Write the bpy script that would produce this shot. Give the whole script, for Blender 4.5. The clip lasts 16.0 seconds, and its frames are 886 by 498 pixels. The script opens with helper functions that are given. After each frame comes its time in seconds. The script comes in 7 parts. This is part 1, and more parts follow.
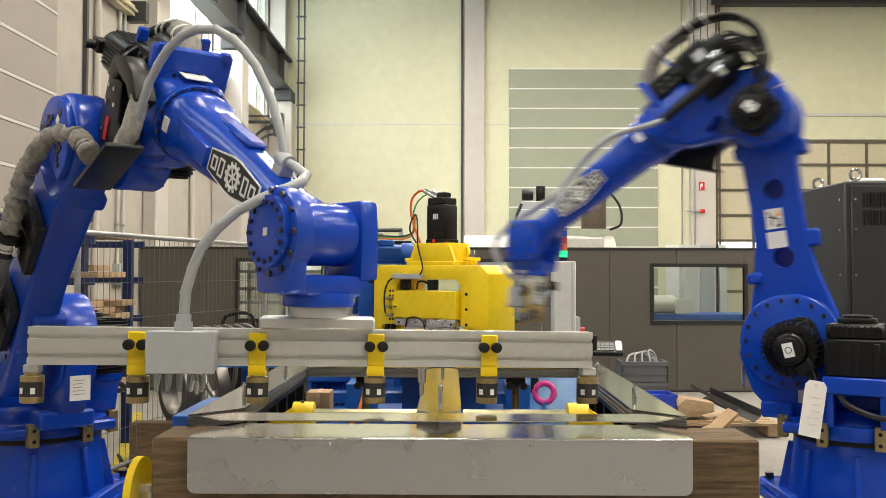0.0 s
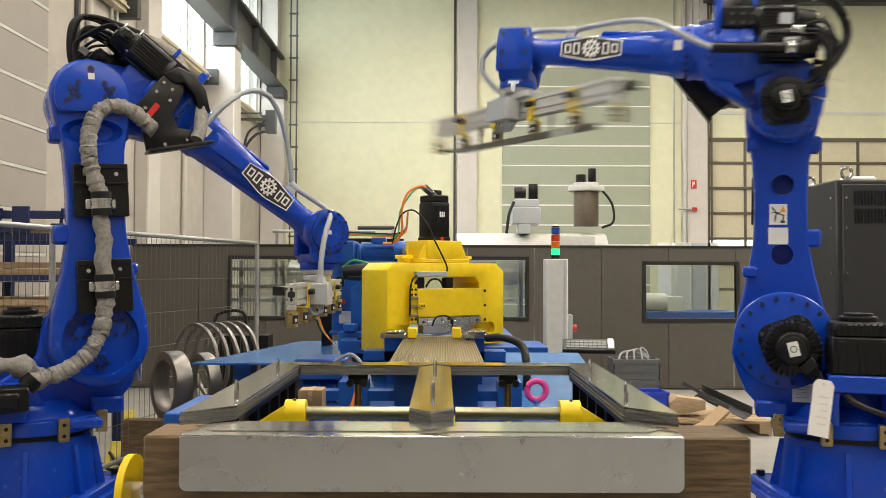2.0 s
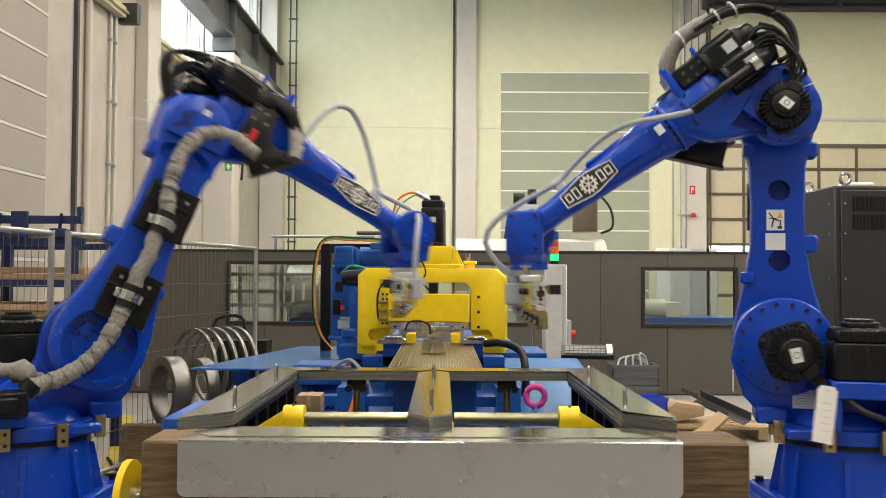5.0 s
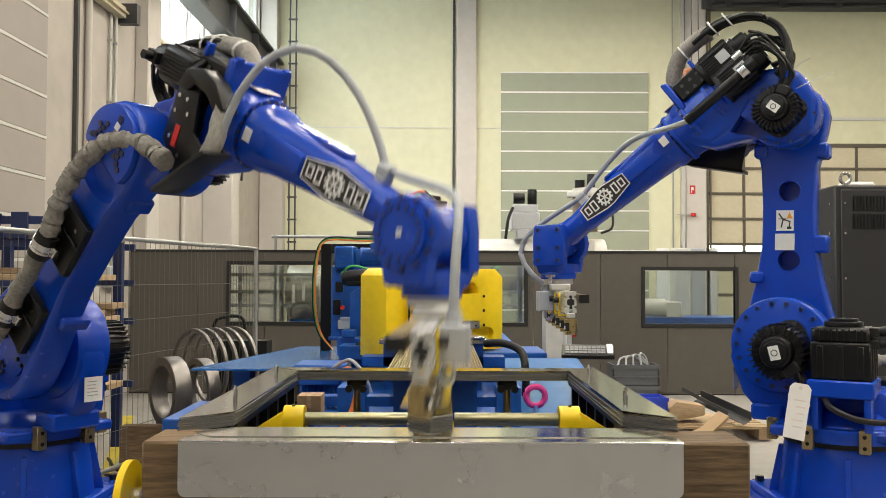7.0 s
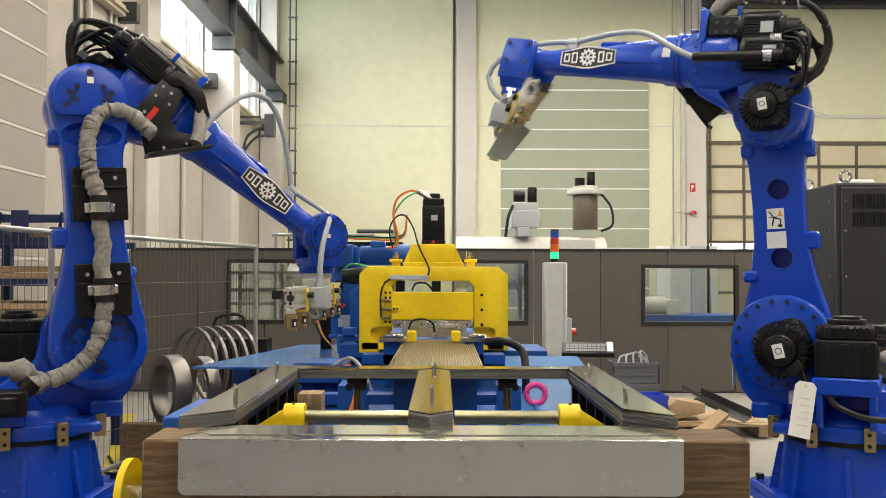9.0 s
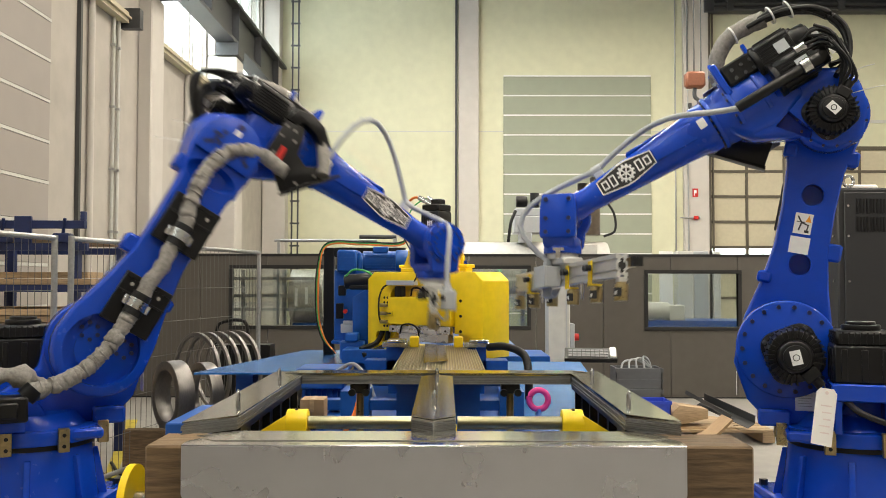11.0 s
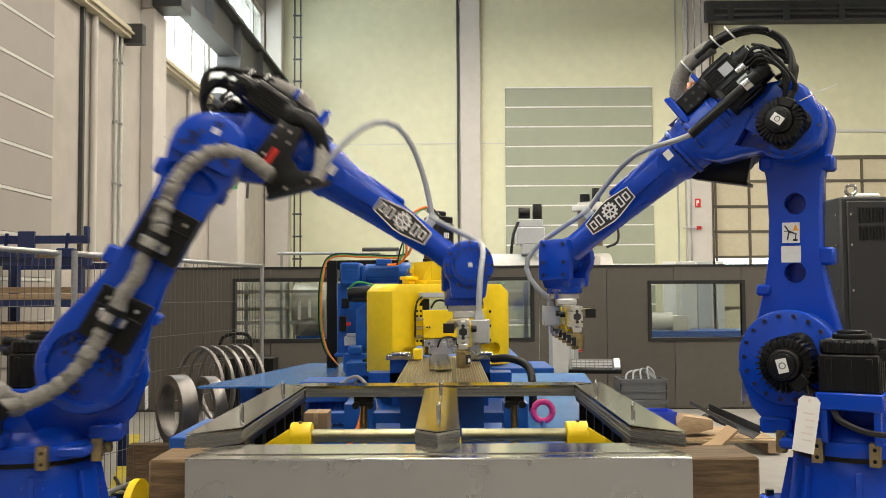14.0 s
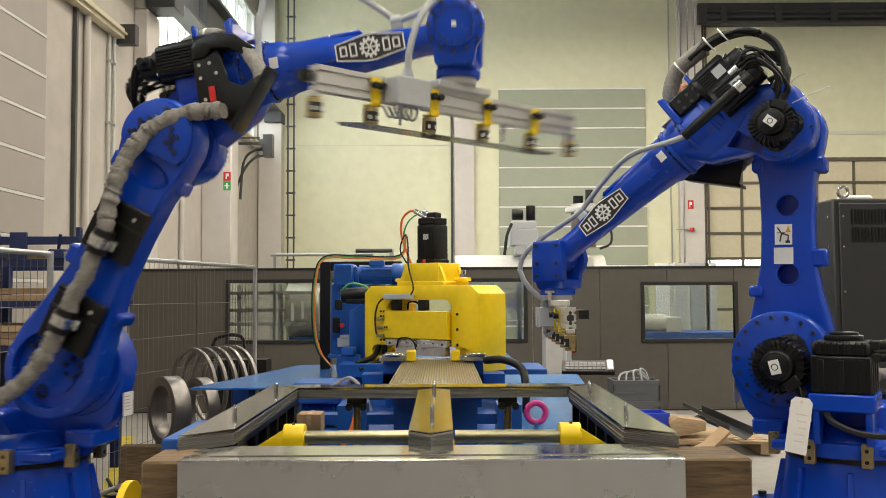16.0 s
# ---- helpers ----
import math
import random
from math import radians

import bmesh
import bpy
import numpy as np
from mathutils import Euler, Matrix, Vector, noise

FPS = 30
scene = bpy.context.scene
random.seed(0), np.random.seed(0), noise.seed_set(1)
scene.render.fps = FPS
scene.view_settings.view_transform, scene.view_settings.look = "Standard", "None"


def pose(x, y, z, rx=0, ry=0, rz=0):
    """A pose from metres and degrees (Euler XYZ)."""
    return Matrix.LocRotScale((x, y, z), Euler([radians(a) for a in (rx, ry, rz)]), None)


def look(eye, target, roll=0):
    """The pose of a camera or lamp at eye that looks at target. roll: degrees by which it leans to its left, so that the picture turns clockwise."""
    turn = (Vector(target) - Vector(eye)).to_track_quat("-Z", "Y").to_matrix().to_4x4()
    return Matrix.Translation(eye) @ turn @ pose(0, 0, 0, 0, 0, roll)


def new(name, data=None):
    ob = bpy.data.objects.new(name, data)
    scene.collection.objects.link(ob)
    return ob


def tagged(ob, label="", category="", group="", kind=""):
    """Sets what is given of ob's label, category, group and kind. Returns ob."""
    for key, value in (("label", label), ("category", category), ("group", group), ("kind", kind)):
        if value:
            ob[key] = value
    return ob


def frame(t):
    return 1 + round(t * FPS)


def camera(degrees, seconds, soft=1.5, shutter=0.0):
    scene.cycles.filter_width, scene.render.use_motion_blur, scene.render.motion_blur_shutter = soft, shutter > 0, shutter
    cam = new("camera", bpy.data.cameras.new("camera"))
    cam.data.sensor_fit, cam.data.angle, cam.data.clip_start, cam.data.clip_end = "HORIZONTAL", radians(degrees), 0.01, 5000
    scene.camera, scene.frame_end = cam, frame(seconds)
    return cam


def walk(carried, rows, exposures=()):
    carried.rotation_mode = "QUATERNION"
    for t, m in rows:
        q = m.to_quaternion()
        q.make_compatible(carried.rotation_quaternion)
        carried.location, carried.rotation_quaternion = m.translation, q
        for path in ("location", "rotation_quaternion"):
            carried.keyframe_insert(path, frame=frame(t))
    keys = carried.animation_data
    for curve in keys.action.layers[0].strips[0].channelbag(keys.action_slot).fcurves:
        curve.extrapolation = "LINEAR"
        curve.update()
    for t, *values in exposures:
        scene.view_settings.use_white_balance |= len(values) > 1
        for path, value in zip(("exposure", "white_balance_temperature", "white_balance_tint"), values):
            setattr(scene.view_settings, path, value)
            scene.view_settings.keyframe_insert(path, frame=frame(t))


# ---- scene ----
cam = camera(52.2, 16.0, soft=0.85, shutter=1.0)


def cam_pose(yaw, pitch, roll, dx=0.0, dz=0.0):
    return Matrix.Translation((dx, 0, 1.6 + dz)) @ pose(0, 0, 0, 90 + pitch, 0, -yaw) @ pose(0, 0, 0, 0, 0, roll)


walk(cam, [
    (0, cam_pose(-0.532, 1.570, 0.146)),
    (0.5, cam_pose(-0.432, 1.494, 0.139)),
    (1, cam_pose(-0.379, 1.475, 0.208)),
    (1.5, cam_pose(-0.289, 1.450, 0.250)),
    (2, cam_pose(-0.058, 1.424, 0.199)),
    (2.5, cam_pose(0.068, 1.424, 0.223)),
    (3, cam_pose(0.086, 1.468, 0.259)),
    (3.5, cam_pose(-0.104, 1.592, 0.311)),
    (4, cam_pose(-0.006, 1.687, 0.310)),
    (6.5, cam_pose(-0.009, 1.788, 0.222)),
    (7, cam_pose(0.004, 1.772, 0.196)),
    (7.5, cam_pose(0.049, 1.743, 0.177)),
    (8, cam_pose(-0.034, 1.713, 0.128)),
    (8.5, cam_pose(-0.028, 1.651, 0.151)),
    (9, cam_pose(-0.000, 1.647, 0.150)),
    (11.5, cam_pose(-0.191, 2.065, 0.089)),
    (12, cam_pose(-0.201, 2.102, 0.105)),
    (12.5, cam_pose(-0.358, 2.220, 0.102)),
    (13, cam_pose(-0.520, 2.428, 0.092)),
    (13.5, cam_pose(-0.420, 2.652, -0.085)),
    (14, cam_pose(-0.346, 2.758, -0.335)),
    (14.5, cam_pose(-0.294, 2.809, -0.472)),
    (15, cam_pose(-0.130, 2.805, -0.425)),
    (15.5, cam_pose(-0.027, 2.862, -0.388)),
    (16, cam_pose(0.070, 2.840, -0.306)),
], exposures=((0, 0.0), (2.5, -0.07), (9.0, -0.06), (11.5, -0.03), (13.0, -0.06), (14.5, -0.14), (15.5, -0.21), (16, -0.19)))

# ---- world and light ----
LAMP_W, WIN_Z0, SW = 160.0, 5.05, 38

world = bpy.data.worlds.new("hall_sky")
scene.world = world
world.use_nodes = True
wn = world.node_tree.nodes
sky = wn.new("ShaderNodeTexSky")
sky.sky_type, sky.sun_disc = "NISHITA", False
sky.sun_elevation, sky.sun_rotation = radians(35), radians(250)
world.node_tree.links.new(sky.outputs[0], wn["Background"].inputs[0])
wn["Background"].inputs[1].default_value = 0.12

HALL_X0, HALL_X1, HALL_Y0, HALL_Y1, HALL_Z = -4.3, 14.0, -6.0, 21.4, 9.0


def area(name, at, target, sx, sy, watts, colour):
    lamp = bpy.data.lights.new(name, "AREA")
    lamp.shape, lamp.size, lamp.size_y, lamp.energy, lamp.color = "RECTANGLE", sx, sy, watts, colour
    ob = new(name, lamp)
    ob.matrix_world = look(at, target)
    return ob


WARM = (1.0, 0.905, 0.76)
for ly in (-2.0, 3.0, 8.0, 12.5, 16.3):
    for lx in (-0.4, 2.6, 6.0, 10.5):
        area("hall_lamp", (lx, ly, 7.95), (lx, ly + 0.001, 0), 0.35, 2.4, LAMP_W, WARM)
area("window_daylight", (-4.5, 15.1, 6.6), (0, 16.5, 2.2), 4.6, 3.0, 780, (0.95, 0.97, 1.0))
area("window_daylight", (-4.5, 3.1, 6.6), (0, 3, 1.5), 4.8, 3.0, 170, (0.95, 0.97, 1.0))


# ---- materials ----
def mat(name, base, rough=0.5, metal=0.0, vary=0.12, scale=8.0, bump=0.0, bscale=60.0, spec=0.5, emit=0.0, stretch=(1, 1, 1), dirt=0.0, coat=0.0, per_object=0.0):
    m = bpy.data.materials.new(name)
    m.use_nodes = True
    nt = m.node_tree
    n, lk = nt.nodes, nt.links
    b = n["Principled BSDF"]
    b.inputs["Roughness"].default_value, b.inputs["Metallic"].default_value = rough, metal
    b.inputs["Specular IOR Level"].default_value = spec
    b.inputs["Coat Weight"].default_value = coat
    tc, mp = n.new("ShaderNodeTexCoord"), n.new("ShaderNodeMapping")
    mp.inputs["Scale"].default_value = stretch
    lk.new(tc.outputs["Object"], mp.inputs[0])
    big, fine = n.new("ShaderNodeTexNoise"), n.new("ShaderNodeTexNoise")
    big.inputs["Scale"].default_value, fine.inputs["Scale"].default_value = scale * 0.25, scale * 4
    big.inputs["Detail"].default_value = fine.inputs["Detail"].default_value = 5
    lk.new(mp.outputs[0], big.inputs[0]), lk.new(mp.outputs[0], fine.inputs[0])
    mix = n.new("ShaderNodeMath")
    mix.operation = "ADD"
    lk.new(big.outputs[0], mix.inputs[0]), lk.new(fine.outputs[0], mix.inputs[1])
    ramp = n.new("ShaderNodeValToRGB")
    lo = [c * (1 - vary) for c in base]
    hi = [min(1, c * (1 + vary)) for c in base]
    ramp.color_ramp.elements[0].position, ramp.color_ramp.elements[1].position = 0.35, 0.65
    ramp.color_ramp.elements[0].color, ramp.color_ramp.elements[1].color = (*lo, 1), (*hi, 1)
    half = n.new("ShaderNodeMath")
    half.operation, half.inputs[1].default_value = "MULTIPLY", 0.5
    lk.new(mix.outputs[0], half.inputs[0]), lk.new(half.outputs[0], ramp.inputs[0])
    col = ramp.outputs[0]
    if dirt:
        spots, dr, dm = n.new("ShaderNodeTexNoise"), n.new("ShaderNodeValToRGB"), n.new("ShaderNodeMixRGB")
        spots.inputs["Scale"].default_value, spots.inputs["Detail"].default_value = scale * 1.3, 8
        lk.new(mp.outputs[0], spots.inputs[0])
        dr.color_ramp.elements[0].position, dr.color_ramp.elements[1].position = 0.55, 0.72
        dr.color_ramp.elements[1].color = (dirt, dirt, dirt, 1)
        lk.new(spots.outputs[0], dr.inputs[0]), lk.new(dr.outputs[0], dm.inputs[0]), lk.new(col, dm.inputs[1])
        dm.inputs[2].default_value = (*[c * 0.4 for c in base], 1)
        col = dm.outputs[0]
    if per_object:
        oi, hs = n.new("ShaderNodeObjectInfo"), n.new("ShaderNodeMixRGB")
        hs.blend_type, sc = "MULTIPLY", n.new("ShaderNodeMath")
        sc.operation, sc.inputs[1].default_value = "MULTIPLY", per_object
        lk.new(oi.outputs["Random"], sc.inputs[0]), lk.new(sc.outputs[0], hs.inputs[0]), lk.new(col, hs.inputs[1])
        hs.inputs[2].default_value = (0.35, 0.33, 0.3, 1)
        col = hs.outputs[0]
    lk.new(col, b.inputs["Base Color"])
    rr = n.new("ShaderNodeMapRange")
    rr.inputs[3].default_value, rr.inputs[4].default_value = max(0.03, rough - 0.12), min(1, rough + 0.12)
    lk.new(half.outputs[0], rr.inputs[0]), lk.new(rr.outputs[0], b.inputs["Roughness"])
    if bump:
        bt, bp = n.new("ShaderNodeTexNoise"), n.new("ShaderNodeBump")
        bt.inputs["Scale"].default_value, bt.inputs["Detail"].default_value = bscale, 4
        bp.inputs["Strength"].default_value, bp.inputs["Distance"].default_value = bump, 0.01
        lk.new(mp.outputs[0], bt.inputs[0]), lk.new(bt.outputs[0], bp.inputs["Height"]), lk.new(bp.outputs[0], b.inputs["Normal"])
    if emit:
        b.inputs["Emission Color"].default_value, b.inputs["Emission Strength"].default_value = (*base, 1), emit
    return m


BLUE = mat("robot_blue_paint", (0.0035, 0.052, 0.45), 0.24, vary=0.05, scale=6, spec=0.45)
BLUE2 = mat("machine_blue_paint", (0.005, 0.08, 0.36), 0.38, vary=0.15, scale=5, bump=0.05, dirt=0.3)
BLUE_TOP = mat("pale_blue_sheet", (0.035, 0.15, 0.42), 0.22, vary=0.1, scale=3)
DARKBLUE = mat("dark_blue_steel", (0.008, 0.02, 0.09), 0.5, vary=0.2, scale=5)
YELLOW = mat("machine_yellow_paint", (0.85, 0.60, 0.005), 0.4, vary=0.06, scale=5, bump=0.04, dirt=0.12)
BLACK = mat("black_motor_paint", (0.0045, 0.0045, 0.005), 0.36, vary=0.3, scale=20, spec=0.35)
RUBBER = mat("black_rubber", (0.007, 0.007, 0.007), 0.5, vary=0.3, scale=30, spec=0.35)
STEEL = mat("brushed_stainless", (0.60, 0.60, 0.63), 0.27, 1.0, vary=0.04, scale=2)
MIRROR = mat("polished_stainless", (0.80, 0.80, 0.76), 0.09, 1.0, vary=0.06, scale=4, bump=0.012, bscale=4)
CORE = mat("core_steel_sheet", (0.44, 0.44, 0.405), 0.14, 1.0, vary=0.15, scale=4, bump=0.03, bscale=6)
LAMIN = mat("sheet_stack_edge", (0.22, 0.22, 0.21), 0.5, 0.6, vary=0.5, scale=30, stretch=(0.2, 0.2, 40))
ALU = mat("anodised_aluminium", (0.62, 0.62, 0.60), 0.42, 0.7, vary=0.06, scale=10)
CHROME = mat("bright_steel", (0.6, 0.6, 0.6), 0.18, 1.0, vary=0.1, scale=20)
BRASS = mat("yellow_chromated_steel", (0.40, 0.31, 0.15), 0.3, 0.9, vary=0.2, scale=18)
GREYBOX = mat("grey_plastic_box", (0.42, 0.44, 0.46), 0.5, vary=0.05)
HOSE = mat("grey_conduit", (0.36, 0.38, 0.40), 0.45, vary=0.06, scale=30)
FABRIC = mat("grey_sleeve_fabric", (0.25, 0.235, 0.215), 0.8, vary=0.35, scale=16, bump=0.5, bscale=40)
WHITE = mat("white_label", (0.78, 0.78, 0.76), 0.5, vary=0.04)
PAPER = mat("paper_tag", (0.8, 0.78, 0.75), 0.8, vary=0.04, scale=4)
INK_SHADE = mat("black_print", (0.02, 0.02, 0.02), 0.6, vary=0.1)
ORANGE = mat("orange_warning_print", (0.85, 0.36, 0.02), 0.5, vary=0.05)
RED = mat("red_plastic", (0.55, 0.02, 0.015), 0.4, vary=0.1)
PINK = mat("pink_webbing", (0.75, 0.05, 0.28), 0.6, vary=0.15, scale=30)
CABLE_ORANGE = mat("orange_cable", (0.80, 0.20, 0.03), 0.5, vary=0.08)
CABLE_GREEN = mat("green_cable", (0.05, 0.35, 0.08), 0.5, vary=0.08)
WOOD = mat("weathered_timber", (0.135, 0.088, 0.046), 0.8, vary=0.55, scale=5, stretch=(0.5, 4, 4), bump=0.5, bscale=14, dirt=0.5)
PALEWOOD = mat("pale_pallet_wood", (0.45, 0.32, 0.19), 0.75, vary=0.3, scale=6, stretch=(0.6, 6, 6), bump=0.2, dirt=0.3, per_object=0.5)
CARD = mat("brown_cardboard", (0.36, 0.24, 0.13), 0.85, vary=0.12, scale=6)
PANEL = mat("taupe_grey_panel", (0.096, 0.086, 0.074), 0.55, vary=0.08, scale=2, per_object=0.15)
BLACKTRIM = mat("black_window_trim", (0.012, 0.012, 0.012), 0.5, vary=0.2)
CABINET = mat("dark_grey_cabinet", (0.015, 0.0155, 0.0175), 0.6, vary=0.1, scale=20, bump=0.04, bscale=200)
WALL = mat("cream_concrete_wall", (0.66, 0.655, 0.47), 0.8, vary=0.05, scale=1.2, bump=0.05, bscale=30)
WALL2 = mat("pale_grey_wall_paint", (0.56, 0.53, 0.49), 0.8, vary=0.05, scale=1.2, bump=0.05, bscale=30)
SLAT2 = mat("pale_beige_panel_field", (0.34, 0.31, 0.285), 0.7, vary=0.04, scale=1)
WALL4 = mat("dull_beige_long_wall", (0.43, 0.40, 0.36), 0.8, vary=0.1, scale=0.8, bump=0.05, bscale=30, dirt=0.15)
WALL3 = mat("grey_hall_side_wall", (0.30, 0.29, 0.27), 0.8, vary=0.06, scale=1.2)
WIRE = mat("dull_zinc_wire", (0.12, 0.12, 0.115), 0.6, 0.3, vary=0.2, scale=12)
SLAT = mat("grey_green_panel_field", (0.32, 0.345, 0.265), 0.7, vary=0.04, scale=1)
FLOORM = mat("grey_hall_floor", (0.29, 0.28, 0.26), 0.4, vary=0.2, scale=1.5, bump=0.04, dirt=0.35)
GIRDER = mat("dark_grey_girder", (0.05, 0.052, 0.055), 0.5, vary=0.15, scale=4)
GALV = mat("galvanised_tube", (0.42, 0.43, 0.43), 0.4, 0.8, vary=0.15, scale=12)
DOORM = mat("cream_door_panel", (0.55, 0.50, 0.36), 0.5, vary=0.06, scale=3)
DOORFR = mat("bronze_door_frame", (0.10, 0.085, 0.06), 0.5, vary=0.1)
CEILM = mat("grey_roof_sheet", (0.38, 0.38, 0.36), 0.8, vary=0.05, scale=1)
CRATE = mat("grey_plastic_crate", (0.09, 0.095, 0.105), 0.5, vary=0.1)
BLUEBOX = mat("blue_plastic_box", (0.03, 0.07, 0.55), 0.4, vary=0.1)
OFFWHITE = mat("offwhite_machine_paint", (0.55, 0.55, 0.52), 0.45, vary=0.08, scale=4)
BROWNDRUM = mat("brown_grey_drum", (0.16, 0.13, 0.10), 0.4, 0.4, vary=0.15, scale=4)
DAYLIGHT = mat("daylight_outside", (0.95, 0.97, 1.0), 1.0, vary=0.01, emit=6.0)
LIT_GREEN = mat("lit_green_lens", (0.02, 0.6, 0.2), 0.3, vary=0.02, emit=1.8)
LENS_RED = mat("red_lens", (0.5, 0.04, 0.01), 0.3, vary=0.05)
LENS_ORANGE = mat("orange_lens", (0.75, 0.15, 0.01), 0.3, vary=0.05)
LENS_BLUE = mat("blue_lens", (0.01, 0.06, 0.35), 0.3, vary=0.05)
RIB_A = mat("bronze_rail", (0.38, 0.33, 0.20), 0.35, 0.8, vary=0.2, scale=14, stretch=(1, 0.2, 1))
RIB_B = mat("steel_groove", (0.27, 0.25, 0.18), 0.4, 0.8, vary=0.2, scale=14)
GLASS = bpy.data.materials.new("clear_pane")
GLASS.use_nodes = True
gn = GLASS.node_tree
gg, gt, gm = gn.nodes.new("ShaderNodeBsdfGlossy"), gn.nodes.new("ShaderNodeBsdfTransparent"), gn.nodes.new("ShaderNodeMixShader")
gg.inputs["Roughness"].default_value = 0.03
gt.inputs[0].default_value = (0.78, 0.82, 0.80, 1)
gm.inputs[0].default_value = 0.1
gn.links.new(gt.outputs[0], gm.inputs[1]), gn.links.new(gg.outputs[0], gm.inputs[2])
gn.links.new(gm.outputs[0], gn.nodes["Material Output"].inputs[0])


# ---- mesh helpers ----
def merge(bm, tmp, bev=0.0, seg=2, m=None):
    if bev > 0:
        es = [e for e in tmp.edges if len(e.link_faces) == 2 and e.calc_face_angle(0) > 0.6]
        bmesh.ops.bevel(tmp, geom=es, offset=bev, segments=seg, affect="EDGES", profile=0.5, clamp_overlap=True)
    if m is not None:
        bmesh.ops.transform(tmp, matrix=m, verts=tmp.verts)
    me = bpy.data.meshes.new("tmp")
    tmp.to_mesh(me)
    tmp.free()
    bm.from_mesh(me)
    bpy.data.meshes.remove(me)


def box(bm, x0, x1, y0, y1, z0, z1, bev=0.0, seg=1, m=None):
    t = bmesh.new()
    bmesh.ops.create_cube(t, size=1)
    bmesh.ops.scale(t, vec=(x1 - x0, y1 - y0, z1 - z0), verts=t.verts)
    bmesh.ops.translate(t, vec=((x0 + x1) / 2, (y0 + y1) / 2, (z0 + z1) / 2), verts=t.verts)
    merge(bm, t, bev, seg, m)


def cyl(bm, p0, p1, r0, r1=None, n=20, bev=0.0, m=None):
    p0, p1 = Vector(p0), Vector(p1)
    t = bmesh.new()
    bmesh.ops.create_cone(t, cap_ends=True, segments=n, radius1=r0, radius2=r0 if r1 is None else r1, depth=(p1 - p0).length)
    q = (p1 - p0).to_track_quat("Z", "Y").to_matrix().to_4x4()
    bmesh.ops.transform(t, matrix=Matrix.Translation((p0 + p1) / 2) @ q, verts=t.verts)
    merge(bm, t, bev, 2, m)


def prism(bm, pts, a, b, axis="y", bev=0.0, seg=2, m=None):
    """pts: outline in the two other axes (x,z for y; x,y for z; y,z for x), extruded from a to b."""
    t = bmesh.new()
    put = {"y": lambda p, d: (p[0], d, p[1]), "z": lambda p, d: (p[0], p[1], d), "x": lambda p, d: (d, p[0], p[1])}[axis]
    va, vb = [t.verts.new(put(p, a)) for p in pts], [t.verts.new(put(p, b)) for p in pts]
    t.faces.new(va), t.faces.new(vb[::-1])
    for i in range(len(pts)):
        j = (i + 1) % len(pts)
        t.faces.new((va[i], vb[i], vb[j], va[j]))
    bmesh.ops.recalc_face_normals(t, faces=t.faces)
    merge(bm, t, bev, seg, m)


def tube(bm, pts, r, n=8, wob=0.0):
    """A round tube along points; r a number or one per point."""
    t = bmesh.new()
    pts = [Vector(p) for p in pts]
    rings, up = [], Vector((0.13, 0.21, 0.97))
    for i, p in enumerate(pts):
        d = (pts[min(i + 1, len(pts) - 1)] - pts[max(i - 1, 0)]).normalized()
        if abs(d.dot(up)) > 0.95:
            up = Vector((0.9, 0.3, 0.1))
        u = d.cross(up).normalized()
        v = d.cross(u)
        rr = (r[i] if isinstance(r, (list, tuple)) else r)
        rings.append([t.verts.new(p + (rr * (1 + wob * random.uniform(-1, 1))) * (math.cos(a) * u + math.sin(a) * v)) for a in [k * math.tau / n for k in range(n)]])
    for a, b in zip(rings, rings[1:]):
        for k in range(n):
            t.faces.new((a[k], a[(k + 1) % n], b[(k + 1) % n], b[k]))
    t.faces.new(rings[0][::-1]), t.faces.new(rings[-1])
    bmesh.ops.recalc_face_normals(t, faces=t.faces)
    merge(bm, t)


def loft(bm, sections, bev=0.0):
    """Skin over rings of equal count, closed at both ends."""
    t = bmesh.new()
    rings = [[t.verts.new(p) for p in s] for s in sections]
    n = len(rings[0])
    for a, b in zip(rings, rings[1:]):
        for k in range(n):
            t.faces.new((a[k], a[(k + 1) % n], b[(k + 1) % n], b[k]))
    t.faces.new(rings[0][::-1]), t.faces.new(rings[-1])
    bmesh.ops.recalc_face_normals(t, faces=t.faces)
    merge(bm, t, bev)


def round_rect(cy, cz, hy, hz, r, n=4):
    out = []
    for k, (sy, sz) in enumerate(((1, 1), (-1, 1), (-1, -1), (1, -1))):
        for i in range(n + 1):
            a = math.pi / 2 * (k + i / n)
            out.append((cy + sy * (hy - r) + r * math.cos(a), cz + sz * (hz - r) + r * math.sin(a)))
    return out


def spline(pts, k=6):
    P = [Vector(p) for p in pts]
    P = [2 * P[0] - P[1]] + P + [2 * P[-1] - P[-2]]
    out = []
    for i in range(1, len(P) - 2):
        for j in range(k):
            t = j / k
            a, b, c, d = P[i - 1], P[i], P[i + 1], P[i + 2]
            out.append(0.5 * (2 * b + (c - a) * t + (2 * a - 5 * b + 4 * c - d) * t * t + (3 * b - a - 3 * c + d) * t ** 3))
    return out + [P[-2]]


def mesh_from(name, bm, material, sharp=40):
    me = bpy.data.meshes.new(name)
    for f in bm.faces:
        f.smooth = True
    bm.to_mesh(me)
    bm.free()
    me.set_sharp_from_angle(angle=radians(sharp))
    me.materials.append(material)
    return me


def part(name, bm, material, parent, label="", m=None):
    ob = new(name, mesh_from(name, bm, material))
    ob.parent = parent
    if m is not None:
        ob.matrix_basis = m
    if label:
        ob["label"] = label
    return ob


def thing(name, label, category, at=None, group="", kind=""):
    ob = new(name)
    ob.empty_display_size = 0.1
    if at is not None:
        ob.matrix_basis = at
    return tagged(ob, label, category, group, kind)


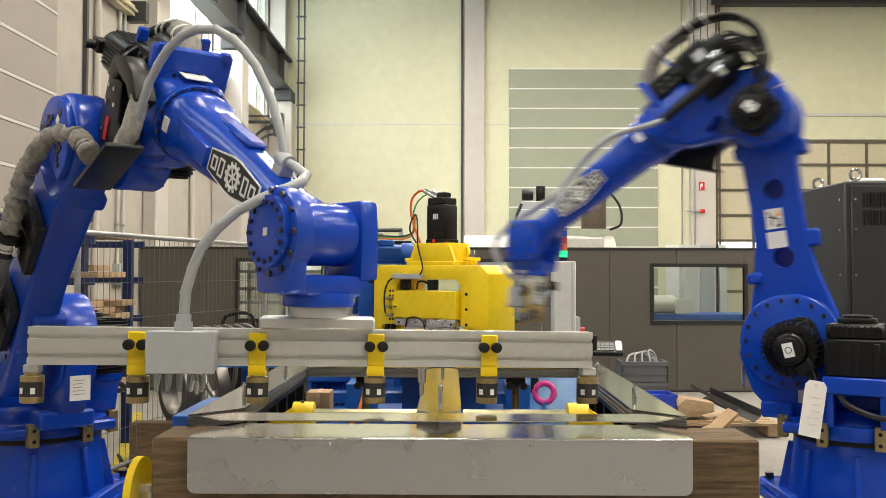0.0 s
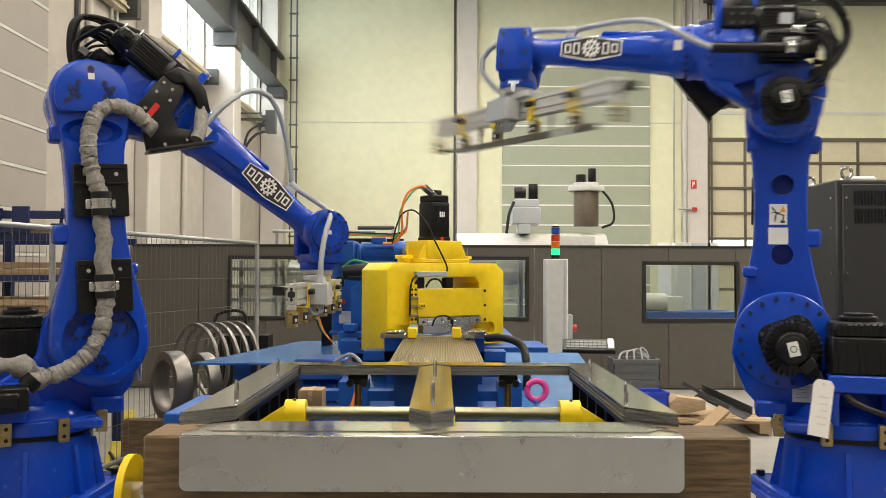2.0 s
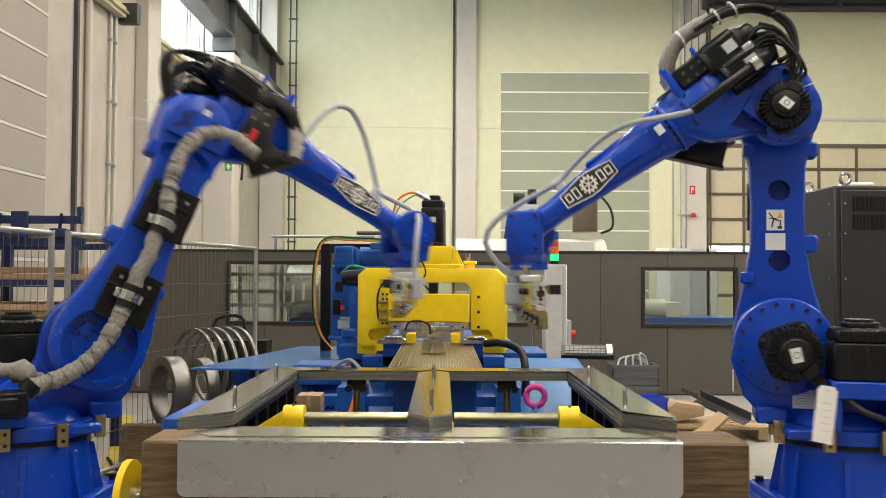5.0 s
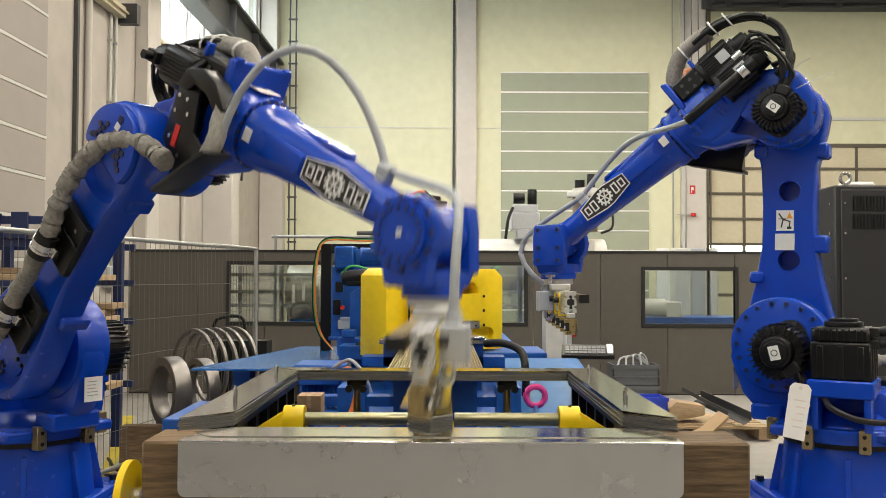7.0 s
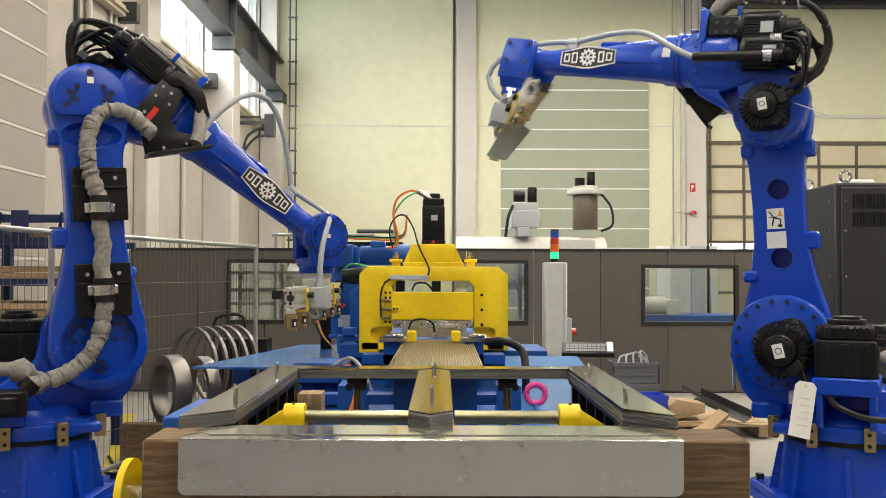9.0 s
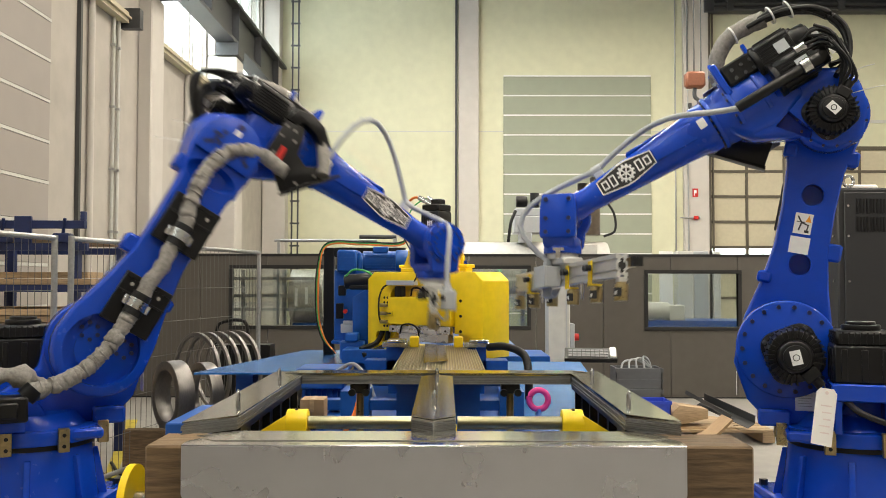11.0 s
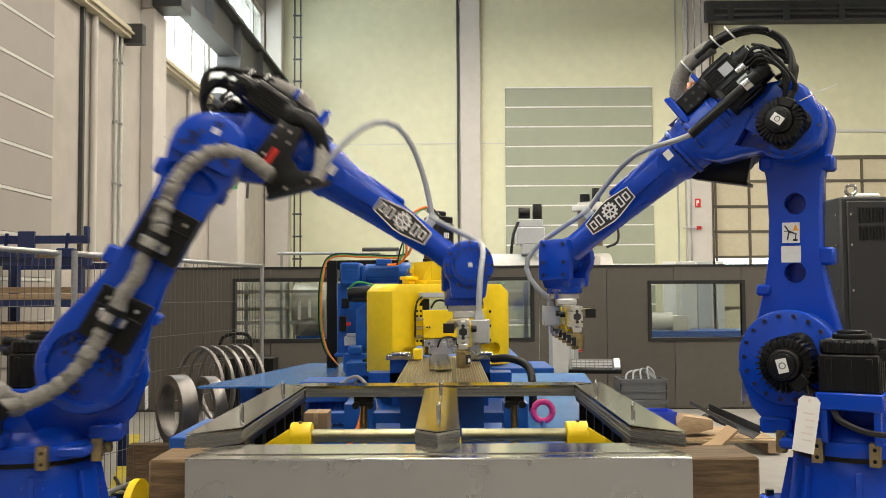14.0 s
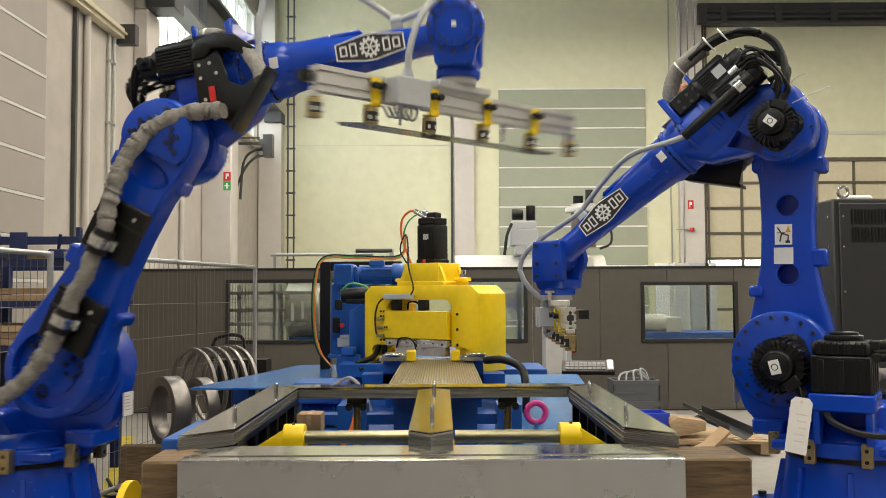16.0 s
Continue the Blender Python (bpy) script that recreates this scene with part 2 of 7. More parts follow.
def solid(name, bm, material, label, category, group="", kind="", at=None):
    ob = new(name, mesh_from(name, bm, material))
    if at is not None:
        ob.matrix_basis = at
    return tagged(ob, label, category, group, kind)


def B():
    return bmesh.new()


def boxes(*rows, bev=0.0):
    bm = B()
    for r in rows:
        box(bm, *r, bev=bev)
    return bm


def boxes_cyl(p0, p1, r, n=40):
    bm = B()
    cyl(bm, p0, p1, r, n=n)
    return bm


def each(name, rows, material, parent, bev=0.0, label=""):
    """One part of its own for each box."""
    for r in rows:
        part(name, boxes(r, bev=bev), material, parent, label)


# ---- large structure ----
solid("floor", boxes((HALL_X0 - 0.3, HALL_X1 + 0.3, HALL_Y0 - 0.3, HALL_Y1 + 6, -0.2, 0)), FLOORM, "worn grey painted concrete hall floor", "floor", kind="structure")
solid("ceiling", boxes((HALL_X0 - 0.3, HALL_X1 + 0.3, HALL_Y0 - 0.3, HALL_Y1 + 0.4, HALL_Z, HALL_Z + 0.2)), CEILM, "pale profiled roof sheets of the hall", "ceiling", kind="structure")
solid("wall_south", boxes((HALL_X0 - 0.3, HALL_X1 + 0.3, HALL_Y0 - 0.3, HALL_Y0, 0, HALL_Z)), WALL3, "plain grey end wall of the hall", "wall", kind="structure")
solid("wall_east", boxes((HALL_X1, HALL_X1 + 0.3, HALL_Y0, HALL_Y1, 0, HALL_Z)), WALL3, "plain grey long wall of the hall", "wall", kind="structure")
# back wall, with the gate opening
GX0, GX1, GZ1 = 6.25, 12.5, 4.8
bw = B()
box(bw, HALL_X0, GX0, HALL_Y1, HALL_Y1 + 0.3, 0, HALL_Z)
box(bw, GX0, GX1, HALL_Y1, HALL_Y1 + 0.3, GZ1, HALL_Z)
box(bw, GX1, HALL_X1, HALL_Y1, HALL_Y1 + 0.3, 0, HALL_Z)
wall_north = solid("wall_north", bw, WALL, "cream painted concrete panel end wall with yellow-green cast", "wall", kind="structure")
# long wall with high windows: parapet, piers, header
ww = B()
BAYS = ((-5.0, -0.5), (0.6, 5.6), (13.1, 16.05), (16.75, 20.95))
box(ww, HALL_X0 - 0.3, HALL_X0, HALL_Y0, HALL_Y1, 0, WIN_Z0)
box(ww, HALL_X0 - 0.3, HALL_X0, HALL_Y0, HALL_Y1, 8.2, HALL_Z)
edges_y = [HALL_Y0] + [v for b in BAYS for v in b] + [HALL_Y1]
for a, b in zip(edges_y[::2], edges_y[1::2]):
    box(ww, HALL_X0 - 0.3, HALL_X0, a, b, WIN_Z0, 8.2)
wall_west = solid("wall_west", ww, WALL4, "cream painted long wall with high window bands", "wall", kind="structure")
solid("backdrop", boxes((-9.2, -9.0, -30, 70, -1, 40)), DAYLIGHT, "overcast daylight beyond the windows", "sky", kind="structure")
for i, (a, b) in enumerate(BAYS):
    w = thing("window_%d" % (i + 1), "tall bright hall window with pale metal bars", "window", kind="structure")
    fr = B()
    box(fr, HALL_X0 - 0.16, HALL_X0 - 0.06, a, b, WIN_Z0, WIN_Z0 + 0.08)
    box(fr, HALL_X0 - 0.16, HALL_X0 - 0.06, a, b, 8.12, 8.2)
    for k in range(6):
        yy = a + (b - a) * k / 5
        box(fr, HALL_X0 - 0.15, HALL_X0 - 0.07, yy - 0.03, yy + 0.03, WIN_Z0 + 0.08, 8.12)
    part("window_frame", fr, OFFWHITE, w)
    pane = part("pane", boxes((HALL_X0 - 0.12, HALL_X0 - 0.11, a, b, WIN_Z0, 8.2)), GLASS, w)
    pane.visible_shadow = False
# columns of the long wall
for y0, xf in ((6.4, -4.1), (12.5, -4.1), (16.1, -3.76)):
    c = B()
    box(c, HALL_X0, xf, y0, y0 + 0.55, 0, 5.62, bev=0.02)
    box(c, HALL_X0, -4.14, y0, y0 + 0.55, 5.62, HALL_Z, bev=0.02)
    solid("wall_column", c, WALL2, "cream painted concrete column carrying the crane rail", "column", group="hall columns", kind="structure")
# crane runway girder
g = thing("crane_girder", "dark grey steel crane runway girder on column brackets", "girder", kind="structure")
gb = B()
box(gb, -4.12, -3.78, HALL_Y0, 21.3, 5.88, 5.94)
box(gb, -4.12, -3.78, HALL_Y0, 21.3, 6.6, 6.66)
box(gb, -3.97, -3.93, HALL_Y0, 21.3, 5.94, 6.6)
for k in range(14):
    yy = -5 + k * 1.95
    box(gb, -4.10, -3.80, yy, yy + 0.02, 5.94, 6.6)
part("beam", gb, GIRDER, g)
part("crane_rail", boxes((-3.98, -3.92, HALL_Y0, 21.3, 6.662, 6.76)), GIRDER, g)
for y0 in (6.4, 12.5, 16.1, 20.9):
    part("bracket", boxes((-4.13, -3.72, y0 - 0.03, y0 + 0.45, 5.63, 5.876), bev=0.008), GIRDER, g)

# pilasters, joints and the slatted field on the end wall
solid("pilaster", boxes((0.30, 0.78, 21.28, 21.397, 0, HALL_Z), bev=0.01), WALL2, "pale grey concrete pilaster on the end wall", "pilaster", kind="structure")
solid("pilaster", boxes((5.62, 6.2, 21.22, 21.397, 0, HALL_Z), bev=0.01), WALL2, "pale grey concrete pilaster beside the gate", "pilaster", kind="structure")
solid("pilaster", boxes((-4.28, -3.74, 21.0, 21.397, 0, 5.62), (-4.28, -3.9, 21.02, 21.397, 5.62, HALL_Z), bev=0.01), WALL2, "pale grey corner column of the end wall", "pilaster", kind="structure")
for zz in (5.13,):
    solid("trim", boxes((-3.6, 0.296, 21.383, 21.397, zz, zz + 0.02)), OFFWHITE, "thin horizontal panel joint strip", "trim", kind="structure")
    solid("trim", boxes((0.784, 5.61, 21.383, 21.397, zz, zz + 0.02)), OFFWHITE, "thin horizontal panel joint strip", "trim", kind="structure")
solid("drain_pipe", boxes((0.22, 0.27, 21.33, 21.39, 0, HALL_Z)), GIRDER, "thin dark vertical cable duct", "pipe")
fld = thing("wall_panel_field", "grey-green panel field with pale horizontal strips", "wall panel", kind="structure")
for k in range(13):
    z1 = 6.45 - k * 0.47
    if z1 - 0.44 < 0:
        break
    part("panel", boxes((1.37, 4.87, 21.36, 21.396, z1 - 0.433, z1), bev=0.004), SLAT, fld)
    part("joint_strip", boxes((1.37, 4.87, 21.355, 21.396, z1 + 0.003, z1 + 0.034)), WHITE, fld, "pale joint strip")
for k in range(11):
    z1 = 5.70 - k * 0.44
    part("panel", boxes((-4.296, -4.27, 6.98, 9.68, z1 - 0.40, z1), bev=0.004), SLAT2, fld)
    part("joint_strip", boxes((-4.296, -4.265, 6.98, 9.68, z1 + 0.003, z1 + 0.036)), OFFWHITE, fld, "pale joint strip")
# gate
gate = thing("gate_1", "bronze framed sectional hall gate with cream panels", "gate", kind="structure")
for r in range(8):
    z0 = r * 0.6
    for c in range(7):
        x0 = GX0 + c * 0.893
        lit = r in (3,)
        if lit:
            pn = part("pane", boxes((x0 + 0.03, x0 + 0.863, 21.44, 21.45, z0 + 0.03, z0 + 0.57)), GLASS, gate)
            pn.visible_shadow = False
        else:
            part("panel", boxes((x0 + 0.03, x0 + 0.863, 21.43, 21.47, z0 + 0.03, z0 + 0.57), bev=0.005), DOORM, gate)
    part("rail", boxes((GX0, GX1, 21.40, 21.48, z0 - 0.03, z0 + 0.03)), DOORFR, gate)
part("rail", boxes((GX0, GX1, 21.40, 21.48, GZ1 - 0.09, GZ1)), DOORFR, gate)
for c in range(8):
    x0 = GX0 + c * 0.893
    part("stile", boxes((max(GX0, x0 - 0.03), min(GX1, x0 + 0.03), 21.405, 21.475, 0, GZ1 - 0.09)), DOORFR, gate)
solid("backdrop", boxes((4, 16, 25, 25.2, 0, 6)), DAYLIGHT, "bright overcast yard beyond the gate panes", "sky", kind="structure")
# lintel pipes over the gate
solid("gate_lintel", boxes((6.1, 13.9, 21.1, 21.38, 7.95, 8.45), bev=0.01), GIRDER, "dark steel lintel above the gate", "lintel", kind="structure")
pp = B()
for k in range(3):
    cyl(pp, (6.3, 21.055, 7.98 + k * 0.13), (13.9, 21.055, 7.98 + k * 0.13), 0.045, n=10)
for k in range(6):
    box(pp, 6.6 + 1.3 * k, 6.75 + 1.3 * k, 21.0, 21.098, 7.93, 8.32)
solid("pipe_run", pp, GIRDER, "three dark pipes running above the gate", "pipe")
solid("gate_guide", boxes((6.205, 6.27, 21.30, 21.36, 0, 7.94), (6.30, 6.34, 21.30, 21.34, 0, 7.94)), DOORFR, "dark bronze vertical gate guide rail", "rail", kind="structure")
for xx, yy in ((5.45, 21.375), (5.70, 21.20)):
    solid("wall_pipe", boxes_cyl((xx, yy, 0), (xx, yy, HALL_Z), 0.018, 8), GALV, "thin grey vertical conduit beside the gate pilaster", "pipe")
solid("trim", boxes((6.35, 13.9, 21.37, 21.397, 5.35, 5.42)), OFFWHITE, "pale rail strip above the gate", "trim", kind="structure")

# ---- taupe partition with windows ----
PY = 12.4


def partition(x0, x1, openings, y=PY, z1=1.93):
    """Panels between openings; each opening: xa, xb, za, zb."""
    p = thing("partition_wall", "taupe-grey machine enclosure panels with black top rail", "partition", kind="structure")
    xs = x0
    while xs < x1 - 0.01:
        xe = min(xs + 0.92, x1)
        cuts = [o for o in openings if o[0] < xe and o[1] > xs]
        bm = B()
        if not cuts:
            box(bm, xs + 0.004, xe - 0.004, y, y + 0.05, 0.02, z1, bev=0.004)
        else:
            o = cuts[0]
            box(bm, xs + 0.004, xe - 0.004, y, y + 0.05, 0.02, o[2])
            box(bm, xs + 0.004, xe - 0.004, y, y + 0.05, o[3], z1)
            if o[0] > xs:
                box(bm, xs + 0.004, o[0], y, y + 0.05, o[2], o[3])
            if o[1] < xe:
                box(bm, o[1], xe - 0.004, y, y + 0.05, o[2], o[3])
        part("panel", bm, PANEL, p)
        xs = xe
    part("top_rail", boxes((x0, x1, y - 0.01, y + 0.06, z1, z1 + 0.035)), BLACKTRIM, p)
    part("base_rail", boxes((x0, x1, y - 0.01, y + 0.06, 0, 0.018)), BLACKTRIM, p)
    for xa, xb, za, zb in openings:
        fr = B()
        for q in ((xa - 0.05, xb + 0.05, za - 0.05, za), (xa - 0.05, xb + 0.05, zb, zb + 0.05), (xa - 0.05, xa, za, zb), (xb, xb + 0.05, za, zb)):
            box(fr, q[0], q[1], y - 0.02, y + 0.07, q[2], q[3], bev=0.004)
        f = part("window_frame", fr, BLACKTRIM, p, "black rubber window surround")
        pane = part("pane", boxes((xa, xb, y + 0.02, y + 0.026, za, zb)), GLASS, p)
        pane.visible_shadow = False
    return p


partition(-4.28, 5.84, ((-2.92, 1.12, 0.98, 1.76), (2.77, 4.0, 0.97, 1.70)))

# ---- robots ----
A1, A2, A3, D4, D6, HL, BASE_Z = 0.285, 1.15, 0.27, 1.366, 0.219, 0.65, 0.621
ROBOTS = []


def motor(name, parent, p0, axis, length, r, label="black finned servo motor"):
    """Rounded square servo motor along an axis from p0: finned body, stepped end bell, plug and plate."""
    d = Vector(axis).normalized()
    m = Matrix.Translation(p0) @ d.to_track_quat("Z", "Y").to_matrix().to_4x4()
    bm = B()
    L1 = length * 0.68
    cyl(bm, (0, 0, 0), (0, 0, length * 0.10), r * 1.05, n=28, bev=r * 0.04, m=m)
    prism(bm, round_rect(0, 0, r * 0.92, r * 0.92, r * 0.38, 5), length * 0.08, L1, "z", bev=r * 0.04, m=m)
    for q in range(4):
        mq = m @ pose(0, 0, 0, 0, 0, 90 * q)
        for k in range(7):
            o = r * (-0.54 + 0.18 * k)
            box(bm, r * 0.86, r * 1.0, o - r * 0.045, o + r * 0.045, length * 0.12, L1 * 0.96, m=mq)
    cyl(bm, (0, 0, L1 * 0.98), (0, 0, length * 0.76), r * 0.86, n=28, m=m)
    cyl(bm, (0, 0, length * 0.74), (0, 0, length * 0.97), r * 0.74, r * 0.70, n=28, bev=r * 0.05, m=m)
    cyl(bm, (0, 0, length * 0.96), (0, 0, length), r * 0.5, n=24, m=m)
    ob = part(name, bm, BLACK, parent, label)
    pl = B()
    box(pl, r * 0.5, r * 1.15, -r * 0.3, r * 0.3, length * 0.74, length * 0.95, bev=0.004, m=m)
    cyl(pl, (r * 1.1, 0, length * 0.84), (r * 1.6, 0, length * 0.84), r * 0.22, n=12, m=m)
    part("plug", pl, RUBBER, ob)
    bt = B()
    for k in range(4):
        a = math.pi / 4 + k * math.pi / 2
        cyl(bt, (r * 0.86 * math.cos(a), r * 0.86 * math.sin(a), L1), (r * 0.86 * math.cos(a), r * 0.86 * math.sin(a), L1 + 0.012), r * 0.09, n=6, m=m)
    part("tie_bolts", bt, CHROME, ob)
    lb = B()
    box(lb, -r * 0.2, r * 0.2, -r * 0.2, r * 0.2, length, length + 0.002, m=m @ pose(0, 0, 0, 0, 0, 20))
    part("type_plate", lb, WHITE, ob, "small white type plate")
    return ob


def drum_motor(name, parent, at, r, length, turn, plug):
    """Broad finned servo motor facing +y: square flange, ribbed drum, raised end bell, angled plug."""
    m = Matrix.Translation(at) @ pose(0, 0, 0, -90, 0, 0) @ pose(0, 0, 0, 0, 0, turn)
    bm = B()
    prism(bm, round_rect(0, 0, r * 0.92, r * 0.92, r * 0.5, 5), 0, length * 0.16, "z", bev=0.004, m=m)
    cyl(bm, (0, 0, length * 0.1), (0, 0, length * 0.72), r * 0.90, r * 0.86, n=40, bev=r * 0.05, m=m)
    for k in range(30):
        a = 360 / 30 * k
        if abs(a - plug) > 26:
            box(bm, r * 0.62, r * 0.955, -r * 0.022, r * 0.022, length * 0.16, length * 0.80, m=m @ pose(0, 0, 0, 0, 0, a))
    cyl(bm, (0, 0, length * 0.7), (0, 0, length * 0.92), r * 0.58, r * 0.52, n=32, bev=r * 0.05, m=m)
    cyl(bm, (0, 0, length * 0.9), (0, 0, length), r * 0.40, n=28, bev=r * 0.03, m=m)
    ob = part(name, bm, BLACK, parent, "black finned servo motor")
    bt = B()
    for k in range(4):
        a = math.pi / 4 + k * math.pi / 2
        p = (r * 0.99 * math.cos(a), r * 0.99 * math.sin(a))
        cyl(bt, (*p, length * 0.1), (*p, length * 0.22), r * 0.08, n=12, m=m)
    part("tie_bolts", bt, GIRDER, ob)
    pl = B()
    box(pl, r * 0.55, r * 0.95, -r * 0.28, r * 0.28, length * 0.45, length * 0.85, bev=0.006, m=m @ pose(0, 0, 0, 0, 0, plug))
    cyl(pl, (r * 0.9, 0, length * 0.66), (r * 1.25, 0, length * 0.66), r * 0.17, n=14, m=m @ pose(0, 0, 0, 0, 0, plug))
    part("plug", pl, RUBBER, ob)
    part("type_plate", boxes((-r * 0.17, r * 0.17, -r * 0.24, r * 0.24, length, length + 0.002)), WHITE, ob, "small white type plate", m=m @ pose(0, 0, 0, 0, 0, -turn + 14))
    mk = B()
    tube(mk, [(r * 0.1 * math.cos(q), r * 0.1 * math.sin(q), length + 0.0022) for q in [k * math.tau / 14 for k in range(15)]], 0.002, 5)
    part("print", mk, INK_SHADE, ob, m=m)
    return ob


def block_motor(name, parent, at, w, h):
    """Square upright servo motor: stepped body, side ribs, cap and two angled plugs."""
    m = Matrix.Translation(at)
    bm = B()
    box(bm, -w, w, -w, w, 0, h * 0.62, bev=0.008, m=m)
    box(bm, -w * 0.94, w * 0.94, -w * 0.94, w * 0.94, h * 0.6, h * 0.86, bev=0.014, m=m)
    for q in range(4):
        mq = m @ pose(0, 0, 0, 0, 0, 90 * q)
        for k in range(3):
            o = w * (-0.66 + 0.66 * k)
            box(bm, w * 0.98, w * 1.04, o - w * 0.11, o + w * 0.11, h * 0.03, h * 0.56, bev=0.003, m=mq)
        for k in range(8):
            o = w * (-0.7 + 0.2 * k)
            box(bm, w * 0.9, w * 0.985, o - w * 0.03, o + w * 0.03, h * 0.64, h * 0.84, m=mq)
    cyl(bm, (0, 0, h * 0.84), (0, 0, h * 0.95), w * 0.66, n=32, bev=0.006, m=m)
    cyl(bm, (0, 0, h * 0.94), (0, 0, h), w * 0.5, n=32, bev=0.004, m=m)
    ob = part(name, bm, BLACK, parent, "black square servo motor")
    pl = B()
    for zz in (0.60, 0.80):
        box(pl, -w * 1.22, -w * 0.9, w * 0.15, w * 0.75, h * zz - 0.02, h * zz + 0.02, bev=0.005, m=m)
        cyl(pl, (-w * 1.2, w * 0.45, h * zz), (-w * 1.62, w * 0.45, h * zz + 0.01), 0.022, n=14, m=m)
    part("plug", pl, RUBBER, ob)
    part("type_plate", boxes((w * 0.06, w * 0.3, w * 1.04, w * 1.045, -0.045, -0.025)), WHITE, ob, "small white type plate", m=m)
    return ob


def bolts(name, parent, c, axis, radius, count, r, h=0.008, a0=0.0):
    d = Vector(axis).normalized()
    m = Matrix.Translation(c) @ d.to_track_quat("Z", "Y").to_matrix().to_4x4()
    bm = B()
    for k in range(count):
        a = a0 + math.tau * k / count
        p = (radius * math.cos(a), radius * math.sin(a))
        cyl(bm, (*p, -0.004), (*p, h), r, n=8, m=m)
    return part(name, bm, BLUE_DARK, parent)


# much darker blue than the castings, for the proud bolt heads
BLUE_DARK = mat("dark_blue_bolt", (0.003, 0.008, 0.06), 0.4, vary=0.1)


def sticker(parent, m, w, h, kind):
    """A label in the local xy plane of m: white field with printed shapes."""
    ob = part("warning_label", boxes((-w / 2, w / 2, -h / 2, h / 2, 0, 0.002)), WHITE, parent, "white warning label", m=m)
    if kind == "tall":
        bm = B()
        tri = [(0.1 * w, 0.1 * h), (0.44 * w, 0.1 * h), (0.27 * w, 0.42 * h)]
        prism(bm, tri, 0.002, 0.003, "z")
        part("print", bm, ORANGE, ob)
        bm = B()
        tube(bm, [(-0.35 * w, 0.35 * h, 0.003), (-0.1 * w, 0.05 * h, 0.003), (-0.2 * w, -0.35 * h, 0.003)], 0.004, 5)
        tube(bm, [(-0.1 * w, 0.05 * h, 0.003), (0.3 * w, -0.05 * h, 0.003), (0.25 * w, -0.38 * h, 0.003)], 0.004, 5)
        box(bm, -0.38 * w, 0.1 * w, 0.06 * h, 0.10 * h, 0.002, 0.003)
        box(bm, 0.12 * w, 0.38 * w, -0.42 * h, -0.30 * h, 0.002, 0.003)
        part("print", bm, INK_SHADE, ob)
    elif kind == "pinch":
        bm = B()
        prism(bm, [(-0.4 * w, 0.3 * h), (-0.3 * w, 0.35 * h), (-0.1 * w, -0.1 * h), (0.1 * w, -0.05 * h), (0.12 * w, -0.4 * h), (-0.25 * w, -0.35 * h)], 0.002, 0.003, "z")
        box(bm, 0.2 * w, 0.4 * w, -0.4 * h, -0.05 * h, 0.002, 0.003)
        part("print", bm, INK_SHADE, ob)
        bm = B()
        prism(bm, [(0.12 * w, 0.12 * h), (0.42 * w, 0.12 * h), (0.27 * w, 0.4 * h)], 0.002, 0.003, "z")
        part("print", bm, ORANGE, ob)
    elif kind == "text":
        bm = B()
        for k in range(5):
            box(bm, -0.35 * w, (0.1 + 0.22 * random.random()) * w, (0.3 - 0.14 * k) * h, (0.33 - 0.14 * k) * h, 0.002, 0.003)
        part("print", bm, mat("grey_print", (0.35, 0.33, 0.3), 0.7), ob)
    return ob


def emblem(parent, m):
    """Maker's badge as plain shapes: long hexagon with a toothed ring between bars."""
    m = m @ Matrix.Diagonal((1.16, 1.18, 1, 1))
    w, h = 0.275, 0.105
    hexa = [(-w / 2, -h * 0.30), (-w / 2, h * 0.30), (-0.02, h / 2), (0.02, h / 2), (w / 2, h * 0.30), (w / 2, -h * 0.30), (0.02, -h / 2), (-0.02, -h / 2)]
    bm = B()
    prism(bm, hexa, 0.0, 0.003, "z")
    ob = part("emblem", bm, WHITE, parent, "black and white hexagonal maker emblem", m=m)
    bm = B()
    prism(bm, [(x * 0.955, y * 0.90) for x, y in hexa], 0.003, 0.0036, "z")
    part("field", bm, INK_SHADE, ob)
    bm = B()
    n = 12
    for k in range(n):
        a = math.tau * k / n
        m2 = pose(0, 0, 0, 0, 0, math.degrees(a))
        box(bm, 0.028, 0.041, -0.005, 0.005, 0.0036, 0.0042, m=m2)
        tube(bm, [(0.029 * math.cos(a), 0.029 * math.sin(a), 0.0036), (0.029 * math.cos(a + 0.54), 0.029 * math.sin(a + 0.54), 0.0036)], 0.005, 6)
    for k in range(3):
        box(bm, -0.024, 0.024, -0.003, 0.003, 0.0036, 0.0042, m=pose(0, 0, 0, 0, 0, 60 * k))
    for sx in (-1, 1):
        for k, x in enumerate((0.066, 0.105)):
            hh = 0.026 if k == 0 else 0.02
            for q in ((x - 0.015, x + 0.015, hh - 0.007, hh), (x - 0.015, x + 0.015, -hh, -hh + 0.007), (x - 0.015, x - 0.008, -hh, hh), (x + 0.008, x + 0.015, -hh, hh)):
                a, b = sorted((sx * q[0], sx * q[1]))
                box(bm, a, b, q[2], q[3], 0.0036, 0.0042)
    part("raised_print", bm, WHITE, ob)
    return ob


